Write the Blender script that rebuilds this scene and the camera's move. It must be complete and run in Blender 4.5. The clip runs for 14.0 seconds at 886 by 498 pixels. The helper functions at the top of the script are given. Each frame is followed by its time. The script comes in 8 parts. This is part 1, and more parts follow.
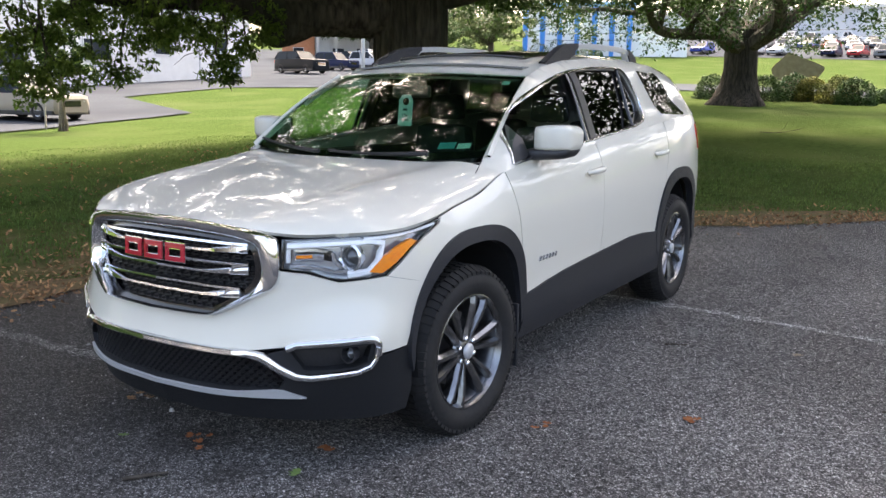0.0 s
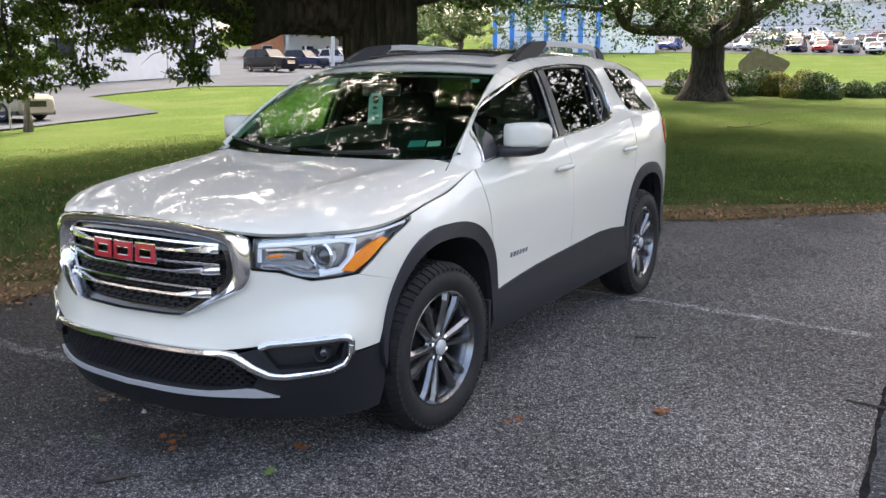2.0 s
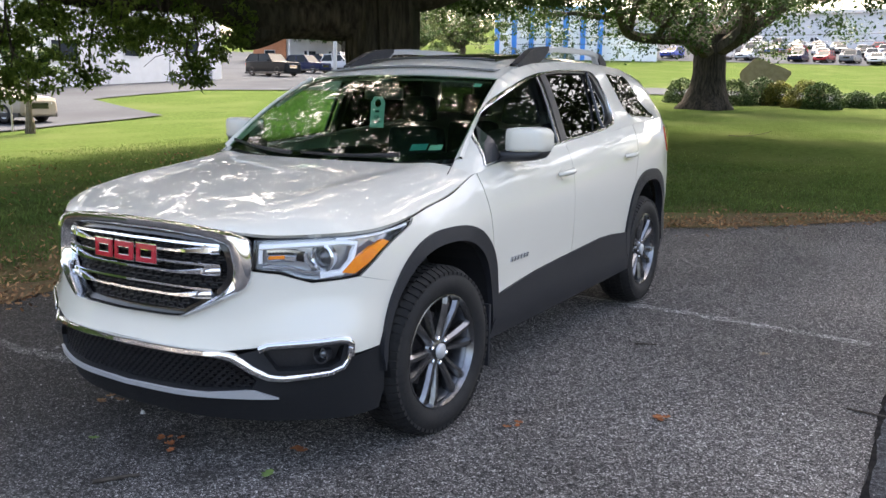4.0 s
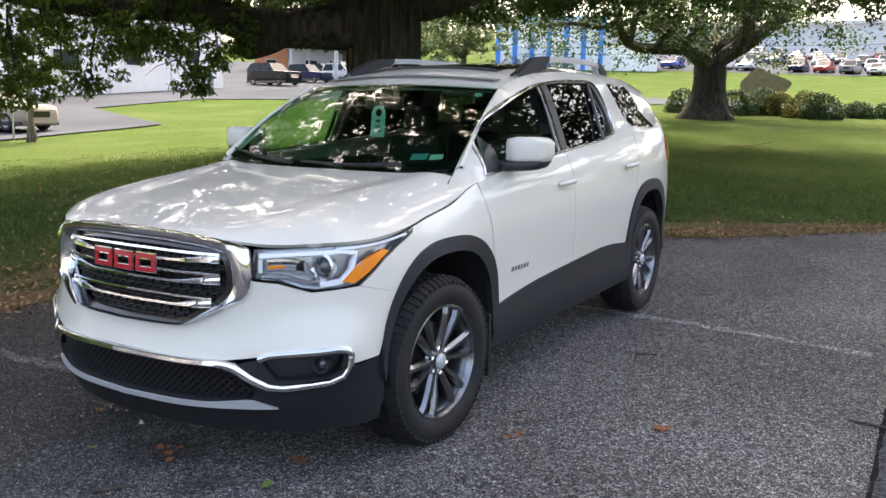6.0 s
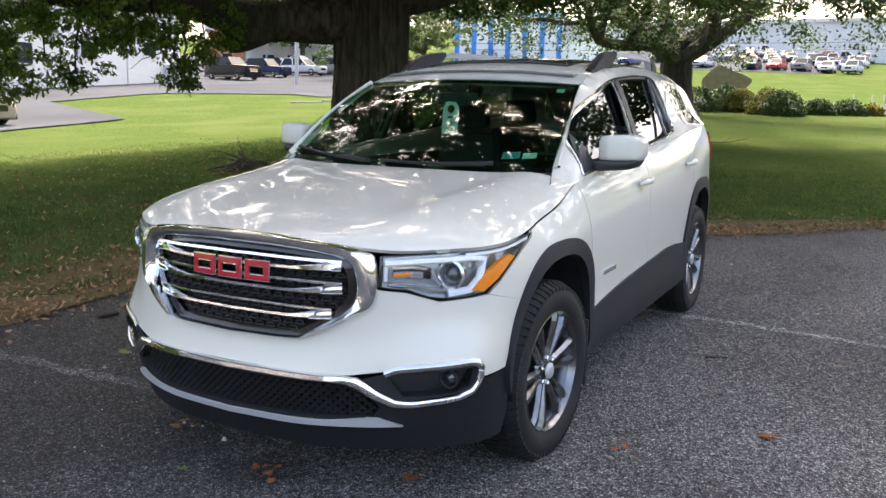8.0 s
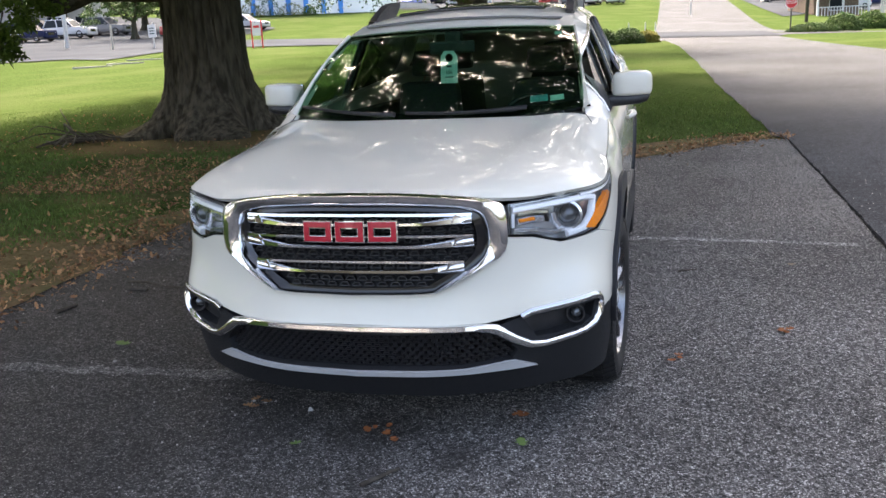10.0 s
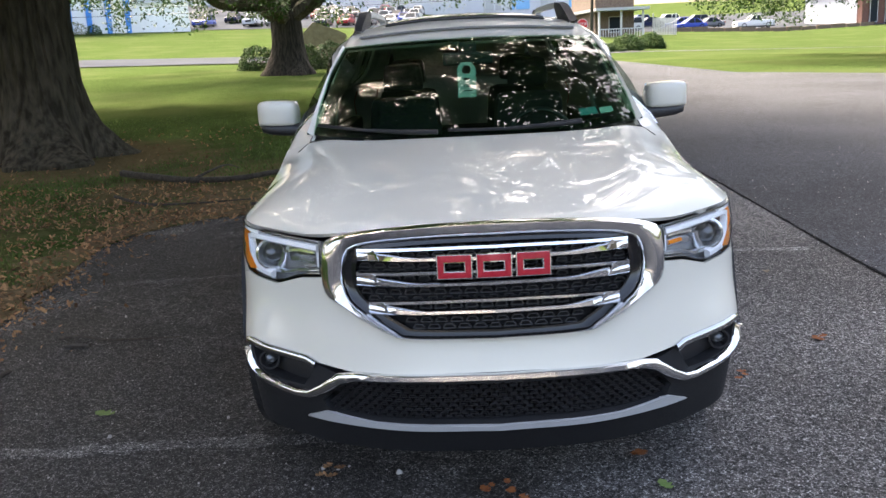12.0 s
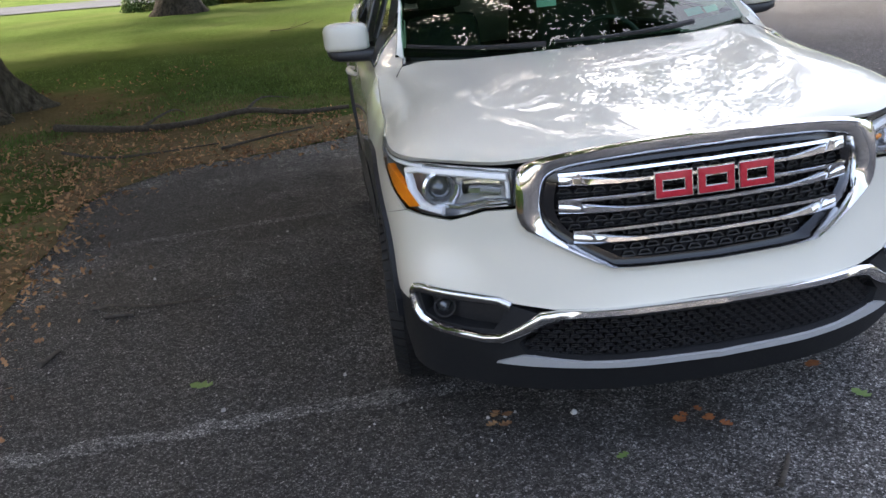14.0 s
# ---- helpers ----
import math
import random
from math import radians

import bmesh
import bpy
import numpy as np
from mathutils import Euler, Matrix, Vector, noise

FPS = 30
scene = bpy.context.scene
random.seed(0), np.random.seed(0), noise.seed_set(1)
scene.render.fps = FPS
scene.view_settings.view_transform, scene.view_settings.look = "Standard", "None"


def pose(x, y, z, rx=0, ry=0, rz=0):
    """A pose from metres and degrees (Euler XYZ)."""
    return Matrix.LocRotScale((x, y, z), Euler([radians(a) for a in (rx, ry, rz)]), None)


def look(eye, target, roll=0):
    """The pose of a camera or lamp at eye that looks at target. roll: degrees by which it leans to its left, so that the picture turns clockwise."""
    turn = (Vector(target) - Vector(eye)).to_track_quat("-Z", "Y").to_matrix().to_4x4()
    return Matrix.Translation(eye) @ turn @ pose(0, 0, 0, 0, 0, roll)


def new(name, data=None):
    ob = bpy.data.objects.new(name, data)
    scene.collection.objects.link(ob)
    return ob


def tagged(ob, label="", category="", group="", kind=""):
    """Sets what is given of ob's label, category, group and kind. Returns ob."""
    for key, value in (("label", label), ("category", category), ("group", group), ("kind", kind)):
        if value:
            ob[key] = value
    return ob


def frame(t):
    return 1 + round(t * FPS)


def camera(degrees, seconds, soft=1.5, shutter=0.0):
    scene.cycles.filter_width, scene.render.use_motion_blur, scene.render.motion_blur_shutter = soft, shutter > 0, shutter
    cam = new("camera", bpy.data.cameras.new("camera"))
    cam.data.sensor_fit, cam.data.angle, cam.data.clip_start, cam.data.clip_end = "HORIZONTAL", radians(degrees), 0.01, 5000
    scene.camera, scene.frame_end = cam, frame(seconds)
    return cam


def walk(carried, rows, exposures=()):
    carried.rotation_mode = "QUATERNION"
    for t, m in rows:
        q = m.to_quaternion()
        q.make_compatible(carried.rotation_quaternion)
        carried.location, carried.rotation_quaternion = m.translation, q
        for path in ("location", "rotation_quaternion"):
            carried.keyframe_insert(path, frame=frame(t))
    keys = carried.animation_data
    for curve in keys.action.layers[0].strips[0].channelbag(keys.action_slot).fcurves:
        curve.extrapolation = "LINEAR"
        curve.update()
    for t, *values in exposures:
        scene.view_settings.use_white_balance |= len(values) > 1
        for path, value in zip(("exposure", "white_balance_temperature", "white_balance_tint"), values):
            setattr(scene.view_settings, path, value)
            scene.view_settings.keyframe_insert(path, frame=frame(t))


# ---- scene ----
cam = camera(54.4, 14.0)
PATH = [
    (0, (2.78, -2.208, 1.496), (1.721, -0.55, 1.136), 0.6),
    (0.5, (2.784, -2.26, 1.499), (1.768, -0.574, 1.147), 0.1),
    (1, (2.792, -2.255, 1.498), (1.784, -0.564, 1.142), 0.1),
    (1.5, (2.805, -2.244, 1.502), (1.794, -0.556, 1.143), 0.1),
    (2, (2.798, -2.226, 1.501), (1.794, -0.536, 1.135), 0.2),
    (2.5, (2.804, -2.22, 1.5), (1.803, -0.528, 1.136), 0.2),
    (3, (2.799, -2.229, 1.497), (1.797, -0.537, 1.132), 0.5),
    (5.5, (2.794, -2.223, 1.483), (1.786, -0.527, 1.151), 1.0),
    (6, (2.792, -2.221, 1.49), (1.783, -0.526, 1.159), 0.9),
    (6.5, (2.742, -2.245, 1.484), (1.727, -0.553, 1.155), 0.6),
    (7, (2.615, -2.241, 1.487), (1.599, -0.55, 1.157), 0.9),
    (7.5, (2.38, -2.252, 1.489), (1.362, -0.562, 1.159), 1.6),
    (7.7, (2.282, -2.289, 1.48), (1.301, -0.577, 1.151), 1.7),
    (9.8, (1.148, -2.826, 1.513), (0.599, -0.957, 1.061), -3.4),
    (10, (1.066, -2.856, 1.507), (0.591, -0.969, 1.047), -2.7),
    (10.5, (0.8, -2.808, 1.494), (0.426, -0.899, 1.031), -2.7),
    (11, (0.449, -2.709, 1.496), (0.088, -0.797, 1.034), -2.9),
    (11.5, (0.141, -2.698, 1.488), (-0.169, -0.775, 1.036), -3.0),
    (12, (-0.125, -2.601, 1.512), (-0.148, -0.649, 1.075), -2.9),
    (12.5, (-0.386, -2.472, 1.514), (-0.359, -0.524, 1.062), -2.8),
    (13, (-0.682, -2.461, 1.508), (-0.597, -0.517, 1.046), -4.7),
    (13.5, (-0.864, -2.402, 1.498), (-0.687, -0.49, 0.937), -6.0),
    (14, (-1.027, -2.262, 1.501), (-0.833, -0.366, 0.894), -6.3),
]
walk(cam, [(t, look(eye, target, roll)) for t, eye, target, roll in PATH])

# ---- light ----
SUN_ELEVATION, SUN_AZIMUTH = 52.0, 28.0  # azimuth: degrees to the left of +y
world = bpy.data.worlds.new("world")
scene.world = world
world.use_nodes = True
wn = world.node_tree
sky = wn.nodes.new("ShaderNodeTexSky")
sky.sky_type = "NISHITA"
sky.sun_disc = False
sky.sun_elevation = radians(SUN_ELEVATION)
sky.sun_rotation = radians(-SUN_AZIMUTH)
sky.air_density, sky.dust_density, sky.ozone_density = 0.8, 7.0, 0.2
wn.links.new(sky.outputs["Color"], wn.nodes["Background"].inputs["Color"])
wn.nodes["Background"].inputs["Strength"].default_value = 0.15
sun_data = bpy.data.lights.new("sun", "SUN")
sun_data.energy, sun_data.angle, sun_data.color = 1.1, radians(8.0), (1.0, 0.95, 0.86)
sun = new("sun", sun_data)
_a, _e = radians(SUN_AZIMUTH), radians(SUN_ELEVATION)
SUN_DIR = Vector((-math.sin(_a) * math.cos(_e), math.cos(_a) * math.cos(_e), math.sin(_e)))
sun.matrix_world = look(SUN_DIR * 60, (0, 0, 0))
scene.view_settings.exposure = 2.90
scene.view_settings.use_white_balance = True
scene.view_settings.white_balance_temperature, scene.view_settings.white_balance_tint = 7100, 11

# ---- materials ----
def material(name, c1, c2=None, scale=8.0, rough=0.6, metal=0.0, bump=0.0, bump_scale=40.0, c3=None, scale3=0.8, rough_var=0.0,
             coat=0.0, island=0.0, rand=0.0, spec=None, stretch=(1, 1, 1)):
    """A surface with grain (c1 to c2) and wide patches (c3), bump, and value jitter per island or per object."""
    m = bpy.data.materials.new(name)
    m.use_nodes = True
    nt = m.node_tree
    N, Lk = nt.nodes, nt.links.new
    b = N["Principled BSDF"]
    b.inputs["Roughness"].default_value, b.inputs["Metallic"].default_value = rough, metal
    b.inputs["Coat Weight"].default_value = coat
    b.inputs["Coat Roughness"].default_value = 0.015
    if spec is not None:
        b.inputs["Specular IOR Level"].default_value = spec
    tc = N.new("ShaderNodeTexCoord")
    mp = N.new("ShaderNodeMapping")
    mp.inputs["Scale"].default_value = stretch
    Lk(tc.outputs["Object"], mp.inputs["Vector"])

    def noise_tex(s, d=4.0):
        n = N.new("ShaderNodeTexNoise")
        n.inputs["Scale"].default_value, n.inputs["Detail"].default_value = s, d
        Lk(mp.outputs["Vector"], n.inputs["Vector"])
        return n

    def mix(f, a, bb):
        x = N.new("ShaderNodeMix")
        x.data_type = "RGBA"
        if isinstance(f, float):
            x.inputs[0].default_value = f
        else:
            Lk(f, x.inputs[0])
        for sock, v in ((6, a), (7, bb)):
            if isinstance(v, tuple):
                x.inputs[sock].default_value = (*v, 1)
            else:
                Lk(v, x.inputs[sock])
        return x.outputs[2]

    def ramp(f, lo, hi):
        r = N.new("ShaderNodeMapRange")
        r.inputs[1].default_value, r.inputs[2].default_value = lo, hi
        Lk(f, r.inputs[0])
        return r.outputs[0]

    col = c1
    if c2 is not None:
        col = mix(ramp(noise_tex(scale).outputs["Fac"], 0.35, 0.65), c1, c2)
    if c3 is not None:
        col = mix(ramp(noise_tex(scale3, 3.0).outputs["Fac"], 0.45, 0.7), col, c3)
    if island or rand:
        if island:
            g = N.new("ShaderNodeNewGeometry")
            r = g.outputs["Random Per Island"]
        else:
            g = N.new("ShaderNodeObjectInfo")
            r = g.outputs["Random"]
        h = N.new("ShaderNodeHueSaturation")
        rr = N.new("ShaderNodeMapRange")
        k = island or rand
        rr.inputs[3].default_value, rr.inputs[4].default_value = 1 - k, 1 + k
        Lk(r, rr.inputs[0])
        Lk(rr.outputs[0], h.inputs["Value"])
        if isinstance(col, tuple):
            h.inputs["Color"].default_value = (*col, 1)
        else:
            Lk(col, h.inputs["Color"])
        col = h.outputs["Color"]
    if isinstance(col, tuple):
        b.inputs["Base Color"].default_value = (*col, 1)
    else:
        Lk(col, b.inputs["Base Color"])
    if rough_var:
        rv = N.new("ShaderNodeMapRange")
        rv.inputs[3].default_value, rv.inputs[4].default_value = max(0.02, rough - rough_var), min(1, rough + rough_var)
        Lk(noise_tex(scale * 0.5).outputs["Fac"], rv.inputs[0])
        Lk(rv.outputs[0], b.inputs["Roughness"])
    if bump:
        bp = N.new("ShaderNodeBump")
        bp.inputs["Strength"].default_value, bp.inputs["Distance"].default_value = 1.0, bump
        Lk(noise_tex(bump_scale, 5.0).outputs["Fac"], bp.inputs["Height"])
        Lk(bp.outputs["Normal"], b.inputs["Normal"])
    return m


def aggregate(name, binder, stone_dark, stone_light, share, cell, bump, patch=None, patch_scale=0.5):
    """Asphalt: stones of several greys set in a dark binder, with wide worn patches."""
    m = bpy.data.materials.new(name)
    m.use_nodes = True
    nt = m.node_tree
    N, Lk = nt.nodes, nt.links.new
    b = N["Principled BSDF"]
    b.inputs["Roughness"].default_value = 0.88
    b.inputs["Specular IOR Level"].default_value = 0.12
    tc = N.new("ShaderNodeTexCoord")
    vo = N.new("ShaderNodeTexVoronoi")
    vo.inputs["Scale"].default_value = cell
    Lk(tc.outputs["Object"], vo.inputs["Vector"])
    sep = N.new("ShaderNodeSeparateColor")
    Lk(vo.outputs["Color"], sep.inputs[0])
    stones = N.new("ShaderNodeMix")
    stones.data_type = "RGBA"
    stones.inputs[6].default_value, stones.inputs[7].default_value = (*stone_dark, 1), (*stone_light, 1)
    pw = N.new("ShaderNodeMath")
    pw.operation, pw.inputs[1].default_value = "POWER", 2.2
    Lk(sep.outputs[0], pw.inputs[0])
    Lk(pw.outputs[0], stones.inputs[0])
    isst = N.new("ShaderNodeMath")
    isst.operation, isst.inputs[1].default_value = "LESS_THAN", share
    Lk(sep.outputs[1], isst.inputs[0])
    col = N.new("ShaderNodeMix")
    col.data_type = "RGBA"
    col.inputs[6].default_value = (*binder, 1)
    Lk(isst.outputs[0], col.inputs[0])
    Lk(stones.outputs[2], col.inputs[7])
    nz = N.new("ShaderNodeTexNoise")
    nz.inputs["Scale"].default_value, nz.inputs["Detail"].default_value = patch_scale, 5.0
    Lk(tc.outputs["Object"], nz.inputs["Vector"])
    hv = N.new("ShaderNodeHueSaturation")
    rg = N.new("ShaderNodeMapRange")
    rg.inputs[1].default_value, rg.inputs[2].default_value, rg.inputs[3].default_value, rg.inputs[4].default_value = 0.3, 0.7, 0.72, 1.3
    Lk(nz.outputs["Fac"], rg.inputs[0])
    Lk(rg.outputs[0], hv.inputs["Value"])
    Lk(col.outputs[2], hv.inputs["Color"])
    Lk(hv.outputs["Color"], b.inputs["Base Color"])
    tone = hv.outputs["Color"]
    for size, lo, hi in ((cell * 2.7, 0.3, 2.0), (cell * 0.42, 0.50, 1.66)):
        v2 = N.new("ShaderNodeTexVoronoi")
        v2.inputs["Scale"].default_value = size
        Lk(tc.outputs["Object"], v2.inputs["Vector"])
        s2 = N.new("ShaderNodeSeparateColor")
        Lk(v2.outputs["Color"], s2.inputs[0])
        g2 = N.new("ShaderNodeMapRange")
        g2.inputs[3].default_value, g2.inputs[4].default_value = lo, hi
        Lk(s2.outputs[0], g2.inputs[0])
        h2 = N.new("ShaderNodeHueSaturation")
        Lk(g2.outputs[0], h2.inputs["Value"])
        Lk(tone, h2.inputs["Color"])
        tone = h2.outputs["Color"]
    Lk(tone, b.inputs["Base Color"])
    bp = N.new("ShaderNodeBump")
    bp.inputs["Distance"].default_value = bump
    ad = N.new("ShaderNodeMath")
    Lk(vo.outputs["Distance"], ad.inputs[0])
    Lk(sep.outputs[2], ad.inputs[1])
    Lk(ad.outputs[0], bp.inputs["Height"])
    Lk(bp.outputs["Normal"], b.inputs["Normal"])
    return m


def glass(name, tint, rough=0.0, clear=0.75):
    """A thin pane: part clear, part gloss that rises towards grazing view."""
    m = bpy.data.materials.new(name)
    m.use_nodes = True
    nt = m.node_tree
    N, Lk = nt.nodes, nt.links.new
    out = N["Material Output"]
    N.remove(N["Principled BSDF"])
    tr, gl, mx, lw = N.new("ShaderNodeBsdfTransparent"), N.new("ShaderNodeBsdfGlossy"), N.new("ShaderNodeMixShader"), N.new("ShaderNodeLayerWeight")
    tr.inputs["Color"].default_value = (*tint, 1)
    gl.inputs["Roughness"].default_value = rough
    lw.inputs["Blend"].default_value = 0.5
    pw, rg = N.new("ShaderNodeMath"), N.new("ShaderNodeMapRange")
    pw.operation, pw.inputs[1].default_value = "POWER", 4.5
    rg.inputs[3].default_value, rg.inputs[4].default_value = ((clear - 1) / (clear + 1)) ** 2, 1.0
    Lk(lw.outputs["Facing"], pw.inputs[0])
    Lk(pw.outputs[0], rg.inputs[0])
    Lk(rg.outputs[0], mx.inputs[0])
    Lk(tr.outputs[0], mx.inputs[1])
    Lk(gl.outputs[0], mx.inputs[2])
    Lk(mx.outputs[0], out.inputs["Surface"])
    return m


def leaf_material(name, c1, c2, trans=0.35):
    """Leaf blades that let some light through, each with its own tone."""
    m = material(name, c1, c2, scale=1.2, rough=0.6, island=0.35, spec=0.15)
    nt = m.node_tree
    N, Lk = nt.nodes, nt.links.new
    b, out = N["Principled BSDF"], N["Material Output"]
    t, mx = N.new("ShaderNodeBsdfTranslucent"), N.new("ShaderNodeMixShader")
    src = b.inputs["Base Color"].links[0].from_socket
    Lk(src, t.inputs["Color"])
    mx.inputs[0].default_value = trans
    Lk(b.outputs[0], mx.inputs[1])
    Lk(t.outputs[0], mx.inputs[2])
    Lk(mx.outputs[0], out.inputs["Surface"])
    return m


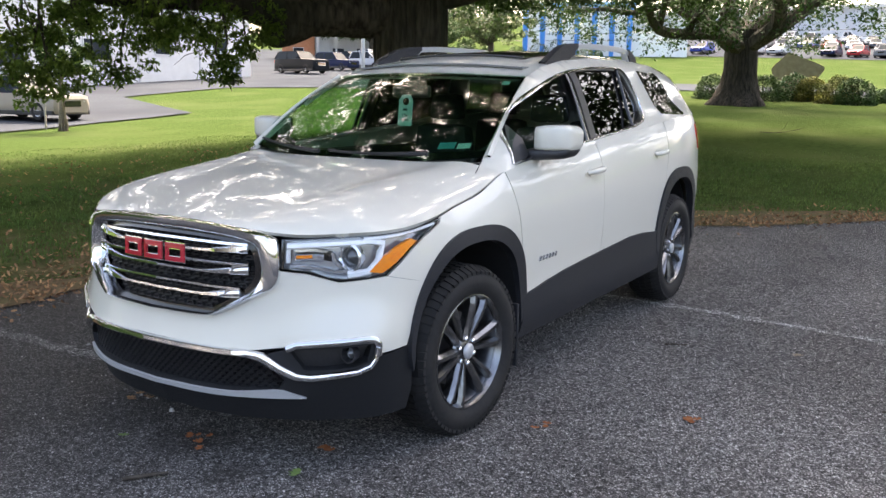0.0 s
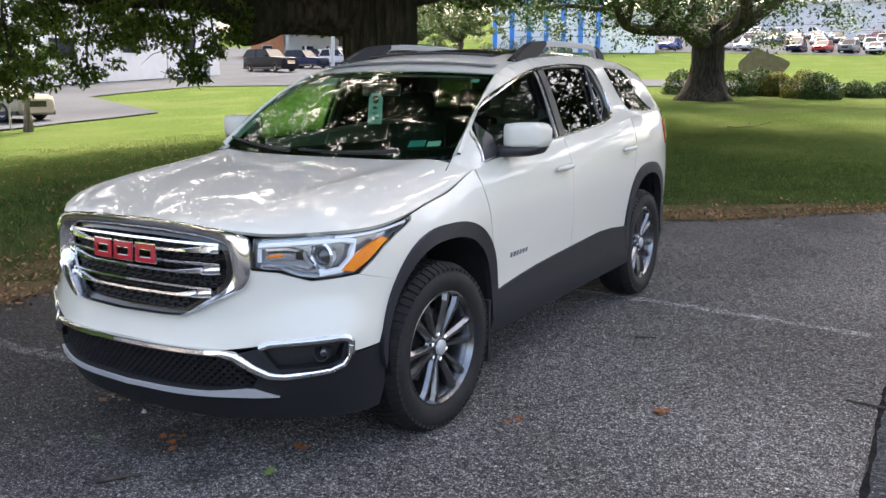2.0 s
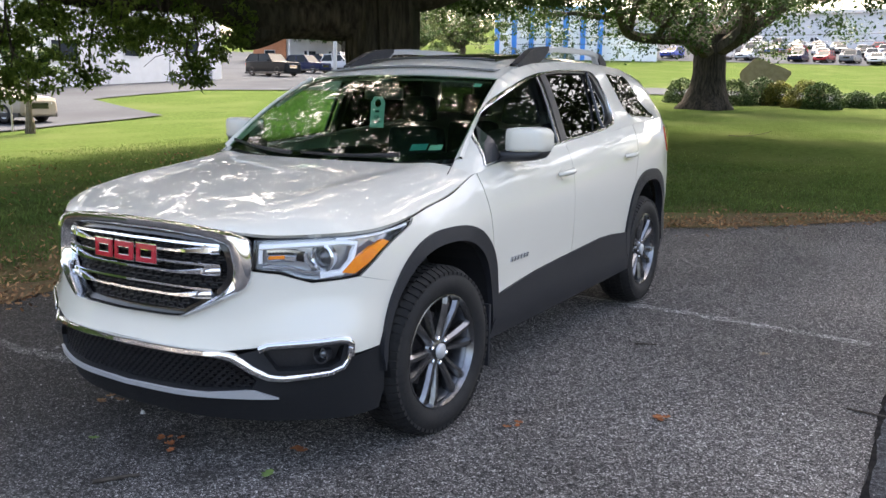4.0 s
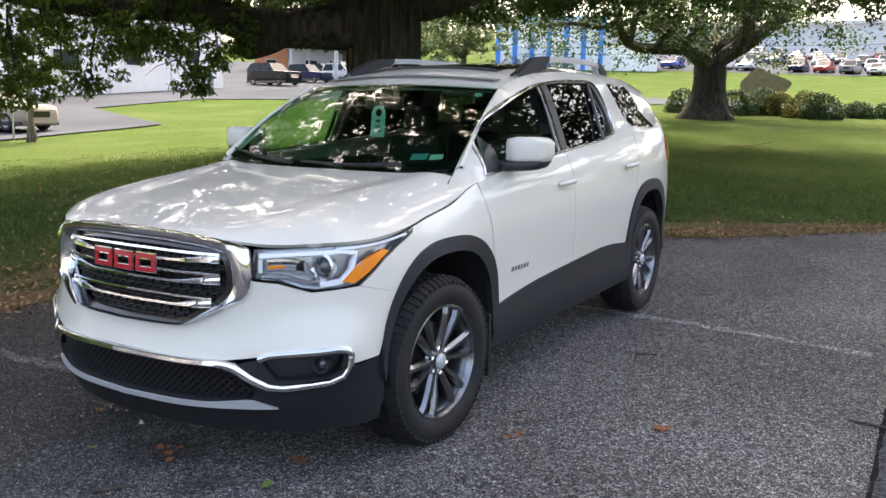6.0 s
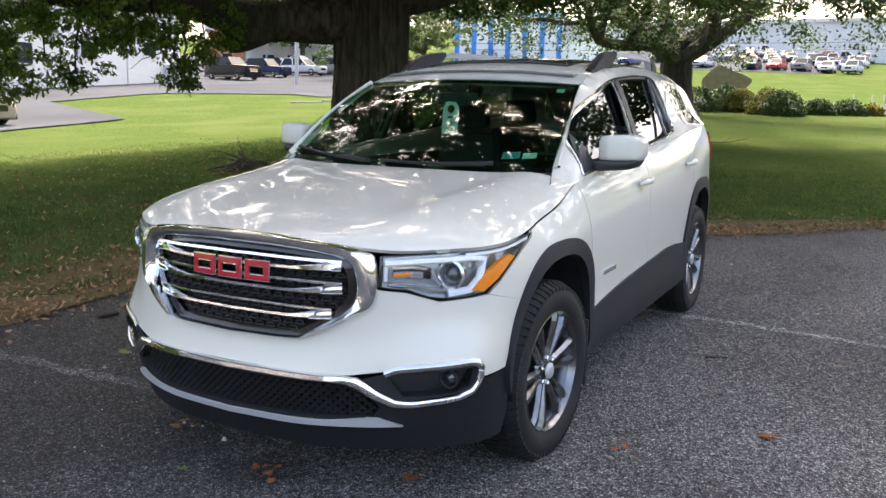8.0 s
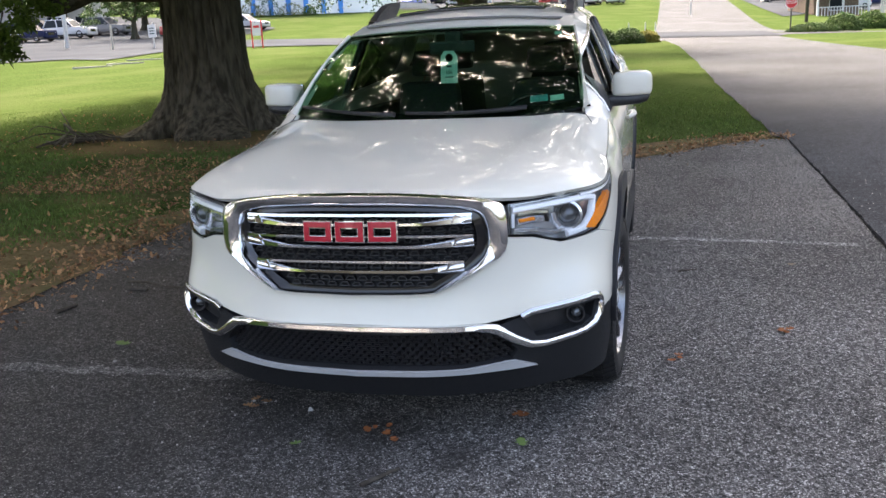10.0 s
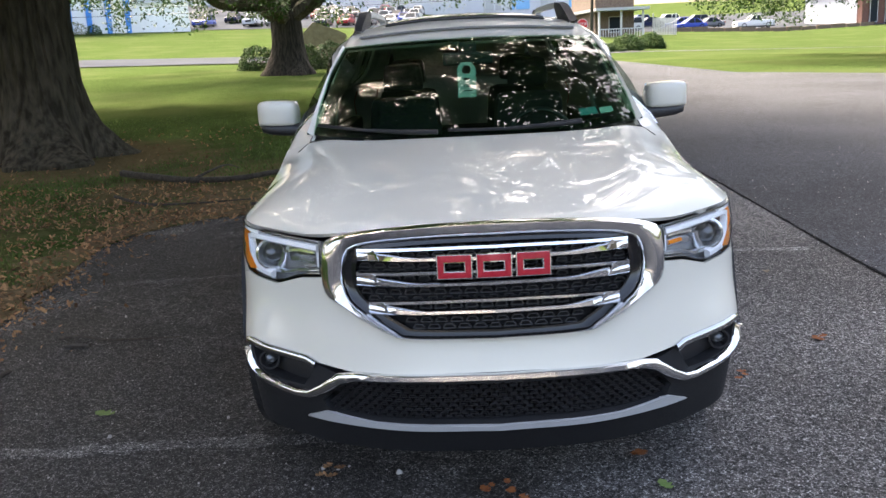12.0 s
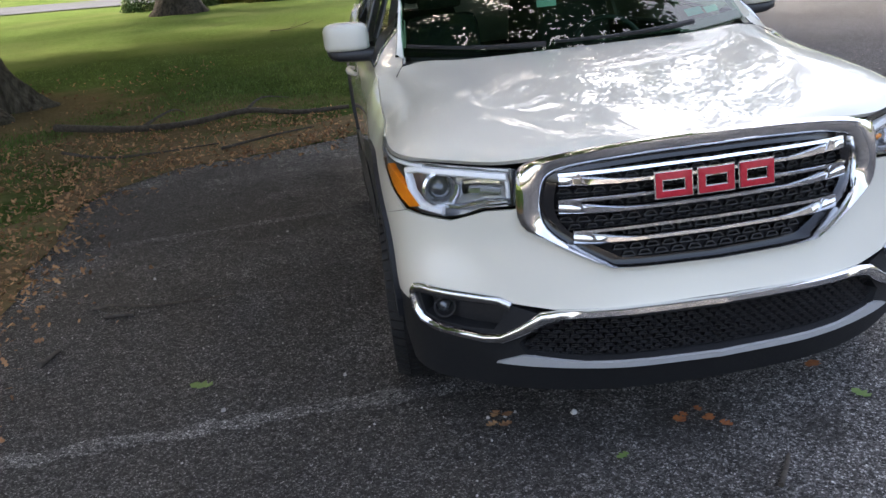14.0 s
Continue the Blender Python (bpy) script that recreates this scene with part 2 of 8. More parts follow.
M = dict(
    paint=material("white_pearl_paint", (0.60, 0.575, 0.495), (0.64, 0.613, 0.532), scale=900, rough=0.5, coat=1.0, spec=0.35),
    chrome=material("chrome", (0.82, 0.83, 0.84), rough=0.03, metal=1.0, rough_var=0.012, scale=20),
    dark_chrome=material("satin_chrome", (0.52, 0.53, 0.55), rough=0.16, metal=1.0),
    cladding=material("dark_grey_cladding", (0.014, 0.015, 0.018), (0.020, 0.021, 0.025), scale=250, rough=0.55, spec=0.3, bump=0.0006, bump_scale=900),
    cladding_low=material("black_lower_cladding", (0.010, 0.0105, 0.012), (0.015, 0.0155, 0.017), scale=250, rough=0.6, spec=0.25, bump=0.0006, bump_scale=900),
    black=material("black_plastic", (0.012, 0.012, 0.014), (0.02, 0.02, 0.022), scale=120, rough=0.42, bump=0.0004, bump_scale=600),
    gloss_black=material("gloss_black", (0.008, 0.008, 0.009), rough=0.12, coat=0.4),
    # near-black: shade inside gaps, wells and behind grilles is put into this colour
    void=material("recess_shade_black", (0.004, 0.004, 0.005), rough=0.9),
    silver=material("silver_plastic", (0.44, 0.445, 0.45), (0.48, 0.485, 0.49), scale=300, rough=0.38, metal=0.3),
    rubber=material("tyre_rubber", (0.009, 0.009, 0.010), (0.015, 0.015, 0.015), scale=60, rough=0.7, spec=0.3, bump=0.0005, bump_scale=300, c3=(0.02, 0.019, 0.018), scale3=6),
    rim=material("machined_grey_alloy", (0.17, 0.172, 0.178), (0.22, 0.222, 0.228), scale=60, rough=0.22, metal=0.95, rough_var=0.06),
    rim_dark=material("dark_grey_alloy", (0.10, 0.105, 0.115), (0.14, 0.145, 0.155), scale=40, rough=0.3, metal=0.8),
    disc=material("brake_disc_steel", (0.2, 0.2, 0.21), (0.26, 0.25, 0.24), scale=80, rough=0.4, metal=0.9),
    red=material("red_enamel", (0.36, 0.010, 0.022), (0.42, 0.015, 0.03), scale=90, rough=0.25, coat=0.6),
    amber=material("amber_lens", (1.0, 0.30, 0.015), (0.95, 0.24, 0.012), scale=60, rough=0.18, coat=1.0),
    tail=material("red_lens", (0.42, 0.012, 0.012), (0.5, 0.02, 0.02), scale=60, rough=0.15, coat=1.0),
    lamp_white=material("lamp_reflector", (0.78, 0.79, 0.8), rough=0.12, metal=0.9),
    lamp_plastic=material("lamp_light_guide", (0.9, 0.91, 0.92), rough=0.25, coat=0.6),
    lamp_grey=material("lamp_housing_grey", (0.50, 0.51, 0.53), (0.56, 0.57, 0.59), scale=30, rough=0.22, metal=0.65, coat=0.3),
    seat=material("dark_seat_cloth", (0.03, 0.03, 0.032), (0.045, 0.044, 0.045), scale=120, rough=0.9, bump=0.001, bump_scale=300),
    dash=material("dash_plastic", (0.014, 0.014, 0.015), (0.02, 0.02, 0.02), scale=200, rough=0.75),
    lining=material("grey_headliner", (0.16, 0.16, 0.155), (0.20, 0.20, 0.19), scale=90, rough=0.95),
    tag=material("pale_green_card", (0.50, 0.74, 0.68), (0.56, 0.79, 0.73), scale=25, rough=0.6),
    sticker=material("teal_sticker", (0.05, 0.33, 0.34), (0.09, 0.40, 0.40), scale=40, rough=0.4),
    ink=material("dark_print", (0.03, 0.06, 0.06), rough=0.7),
    white=material("white_print", (0.8, 0.8, 0.78), rough=0.5),
    windscreen=glass("windscreen_glass", (0.39, 0.59, 0.46), clear=2.0),
    side_glass=glass("tinted_side_glass", (0.52, 0.64, 0.59), clear=1.5),
    privacy=glass("privacy_glass", (0.055, 0.06, 0.062), clear=1.5),
    lens=glass("lamp_lens", (0.93, 0.94, 0.95), clear=1.4),
    mirror_glass=material("mirror_glass", (0.8, 0.82, 0.84), rough=0.02, metal=1.0),
    asphalt=aggregate("worn_coarse_asphalt", (0.085, 0.080, 0.077), (0.038, 0.037, 0.036), (0.40, 0.385, 0.37), 0.55, 170, 0.009),
    road=aggregate("road_asphalt", (0.030, 0.032, 0.036), (0.028, 0.030, 0.034), (0.070, 0.074, 0.081), 0.6, 150, 0.003, patch_scale=0.3),
    lot=material("pale_lot_asphalt", (0.056, 0.061, 0.069), (0.070, 0.075, 0.083), scale=12, rough=0.95, spec=0.0, c3=(0.048, 0.052, 0.059), scale3=0.15),
    line=aggregate("worn_line_paint", (0.080, 0.077, 0.075), (0.10, 0.098, 0.095), (0.66, 0.65, 0.63), 0.68, 150, 0.009),
    line_old=aggregate("nearly_gone_line_paint", (0.058, 0.056, 0.054), (0.066, 0.064, 0.062), (0.25, 0.243, 0.237), 0.5, 170, 0.009),
    crack=material("tar_seam", (0.010, 0.010, 0.011), (0.022, 0.021, 0.02), scale=15, rough=0.95, spec=0.0, bump=0.004, bump_scale=40),
    soil=material("lawn_soil_and_turf", (0.036, 0.057, 0.016), (0.058, 0.085, 0.026), scale=9.0, rough=0.95, bump=0.06, bump_scale=16, spec=0.0,
                  c3=(0.066, 0.084, 0.031), scale3=0.3),
    litter_ground=material("brown_leaf_mould", (0.095, 0.067, 0.038), (0.155, 0.108, 0.058), scale=16, rough=0.95, bump=0.02, bump_scale=40, spec=0.05,
                           c3=(0.07, 0.08, 0.03), scale3=1.6),
    bark=material("oak_bark", (0.036, 0.030, 0.021), (0.115, 0.098, 0.072), scale=11, rough=0.95, bump=0.09, bump_scale=13, spec=0.1, stretch=(1, 1, 0.22),
                  c3=(0.04, 0.042, 0.028), scale3=0.7),
    dark_bark=material("dark_tree_bark", (0.018, 0.015, 0.011), (0.05, 0.043, 0.032), scale=11, rough=0.95, bump=0.05, bump_scale=13, spec=0.1, stretch=(1, 1, 0.22)),
    young_bark=material("pale_young_bark", (0.16, 0.13, 0.09), (0.22, 0.18, 0.13), scale=20, rough=0.9, bump=0.004, bump_scale=40),
    twig=material("dead_branch_bark", (0.035, 0.028, 0.021), (0.065, 0.054, 0.043), scale=30, rough=0.95, bump=0.006, bump_scale=60),
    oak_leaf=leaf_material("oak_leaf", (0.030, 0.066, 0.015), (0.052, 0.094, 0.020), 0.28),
    # oak_leaf lightened: sunlight on the low sprays is put into the colour
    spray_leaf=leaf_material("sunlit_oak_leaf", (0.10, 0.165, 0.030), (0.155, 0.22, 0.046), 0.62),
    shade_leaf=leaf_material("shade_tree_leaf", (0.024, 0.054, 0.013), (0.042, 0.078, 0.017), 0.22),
    bush_leaf=leaf_material("bush_leaf", (0.03, 0.07, 0.02), (0.06, 0.10, 0.025), 0.25),
    olive_leaf=leaf_material("olive_tree_leaf", (0.075, 0.11, 0.035), (0.11, 0.14, 0.05), 0.35),
    bush_gold=leaf_material("golden_bush_leaf", (0.16, 0.15, 0.025), (0.09, 0.11, 0.025), 0.3),
    blade=leaf_material("grass_blade", (0.062, 0.112, 0.025), (0.095, 0.138, 0.036), 0.3),
    dead_leaf=material("dead_leaf", (0.31, 0.175, 0.078), (0.18, 0.09, 0.042), scale=14, rough=0.85, island=0.5),
    orange_leaf=material("orange_leaf", (0.32, 0.11, 0.03), (0.22, 0.07, 0.02), scale=40, rough=0.8),
    green_leaf=material("fallen_green_leaf", (0.09, 0.16, 0.035), (0.13, 0.19, 0.05), scale=40, rough=0.7),
    pebble=material("pale_grit", (0.34, 0.33, 0.31), (0.22, 0.21, 0.2), scale=20, rough=0.9, rand=0.3),
    wood_chip=material("wood_chip", (0.2, 0.15, 0.1), (0.28, 0.22, 0.15), scale=50, rough=0.9),
    wall_white=material("off_white_wall", (0.56, 0.55, 0.53), (0.60, 0.59, 0.57), scale=2.0, rough=0.8, c3=(0.52, 0.51, 0.49), scale3=0.2),
    wall_bright=material("white_metal_wall", (0.80, 0.80, 0.79), (0.84, 0.84, 0.83), scale=2.0, rough=0.7, c3=(0.76, 0.76, 0.75), scale3=0.2),
    wall_grey=material("pale_metal_wall", (0.50, 0.52, 0.54), (0.55, 0.57, 0.59), scale=1.0, rough=0.6, c3=(0.48, 0.50, 0.52), scale3=0.1),
    blue=material("blue_pilaster_paint", (0.03, 0.20, 0.58), (0.04, 0.23, 0.63), scale=3.0, rough=0.5),
    blue_roof=material("pale_blue_fascia", (0.16, 0.40, 0.66), (0.2, 0.44, 0.7), scale=3.0, rough=0.5),
    brick=material("red_brick_far", (0.12, 0.055, 0.04), (0.16, 0.08, 0.06), scale=5, rough=0.9),
    brick_orange=material("orange_brick_far", (0.42, 0.17, 0.08), (0.48, 0.21, 0.11), scale=5, rough=0.9),
    far_glass=material("dark_window_glass", (0.02, 0.025, 0.03), rough=0.3, spec=0.04),
    lamp_dark=material("smoked_lens", (0.10, 0.105, 0.11), rough=0.1, metal=0.6, coat=0.5),
    stone=material("tan_sign_stone", (0.15, 0.125, 0.07), (0.20, 0.17, 0.10), scale=4.0, rough=0.9, bump=0.02, bump_scale=9),
    fence=material("grey_fence_wood", (0.45, 0.44, 0.41), (0.55, 0.54, 0.5), scale=8, rough=0.9),
    brown_wood=material("weathered_brown_wood", (0.11, 0.075, 0.05), (0.17, 0.125, 0.09), scale=6, rough=0.9),
    post=material("weathered_post", (0.33, 0.30, 0.25), (0.4, 0.37, 0.31), scale=10, rough=0.9),
    sign_red=material("sign_red", (0.50, 0.02, 0.025), (0.55, 0.03, 0.03), scale=6, rough=0.4),
    steel=material("galvanised_steel", (0.35, 0.36, 0.37), (0.45, 0.46, 0.46), scale=15, rough=0.45, metal=0.7),
    concrete=material("pale_concrete", (0.20, 0.195, 0.19), (0.25, 0.245, 0.235), scale=8, rough=0.9),
)
CAR_PAINTS = {k: material(k + "_car_paint", c, tuple(v * 1.1 for v in c), scale=200, rough=0.35, coat=0.12 if max(c) > 0.06 else 0.0, spec=0.25 if max(c) > 0.06 else 0.05) for k, c in dict(
    beige=(0.27, 0.235, 0.18), black=(0.012, 0.013, 0.015), white=(0.60, 0.60, 0.59), silver=(0.42, 0.43, 0.45), red=(0.34, 0.02, 0.025),
    blue=(0.02, 0.05, 0.30), grey=(0.12, 0.125, 0.135), navy=(0.015, 0.02, 0.05)).items()}


def add_earth_and_shade(m, spots, brown, pale, most=0.9):
    """Worn earth and dead grass in the turf, painted shade and oil on the asphalt, round given spots (x, y, radius,
    share).
    """
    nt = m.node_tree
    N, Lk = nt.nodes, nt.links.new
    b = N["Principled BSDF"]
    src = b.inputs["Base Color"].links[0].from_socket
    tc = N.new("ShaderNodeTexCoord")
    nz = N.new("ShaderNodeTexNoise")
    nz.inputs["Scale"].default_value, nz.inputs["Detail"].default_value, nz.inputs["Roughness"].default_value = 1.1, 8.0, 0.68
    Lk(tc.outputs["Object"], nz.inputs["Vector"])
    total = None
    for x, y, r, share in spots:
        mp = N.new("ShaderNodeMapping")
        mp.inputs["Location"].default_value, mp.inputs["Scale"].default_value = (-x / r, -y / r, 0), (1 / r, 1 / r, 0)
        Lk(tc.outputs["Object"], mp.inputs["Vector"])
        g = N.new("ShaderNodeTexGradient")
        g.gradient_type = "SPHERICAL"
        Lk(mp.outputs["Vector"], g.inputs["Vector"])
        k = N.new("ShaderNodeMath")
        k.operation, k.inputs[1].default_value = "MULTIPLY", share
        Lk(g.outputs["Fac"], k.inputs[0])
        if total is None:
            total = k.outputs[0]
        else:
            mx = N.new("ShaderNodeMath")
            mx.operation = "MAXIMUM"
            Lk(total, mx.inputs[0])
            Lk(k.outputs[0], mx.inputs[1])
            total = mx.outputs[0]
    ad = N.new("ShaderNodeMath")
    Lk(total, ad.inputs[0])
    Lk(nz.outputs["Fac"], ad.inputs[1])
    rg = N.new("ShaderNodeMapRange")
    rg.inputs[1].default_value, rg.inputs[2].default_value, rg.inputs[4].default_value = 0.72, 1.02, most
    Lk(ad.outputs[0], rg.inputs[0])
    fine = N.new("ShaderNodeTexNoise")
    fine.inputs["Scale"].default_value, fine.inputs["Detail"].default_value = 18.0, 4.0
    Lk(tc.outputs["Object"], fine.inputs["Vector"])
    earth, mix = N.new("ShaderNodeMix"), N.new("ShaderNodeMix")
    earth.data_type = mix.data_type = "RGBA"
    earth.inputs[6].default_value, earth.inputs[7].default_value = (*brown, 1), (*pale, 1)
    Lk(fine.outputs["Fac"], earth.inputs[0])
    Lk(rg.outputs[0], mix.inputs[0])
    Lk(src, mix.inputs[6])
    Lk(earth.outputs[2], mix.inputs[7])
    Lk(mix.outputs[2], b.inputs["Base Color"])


add_earth_and_shade(M["soil"], ((-6.3, 10.6, 4.2, 0.95), (-3.2, 8.3, 3.2, 0.75), (-4.2, 3.0, 3.4, 0.55), (-5.2, 6.5, 4.0, 0.5), (0.5, 8.6, 2.0, 0.4)), (0.075, 0.053, 0.028), (0.20, 0.155, 0.085))
# wide spots: tree and car shade painted in; the small two are oil stains
add_earth_and_shade(M["asphalt"], ((-2.4, 1.2, 3.6, 0.8), (-2.2, 4.2, 3.0, 0.7), (-1.3, 0.0, 2.6, 0.7), (-0.05, 0.18, 0.45, 0.75), (0.35, 0.05, 0.3, 0.6)), (0.022, 0.020, 0.018), (0.034, 0.031, 0.028), 0.68)

# ---- mesh helpers ----
from mathutils import geometry


def mesh_object(name, verts, faces, mat, parent=None, smooth=False, label=""):
    me = bpy.data.meshes.new(name)
    me.from_pydata([tuple(v) for v in verts], [], [tuple(f) for f in faces])
    me.materials.append(mat)
    if smooth:
        me.polygons.foreach_set("use_smooth", [True] * len(me.polygons))
    me.update()
    if smooth:
        me.set_sharp_from_angle(angle=radians(48))
    ob = new(name, me)
    if parent is not None:
        ob.parent = parent
    if label:
        ob["label"] = label
    return ob


def part(name, bm, mat, parent, label="", smooth=False):
    """Links a bmesh as one mesh object under a thing or a part."""
    bmesh.ops.recalc_face_normals(bm, faces=bm.faces)
    me = bpy.data.meshes.new(name)
    bm.to_mesh(me)
    bm.free()
    me.materials.append(mat)
    if smooth:
        me.polygons.foreach_set("use_smooth", [True] * len(me.polygons))
        me.set_sharp_from_angle(angle=radians(48))
    ob = new(name, me)
    if parent is not None:
        ob.parent = parent
    if label:
        ob["label"] = label
    return ob


def empty(name, label="", category="", group="", kind="", at=(0, 0, 0), rz=0.0):
    ob = new(name)
    ob.empty_display_size = 0.2
    ob.matrix_world = pose(*at, 0, 0, rz)
    return tagged(ob, label, category, group, kind)


def box(bm, lo, hi, bevel=0.0, taper=None):
    """A box from corner to corner; taper pulls the top in by (dx, dy)."""
    x0, y0, z0 = lo
    x1, y1, z1 = hi
    tx, ty = taper or (0, 0)
    vs = [bm.verts.new(p) for p in ((x0, y0, z0), (x1, y0, z0), (x1, y1, z0), (x0, y1, z0),
                                    (x0 + tx, y0 + ty, z1), (x1 - tx, y0 + ty, z1), (x1 - tx, y1 - ty, z1), (x0 + tx, y1 - ty, z1))]
    fs = [bm.faces.new([vs[i] for i in f]) for f in ((0, 3, 2, 1), (4, 5, 6, 7), (0, 1, 5, 4), (1, 2, 6, 5), (2, 3, 7, 6), (3, 0, 4, 7))]
    if bevel:
        es = list({e for f in fs for e in f.edges})
        bmesh.ops.bevel(bm, geom=es, offset=bevel, segments=2, affect="EDGES", profile=0.6)
    return bm


def tube_mesh(points, radii, n=8, cap=True, squash=None):
    """Rings along a line of points, with a radius for each."""
    pts = [Vector(p) for p in points]
    verts, faces = [], []
    up = Vector((0.13, 0.31, 0.94))
    for i, p in enumerate(pts):
        d = (pts[min(i + 1, len(pts) - 1)] - pts[max(i - 1, 0)]).normalized()
        a = d.cross(up)
        if a.length < 0.05:
            a = d.cross(Vector((1, 0, 0)))
        a.normalize()
        b = d.cross(a)
        r = radii[i] if hasattr(radii, "__len__") else radii
        for k in range(n):
            t = 2 * math.pi * k / n
            verts.append(p + a * (r * math.cos(t)) + b * (r * math.sin(t) * (squash or 1)))
    for i in range(len(pts) - 1):
        for k in range(n):
            faces.append((i * n + k, i * n + (k + 1) % n, (i + 1) * n + (k + 1) % n, (i + 1) * n + k))
    if cap:
        faces.append(tuple(range(n - 1, -1, -1)))
        faces.append(tuple(range((len(pts) - 1) * n, len(pts) * n)))
    return verts, faces


def tube(name, points, radii, mat, parent=None, n=8, label="", smooth=True, squash=None):
    v, f = tube_mesh(points, radii, n, True, squash)
    return mesh_object(name, v, f, mat, parent, smooth, label)


def spin_mesh(profile, n=48, axis="x"):
    """A closed or open profile of (along, radius) turned round the x axis."""
    verts, faces = [], []
    for k in range(n):
        t = 2 * math.pi * k / n
        for a, r in profile:
            verts.append((a, r * math.cos(t), r * math.sin(t)))
    m = len(profile)
    for k in range(n):
        for j in range(m - 1):
            k2 = (k + 1) % n
            faces.append((k * m + j, k2 * m + j, k2 * m + j + 1, k * m + j + 1))
    return verts, faces


def inside(poly, x, y):
    hit = False
    n = len(poly)
    for i in range(n):
        (x0, y0), (x1, y1) = poly[i], poly[i - 1]
        if (y0 > y) != (y1 > y) and x < (x1 - x0) * (y - y0) / (y1 - y0) + x0:
            hit = not hit
    return hit


def resample(poly, step, closed=True):
    out = []
    n = len(poly)
    for i in range(n if closed else n - 1):
        (x0, y0), (x1, y1) = poly[i], poly[(i + 1) % n]
        k = max(1, int(math.hypot(x1 - x0, y1 - y0) / step))
        out += [(x0 + (x1 - x0) * j / k, y0 + (y1 - y0) * j / k) for j in range(k)]
    if not closed:
        out.append(tuple(poly[-1]))
    return out


def smooth_line(pts, n=6, closed=False):
    """A Catmull-Rom curve through the points, n steps a span."""
    P = [np.array(p, float) for p in pts]
    m = len(P)
    out = []
    for i in range(m if closed else m - 1):
        if closed:
            a, b, c, d = P[i - 1], P[i], P[(i + 1) % m], P[(i + 2) % m]
        else:
            b, c = P[i], P[i + 1]
            a = P[i - 1] if i else 2 * b - c
            d = P[i + 2] if i + 2 < m else 2 * c - b
        for j in range(n):
            t = j / n
            out.append(tuple(0.5 * (2 * b + (c - a) * t + (2 * a - 5 * b + 4 * c - d) * t * t + (3 * b - a - 3 * c + d) * t ** 3)))
    if not closed:
        out.append(tuple(P[-1]))
    return out


def sheet(poly, holes, step):
    """Triangles that fill a flat outline with holes: points and faces."""
    loops = [resample(poly, step)] + [resample(h, step) for h in holes]
    pts, edges = [], []
    for lp in loops:
        o = len(pts)
        pts += lp
        edges += [(o + i, o + (i + 1) % len(lp)) for i in range(len(lp))]
    bound = np.array(pts)
    xs, ys = bound[:, 0], bound[:, 1]
    nx, ny = int((xs.max() - xs.min()) / step) + 1, int((ys.max() - ys.min()) / step) + 1
    for i in range(nx + 1):
        for j in range(ny + 1):
            x = xs.min() + (i + 0.5 * (j % 2)) * step
            y = ys.min() + j * step
            if inside(poly, x, y) and not any(inside(h, x, y) for h in holes) and (np.hypot(xs - x, ys - y) > 0.55 * step).all():
                pts.append((x, y))
    v, _, f, *_ = geometry.delaunay_2d_cdt([Vector(p) for p in pts], edges, [], 0, 1e-6)
    keep = []
    for t in f:
        cx, cy = sum(v[i].x for i in t) / 3, sum(v[i].y for i in t) / 3
        if inside(poly, cx, cy) and not any(inside(h, cx, cy) for h in holes):
            keep.append(tuple(t))
    return [tuple(p) for p in v], keep


def shell(points, tris, thick, centre):
    """3D points and triangles turned to face away from centre, with a rim of the given thickness round every border."""
    P = np.array(points, float)
    T = [list(t) for t in tris]
    N = np.zeros_like(P)
    s = 0.0
    for t in T:
        n = np.cross(P[t[1]] - P[t[0]], P[t[2]] - P[t[0]])
        N[t] += n
        s += n @ (P[t].mean(0) - centre)
    if s < 0:
        T = [t[::-1] for t in T]
        N = -N
    N /= np.linalg.norm(N, axis=1)[:, None] + 1e-12
    verts, faces = [tuple(p) for p in P], [tuple(t) for t in T]
    if thick:
        seen = {}
        for t in T:
            for i in range(3):
                seen[(t[i], t[(i + 1) % 3])] = True
        for a, b in list(seen):
            if (b, a) not in seen:
                o = len(verts)
                verts += [tuple(P[a]), tuple(P[b]), tuple(P[b] - N[b] * thick), tuple(P[a] - N[a] * thick)]
                faces.append((o + 1, o, o + 3, o + 2))
    return verts, faces

# ---- ground ----
def softplus(v, k):
    return v if v > 30 * k else k * math.log1p(math.exp(v / k))


def ground_z(x, y):
    """The lie of the land: level round the parked car, rising gently away from it."""
    xc = max(-70.0, min(45.0, x))
    yy = max(y, 0.0)
    z = 0.027 * softplus(y - 3.2, 0.8) - 0.0005 * xc * min(yy, 200) * (1 if yy > 0 else 0) * min(1, softplus(yy - 6, 2) / 12)
    z += 0.05 * softplus(y - 75, 6) - 0.45 * math.exp(-((x + 27) / 13) ** 2 - ((y - 18) / 11) ** 2)
    z -= 0.055 * softplus(y - 330, 15)
    return z


def jitter(a, b, k=1.0):
    return k * (noise.noise((a, b, 3.7)) + 0.5 * noise.noise((2.3 * a, 2.3 * b, 9.1)))


def axis_steps(lo, hi, near_lo, near_hi, fine, grow):
    a = list(np.arange(near_lo, near_hi + 1e-6, fine))
    s, v = fine, near_hi
    while v < hi:
        s *= grow
        v += s
        a.append(min(v, hi))
    s, v = fine, near_lo
    while v > lo:
        s *= grow
        v -= s
        a.insert(0, max(v, lo))
    return a


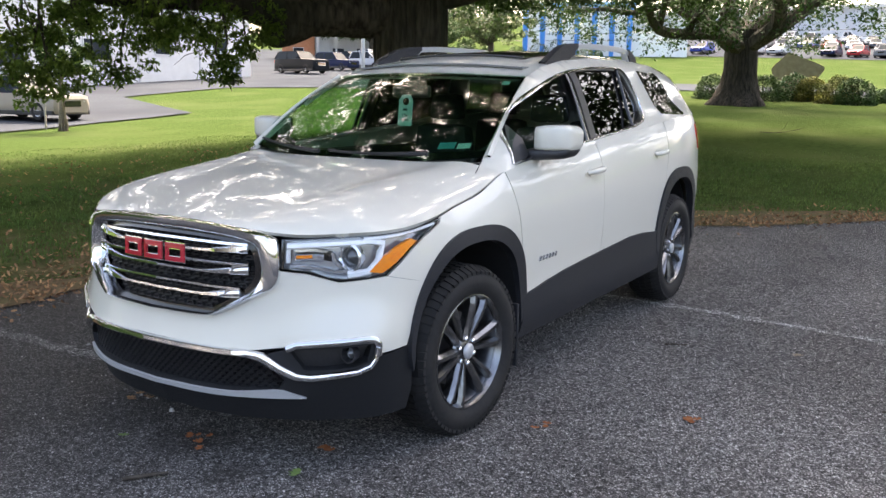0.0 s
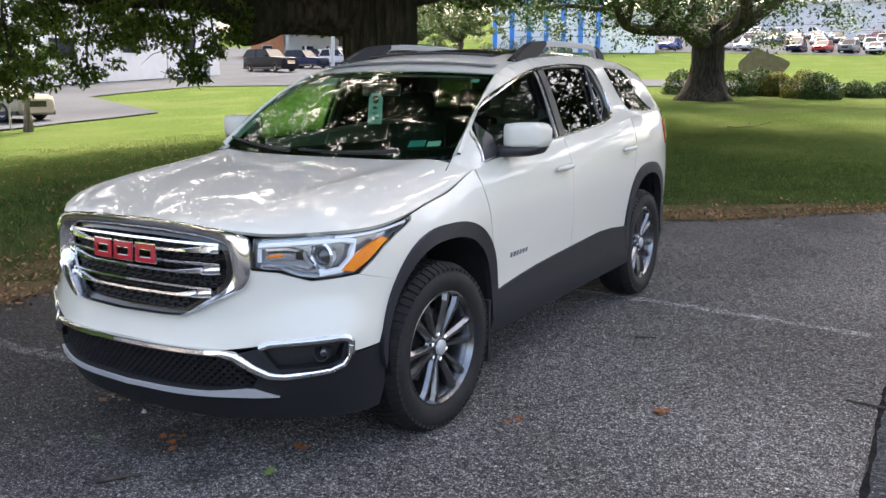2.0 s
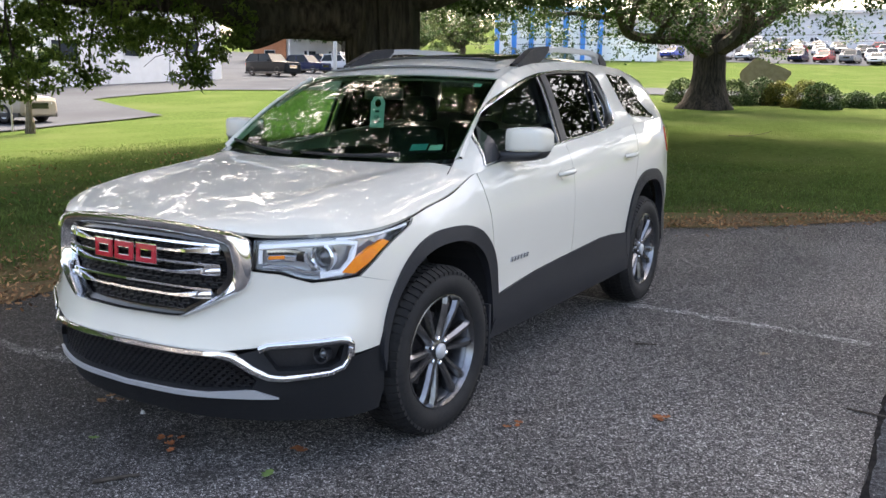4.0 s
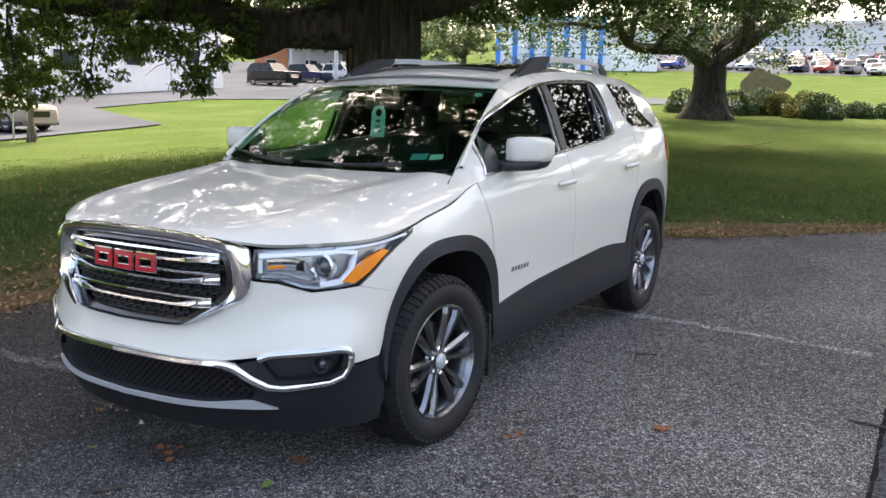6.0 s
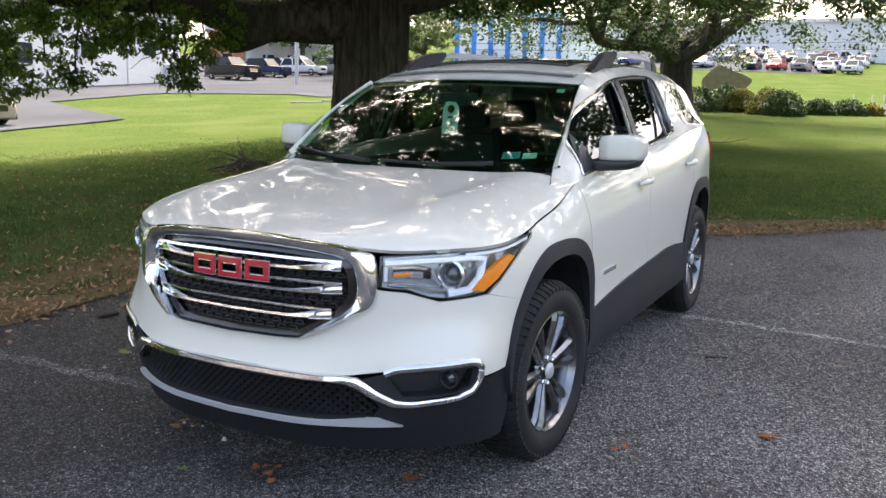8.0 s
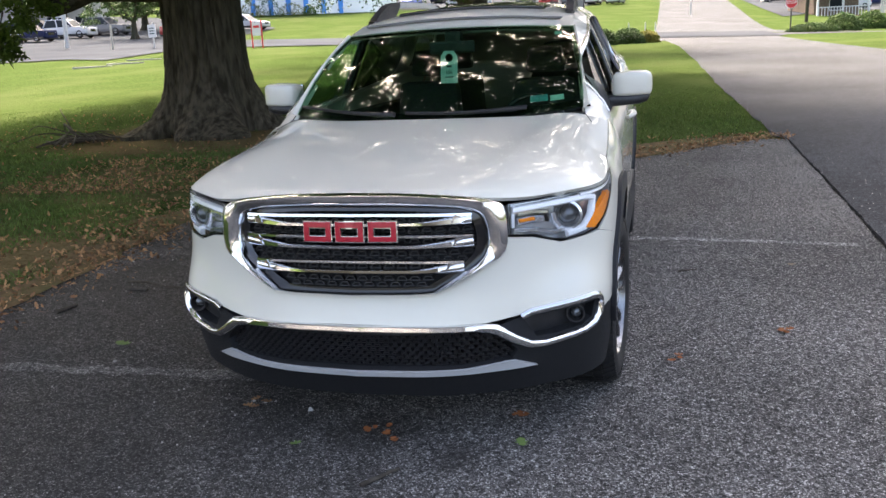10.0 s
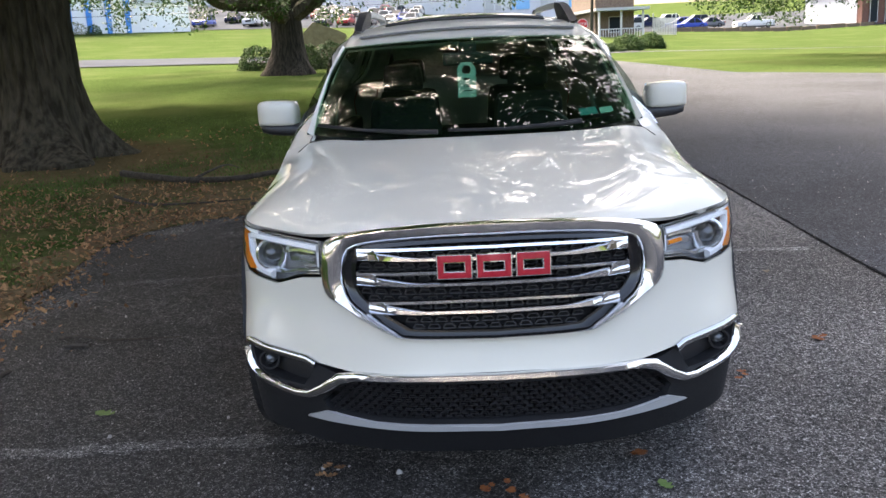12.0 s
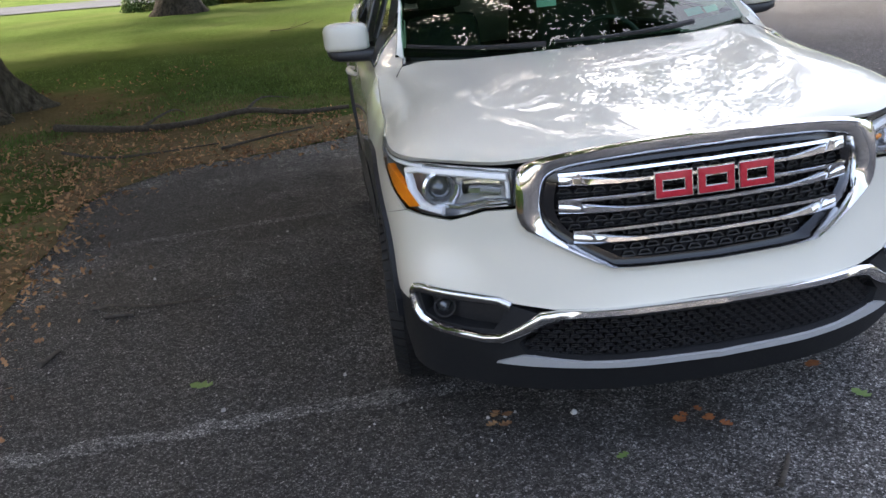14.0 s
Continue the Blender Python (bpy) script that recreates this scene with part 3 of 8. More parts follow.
def build_ground():
    """Lawn and earth, one sheet to the horizon."""
    xs = axis_steps(-900, 900, -12, 14, 0.5, 1.07)
    ys = axis_steps(-300, 1500, -2, 16, 0.5, 1.06)
    verts = [(x, y, ground_z(x, y) - 0.022 + (0.012 * jitter(x * 0.8, y * 0.8) if abs(x) < 40 else 0)) for y in ys for x in xs]
    n = len(xs)
    faces = [(j * n + i, j * n + i + 1, (j + 1) * n + i + 1, (j + 1) * n + i) for j in range(len(ys) - 1) for i in range(n - 1)]
    ob = mesh_object("ground", verts, faces, M["soil"], smooth=True)
    return tagged(ob, "shaded and sunlit mown lawn on gently rising land", "lawn", kind="structure")


# below y -2.5 widened out of view, so the chrome reflects dark asphalt
LEFT_EDGE = [(-60, -40), (-7, -40), (-4, -6), (-2.5, -3.05), (1.0, -2.9), (3.2, -3.06), (4.6, -3.12), (5.3, -3.0), (5.75, -2.5), (5.9, -1.6), (6.15, -1.0), (6.8, -0.2), (7.3, 0.6),
             (7.9, 1.2), (8.5, 1.9), (8.85, 2.4), (9.3, 2.58), (15, 2.45), (27, 2.35), (40, 2.13), (48, 1.6), (51, -1.5), (52.2, -6)]
RIGHT_EDGE = [(-60, 60), (17, 60), (19.5, 22), (22.8, 13.0), (26.7, 9.5), (30, 9.3), (40, 8.5), (52, 8.0), (56, 9.0), (58, 14), (60, 60)]


def left_edge(y):
    return float(np.interp(y, [p[0] for p in LEFT_EDGE], [p[1] for p in LEFT_EDGE])) + (0.07 * jitter(y * 1.7, 1.0) if y < 9 else 0.05 * jitter(y * 0.8, 2.0))


def right_edge(y):
    return float(np.interp(y, [p[0] for p in RIGHT_EDGE], [p[1] for p in RIGHT_EDGE]))


def seam_x(y):
    """Where the coarse parking asphalt meets the smoother road."""
    return float(np.interp(y, [-3, 0, 2.2, 3.6, 4.6, 8.9], [2.62, 2.62, 2.60, 2.62, 2.65, 2.70])) + 0.02 * jitter(y, 5)


def strip(name, rows, mat, lift, columns, label, category):
    """A paved sheet from rows of (y, x0, x1) laid on the land."""
    verts, faces = [], []
    for y, x0, x1 in rows:
        for i in range(columns + 1):
            x = x0 + (x1 - x0) * i / columns
            verts.append((x, y, ground_z(x, y) + lift))
    n = columns + 1
    for j in range(len(rows) - 1):
        for i in range(columns):
            faces.append((j * n + i, j * n + i + 1, (j + 1) * n + i + 1, (j + 1) * n + i))
    ob = mesh_object(name, verts, faces, mat, smooth=True)
    return tagged(ob, label, category, kind="structure")


def build_paving():
    # rows before -40 are unseen, added to keep lawn out of the chrome
    rows = [(y, left_edge(y), max(left_edge(y) + 0.01, seam_x(y))) for y in np.r_[-160, -120, -80, -60, np.arange(-40, 8.95, 0.12)]]
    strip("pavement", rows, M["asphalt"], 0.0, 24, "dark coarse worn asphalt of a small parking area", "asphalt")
    ys = [-160, -120, -80, -60] + list(np.arange(-40, 60.01, 0.4))
    rows = [(y, seam_x(y) if y < 8.95 else left_edge(y), right_edge(y)) for y in ys]
    strip("road", rows, M["road"], 0.0, 30, "smooth grey asphalt road going uphill", "road")
    rows = [(y, np.interp(y, [58, 66, 120, 300], [-2, 1.0, 1.5, 3]), np.interp(y, [58, 62, 66, 120, 300], [16, 12, 9.5, 11, 16])) for y in np.arange(60, 300, 2.0)]
    strip("road_uphill", rows, M["road"], 0.03, 8, "grey asphalt road rising beyond the crossing", "road")
    # the cross street
    verts, faces = [], []
    xs = list(np.arange(-110, 9.1, 1.5))
    for x in xs:
        near = 51.5 + (1.5 if x > -10 else 0)
        for k in range(5):
            y = near + k * 11.0 / 4
            verts.append((x, y, ground_z(x, y) + 0.04))
    for i in range(len(xs) - 1):
        for k in range(4):
            faces.append((i * 5 + k, (i + 1) * 5 + k, (i + 1) * 5 + k + 1, i * 5 + k + 1))
    tagged(mesh_object("road_cross_street", verts, faces, M["lot"], smooth=True), "pale grey cross street beyond the lawn", "road", kind="structure")


def flat_patch(name, poly, mat, lift, step, label, category, kind="structure"):
    pts, tris = sheet(poly, [], step)
    verts = [(x, y, ground_z(x, y) + lift) for x, y in pts]
    faces = []
    for t in tris:
        a, b, c = (Vector(pts[i]) for i in t)
        faces.append(t if (b - a).cross(c - a) > 0 else t[::-1])
    return tagged(mesh_object(name, verts, faces, mat, smooth=True), label, category, kind=kind)


def ribbon_on_ground(name, line, width, mat, lift, label, category, rough=0.25, parent=None):
    """A painted line or tar seam along a line of (x, y), with ragged edges."""
    pts = [Vector(p) for p in resample(line, 0.05, closed=False)]
    verts, faces = [], []
    for i, p in enumerate(pts):
        d = (pts[min(i + 1, len(pts) - 1)] - pts[max(i - 1, 0)]).normalized()
        n = Vector((-d.y, d.x))
        for s in (-1, 1):
            w = width * (0.5 + rough * jitter(p.x * 9 + s * 5, p.y * 9 + s))
            q = p + n * (s * w)
            verts.append((q.x, q.y, ground_z(q.x, q.y) + lift))
    for i in range(len(pts) - 1):
        faces.append((2 * i, 2 * i + 1, 2 * i + 3, 2 * i + 2))
    return tagged(mesh_object(name, verts, faces, mat, parent), label, category, kind="structure")


build_ground()
build_paving()
ribbon_on_ground("parking_line", [(-2.85, 0.64), (-1.4, 0.68), (-0.3, 0.70)], 0.105, M["line_old"], 0.002, "faded white parking line across asphalt", "road marking", 0.42)
ribbon_on_ground("parking_line", [(0.2, 3.66), (0.6, 3.68), (1.5, 3.62), (2.45, 3.50)], 0.09, M["line"], 0.002, "faded white parking line across asphalt", "road marking", 0.42)
ribbon_on_ground("parking_line", [(-2.75, 3.42), (-1.0, 3.56), (0.19, 3.66)], 0.08, M["line_old"], 0.002, "nearly worn away parking line across asphalt", "road marking", 0.42)
ribbon_on_ground("trim_tar_seam", [(2.70, 8.85), (2.68, 7.4), (2.67, 6.0), (2.65, 4.7), (2.62, 3.5), (2.60, 2.4), (2.62, 1.2), (2.62, 0.0)], 0.026, M["crack"], 0.005, "black ragged tar seam between two asphalts", "tar seam", 0.5)
# leaf mould along the edge of the lawn
MOULD = [(left_edge(y) + 0.10 * jitter(y * 3, 8) + 0.04, y) for y in np.arange(-1.5, 5.3, 0.2)] + [(-2.5, 5.70), (-1.6, 5.92), (-0.9, 6.2), (-0.1, 6.8), (0.7, 7.25), (1.3, 7.85), (1.9, 8.42), (2.4, 8.8),
         (2.3, 9.15), (1.5, 9.0), (0.6, 8.35), (-0.3, 7.9), (-1.3, 7.1), (-2.6, 7.2), (-3.6, 6.6)] + [(-3.5 - 0.35 * jitter(y * 2, 4), y) for y in np.arange(6.0, -1.6, -0.3)]
flat_patch("leaf_mould", MOULD, M["litter_ground"], 0.008, 0.22, "brown leaf litter and bare earth along the lawn's edge", "leaf litter")
# the paved yard by the white building
YARD = [(-24.5, 13.7), (-25.6, 18.3), (-26.0, 23.1), (-36.0, 27.3), (-37.6, 36.5), (-31.5, 41.0), (-28.0, 39.5), (-29.5, 50.5), (-30, 53), (-75, 53), (-70, 14), (-45, 8)]
flat_patch("yard", YARD, M["lot"], 0.03, 2.0, "pale grey asphalt yard beside a white building", "asphalt")
flat_patch("lot", [(-120, 62), (-34, 62), (-36, 80), (-44, 92), (-120, 110)], M["lot"], 0.05, 4.0, "pale asphalt car park across the street", "asphalt")
flat_patch("lot_uphill", [(-34, 106), (-8, 117), (-4, 150), (-4, 230), (-90, 230), (-60, 140), (-36, 118)], M["lot"], 0.05, 5.0, "sunlit car park on the rise", "asphalt")
flat_patch("lot_roadside", [(13.5, 93), (20, 104), (28, 111), (60, 121), (100, 128), (100, 210), (14, 210)], M["lot"], 0.05, 5.0, "grey asphalt lot beside the shop", "asphalt")

# ---- the parked sport utility vehicle ----
PLAN = smooth_line([(0, 0.02), (0.30, 0.045), (0.54, 0.13), (0.72, 0.255), (0.84, 0.37), (0.90, 0.50), (0.928, 0.72), (0.932, 1.0), (0.918, 1.4), (0.918, 2.0),
                    (0.922, 2.8), (0.920, 3.5), (0.908, 3.9), (0.868, 4.32), (0.795, 4.62), (0.66, 4.78), (0.40, 4.865), (0, 4.88)], 14)
PLAN = np.array(PLAN)
PS = np.r_[0, np.cumsum(np.hypot(*np.diff(PLAN, axis=0).T))]
S_END = float(PS[-1])
_f = PLAN[:, 1] < 0.95
_s = (PLAN[:, 1] > 0.25) & (PLAN[:, 1] < 4.75)
CENTRE = np.array([0, 2.4, 0.75])


def sx(x):
    """Place along the outline where the front is x wide."""
    return float(np.interp(x, PLAN[_f, 0], PS[_f]))


def sy(y):
    """Place along the outline at y, on the flank."""
    return float(np.interp(y, PLAN[_s, 1], PS[_s]))


def blended(xs, ys, sigma):
    """A polyline with softened corners."""
    g = np.linspace(xs[0], xs[-1], 400)
    v = np.interp(g, xs, ys)
    k = max(1, int(3 * sigma / (g[1] - g[0])))
    w = np.exp(-0.5 * (np.arange(-k, k + 1) * (g[1] - g[0]) / sigma) ** 2)
    pad = np.r_[2 * v[0] - v[k:0:-1], v, 2 * v[-1] - v[-2:-k - 2:-1]]
    return g, np.convolve(pad, w / w.sum(), "valid")


NOSE = blended([0.18, 0.28, 0.36, 0.50, 0.62, 0.75, 0.90, 0.96, 1.0, 1.05], [0.05, 0.0, -0.045, -0.05, -0.02, 0.0, 0.0, 0.02, 0.05, 0.09], 0.022)


FLANK = blended([0.18, 0.30, 0.42, 0.50, 0.60, 0.75, 0.92, 1.0], [-0.07, -0.025, 0.0, -0.006, -0.008, 0.002, 0.004, 0.0], 0.022)


def nose(z):
    return float(np.interp(z, *NOSE))


def flank(z):
    return float(np.interp(z, *FLANK))


TOP = blended([0, sx(0.3), sx(0.52), sx(0.60), sx(0.75), sy(0.5), sy(0.73), sy(1.1), sy(1.30), sy(1.40), sy(2.41), sy(3.07), sy(3.6), sy(4.3), S_END],
                           [0.992, 0.982, 0.958, 0.948, 0.957, 0.970, 0.990, 1.052, 1.125, 1.142, 1.222, 1.274, 1.315, 1.35, 1.35], 0.035)


def top_z(s):
    """Height of the upper edge of the lower body along the outline."""
    return float(np.interp(s, *TOP))


def body(s, z, off=0.0):
    """A point on the lower body, off metres out from the skin."""
    def raw(s, z):
        a = abs(s)
        px, py = float(np.interp(a, PS, PLAN[:, 0])), float(np.interp(a, PS, PLAN[:, 1]))
        wf = max(0.0, 1 - py / 0.85) ** 0.8 if py > 0 else 1.0
        wf = min(1.0, wf)
        ws = min(1.0, max(0.0, (py - 0.35) / 0.5)) * min(1.0, max(0.0, (px - 0.5) / 0.3))
        t = top_z(a)
        lean = max(0.0, (z - (t - 0.26)) / 0.26)
        swell = 0.034 * math.exp(-((z - 0.55) / 0.12) ** 2) * math.exp(-((py - 0.33) / 0.17) ** 2) * min(1.0, max(0.0, (px - 0.35) / 0.4))
        x = px + 0.72 * swell + flank(z) * ws - (0.062 * lean ** 2.4) * ws - 0.02 * ws * max(0.0, (z - 0.85)) 
        y = py + nose(z) * wf - 0.72 * swell
        if py > 4.3:
            y -= 0.10 * max(0.0, (z - 1.0)) * min(1, (py - 4.3) / 0.4) + 0.05 * max(0, 0.45 - z)
        return np.array([math.copysign(x, s) if s else 0.0, y, z])
    p = raw(s, z)
    if off:
        e = 0.012
        n = np.cross(raw(s + e, z) - raw(s - e, z), raw(s, z + e) - raw(s, z - e))
        n /= np.linalg.norm(n) + 1e-12
        if n @ (p - CENTRE) < 0:
            n = -n
        p = p + n * off
    return p


def skin(name, poly, mat, parent, off=0.0, holes=(), step=0.04, thick=0.014, label="", f=None):
    """A panel on the body from an outline in (along, height)."""
    g = f or (lambda s, z: body(s, z, off))
    pts, tris = sheet(poly, holes, step)
    v, fc = shell([g(*p) for p in pts], tris, thick, CENTRE)
    return mesh_object(name, v, fc, mat, parent, True, label)


def mirrored(poly):
    return [(-s, z) for s, z in reversed(poly)]


def skin_pair(name, poly, mat, parent, **kw):
    return [skin(name, poly, mat, parent, **kw), skin(name, mirrored(poly), mat, parent, **kw)]


def rail_on(name, line, width, mat, parent, off=0.0, height=0.012, n=6, label="", f=None, widths=None, round_=True):
    """A moulding along a line in (along, height) on the body: width along the skin, height above it."""
    g = f or body
    P = [np.array(p) for p in line]
    verts, faces = [], []
    prof = [(-0.5, -0.4), (-0.48, 0.55), (-0.25, 1.0), (0.25, 1.0), (0.48, 0.55), (0.5, -0.4)] if round_ else [(-0.5, -0.4), (-0.5, 1), (0.5, 1), (0.5, -0.4)]
    for i, p in enumerate(P):
        d = P[min(i + 1, len(P) - 1)] - P[max(i - 1, 0)]
        d /= np.linalg.norm(d) + 1e-9
        q = np.array([-d[1], d[0]])
        w = widths[i] if widths else width
        for a, h in prof:
            s, z = p + q * a * w
            verts.append(g(s, z, off + h * height))
    m = len(prof)
    for i in range(len(P) - 1):
        for k in range(m - 1):
            faces.append((i * m + k, i * m + k + 1, (i + 1) * m + k + 1, (i + 1) * m + k))
    faces += [tuple(range(m)), tuple(range(len(P) * m - 1, (len(P) - 1) * m - 1, -1))]
    bm = bmesh.new()
    vs = [bm.verts.new(v) for v in verts]
    for fc in faces:
        bm.faces.new([vs[i] for i in fc])
    return part(name, bm, mat, parent, label, smooth=True)


def arch(cy, cz, a, b, n, t0, t1, k=28):
    """Points in (along, height) of a wheel arch from angle t0 to t1 (degrees; 0 is the rear)."""
    out = []
    for i in range(k + 1):
        t = radians(t0 + (t1 - t0) * i / k)
        c, s = math.cos(t), math.sin(t)
        out.append((sy(cy + a * math.copysign(abs(c) ** (2 / n), c)), cz + b * math.copysign(abs(s) ** (2 / n), s)))
    return out


F_OUT = (0.985, 0.47, 0.475, 0.450, 2.5)
F_IN = (0.962, 0.45, 0.430, 0.408, 2.4)
R_OUT = (3.83, 0.52, 0.495, 0.470, 2.5)
R_IN = (3.83, 0.49, 0.425, 0.425, 2.4)


def build_car():
    car = empty("suv", "white pearl sport utility vehicle with chrome grille parked under an oak", "car")
    # --- lower body panels
    bumper = [(0, 0.528), (sx(0.48), 0.522), (sx(0.60), 0.540), (sx(0.723), 0.550), (sx(0.825), 0.560), (sx(0.845), 0.548), (sx(0.848), 0.505), (sy(0.50), 0.515)]
    bumper += arch(*F_OUT, 172, 146, 6) + [(sy(0.402), 0.796), (sx(0.80), 0.786), (sx(0.735), 0.778), (sx(0.64), 0.812), (sx(0.555), 0.822), (sx(0.545), 0.775), (sx(0.31), 0.645), (0, 0.634)]
    full = bumper[:-1] + [(0, 0.634)] + mirrored(bumper)[1:-1]
    skin("front_bumper", full, M["paint"], car, step=0.035, label="smooth white pearl bumper cover")
    fender = [(sy(0.405), 0.797)] + arch(*F_OUT, 146, 8, 30) + [(sy(1.465), 0.515), (sy(1.385), 0.872), (sy(1.345), 1.064), (sy(1.335), 1.13)]
    fender += [(s, top_z(s) - 0.002) for s in np.linspace(sy(1.30), sy(0.74), 14)] + [(sy(0.72), 0.968), (sy(0.60), 0.928), (sy(0.52), 0.888), (sy(0.45), 0.835)]
    skin_pair("fender", fender, M["paint"], car, step=0.04)
    sill_top = [(1.47, 0.513), (1.58, 0.517), (1.74, 0.552), (2.26, 0.583), (2.90, 0.615), (3.10, 0.605), (3.30, 0.585)]
    tops = lambda a, b, d=0.0: [(sy(y), d + float(np.interp(y, [p[0] for p in sill_top], [p[1] for p in sill_top]))) for y in np.linspace(a, b, 9)]
    belt = lambda a, b: [(sy(y), top_z(sy(y)) - 0.004) for y in np.linspace(a, b, 12)]
    skin_pair("front_door", tops(1.472, 2.40, -0.03) + [(sy(2.405), 0.9)] + belt(2.40, 1.345) + [(sy(1.352), 1.064), (sy(1.392), 0.872)], M["paint"], car, step=0.05)
    skin_pair("rear_door", tops(2.407, 3.30, -0.03) + arch(*R_OUT, 172, 132, 8) + [(sy(3.52), 1.05)] + belt(3.56, 2.407), M["paint"], car, step=0.05)
    quarter = arch(*R_OUT, 131, 4, 26) + [(sy(4.36), 0.56), (sy(4.55), 0.60), (S_END, 0.60), (S_END, 1.345)] + [(s, top_z(s) - 0.002) for s in np.linspace(S_END - 0.05, sy(3.57), 20)] + [(sy(3.527), 1.05)]
    skin_pair("quarter_panel", quarter, M["paint"], car, step=0.05)
    # --- dark cladding
    skin_pair("arch_moulding", arch(*F_OUT, 180, 0, 36) + [(sy(1.40), 0.40)] + arch(*F_IN, 0, 180, 36) + [(sy(0.525), 0.40)], M["cladding"], car, off=0.016, step=0.03, thick=0.05, label="dark grey moulded arch lip")
    skin_pair("arch_moulding", arch(*R_OUT, 184, -4, 36) + [(sy(4.27), 0.42)] + arch(*R_IN, 0, 180, 36) + [(sy(3.38), 0.42)], M["cladding"], car, off=0.014, step=0.03, thick=0.05, label="dark grey moulded arch lip")
    skin_pair("sill_cladding", [(sy(1.40), 0.315), (sy(3.42), 0.335), (sy(3.39), 0.42), (sy(3.34), 0.597)] + [(s, z + 0.012) for s, z in tops(3.31, 1.46)] + [(sy(1.43), 0.42)], M["cladding"], car, off=0.012, step=0.05, thick=0.05, label="dark grey lower door cladding")
    low = [(0, 0.505), (sx(0.50), 0.50), (sx(0.60), 0.532), (sx(0.723), 0.547), (sx(0.825), 0.557), (sx(0.852), 0.545), (sx(0.856), 0.49), (sy(0.50), 0.508), (sy(0.535), 0.50), (sy(0.53), 0.33), (sy(0.49), 0.24), (sx(0.776), 0.225), (sx(0.5), 0.222), (0, 0.222)]
    low_hole = [(0, 0.492), (sx(0.46), 0.488), (sx(0.54), 0.455), (sx(0.585), 0.405), (sx(0.565), 0.368), (sx(0.4), 0.352), (0, 0.346)]
    low_hole = low_hole[:-1] + [(0, 0.346)] + mirrored(low_hole)[1:-1]
    fog_hole = [(sx(0.60), 0.525), (sx(0.648), 0.445), (sx(0.706), 0.443), (sx(0.794), 0.455), (sx(0.826), 0.478), (sx(0.832), 0.545), (sx(0.706), 0.533)]
    skin("lower_bumper", low[:-1] + [(0, 0.222)] + mirrored(low)[1:-1], M["cladding_low"], car, off=-0.004, holes=[low_hole, fog_hole, mirrored(fog_hole)], step=0.035, thick=0.05, label="dark grey textured lower bumper")
    # black sheet standing in for the shade behind the lower grille
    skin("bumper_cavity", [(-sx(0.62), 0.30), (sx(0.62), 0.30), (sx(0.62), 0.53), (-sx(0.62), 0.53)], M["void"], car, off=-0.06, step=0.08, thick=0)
    rear_low = [(sy(4.28), 0.30), (S_END, 0.30), (S_END, 0.597), (sy(4.55), 0.597), (sy(4.34), 0.55)]
    skin_pair("rear_lower_bumper", rear_low, M["cladding"], car, off=0.004, step=0.06, thick=0.05)
    # --- lower grille mesh
    bm = bmesh.new()
    for r in range(9):
        z = 0.360 + r * 0.0155
        w = float(np.interp(z, [0.36, 0.41, 0.455, 0.49], [0.55, 0.57, 0.53, 0.47]))
        k = int(w / 0.0165)
        for i in range(-k, k + 1):
            x = (i + 0.5 * (r % 2)) * 0.0165 * 2
            if abs(x) > w:
                continue
            for a, b in (((x - 0.014, z), (x - 0.009, z + 0.0075)), ((x - 0.009, z + 0.0075), (x + 0.009, z + 0.0075)), ((x + 0.009, z + 0.0075), (x + 0.014, z)), ((x - 0.014, z), (x + 0.014, z))):
                q = []
                for (px, pz), (ex, ez) in (((a), (0.0, 0.0012)), ((b), (0.0, 0.0012)), ((b), (0.0, -0.0012)), ((a), (0.0, -0.0012))):
                    s = math.copysign(sx(abs(px)), px)
                    q.append((s, pz + ez))
                vf = [bm.verts.new(body(s, pz, -0.022)) for s, pz in q]
                vb = [bm.verts.new(body(s, pz, -0.05)) for s, pz in q]
                bm.faces.new(vf)
                for j in range(4):
                    bm.faces.new((vf[j], vb[j], vb[(j + 1) % 4], vf[(j + 1) % 4]))
    part("lower_grille", bm, M["black"], car, "black honeycomb lower grille")
    # --- bright mouldings of the bumper
    path = [(0, 0.513), (sx(0.25), 0.512), (sx(0.46), 0.507), (sx(0.51), 0.498), (sx(0.57), 0.455), (sx(0.622), 0.424), (sx(0.670), 0.418), (sx(0.741), 0.428), (sx(0.800), 0.440), (sx(0.832), 0.462), (sx(0.843), 0.495), (sx(0.845), 0.535)]
    half = resample(path, 0.03, False)
    whole = [(-s, z) for s, z in reversed(half[1:])] + half
    ww = [float(np.interp(abs(s), [0, sx(0.45), sx(0.52), sx(0.653), sx(0.776), sx(0.851)], [0.026, 0.028, 0.038, 0.029, 0.026, 0.019])) for s, z in whole]
    rail_on("bumper_moulding", whole, 0.03, M["chrome"], car, off=0.004, height=0.016, widths=ww, label="bright chrome strip dipping under the fog lamps")
    for sg in (1, -1):
        up = [(sg * s, z) for s, z in resample([(sx(0.592), 0.530), (sx(0.622), 0.545), (sx(0.732), 0.557), (sx(0.818), 0.567), (sx(0.838), 0.562), (sx(0.847), 0.545), (sx(0.848), 0.50)], 0.03, False)]
        rail_on("fog_lamp_bezel", up, 0.026, M["dark_chrome"], car, off=0.004, height=0.010, label="satin chrome bezel")
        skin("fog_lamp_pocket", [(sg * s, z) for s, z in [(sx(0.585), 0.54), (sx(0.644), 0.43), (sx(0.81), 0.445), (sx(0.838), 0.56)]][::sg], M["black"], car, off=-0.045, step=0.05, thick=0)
        c = body(sg * sx(0.776), 0.505, -0.02)
        lamp = empty("fog_lamp")
        lamp.parent = car
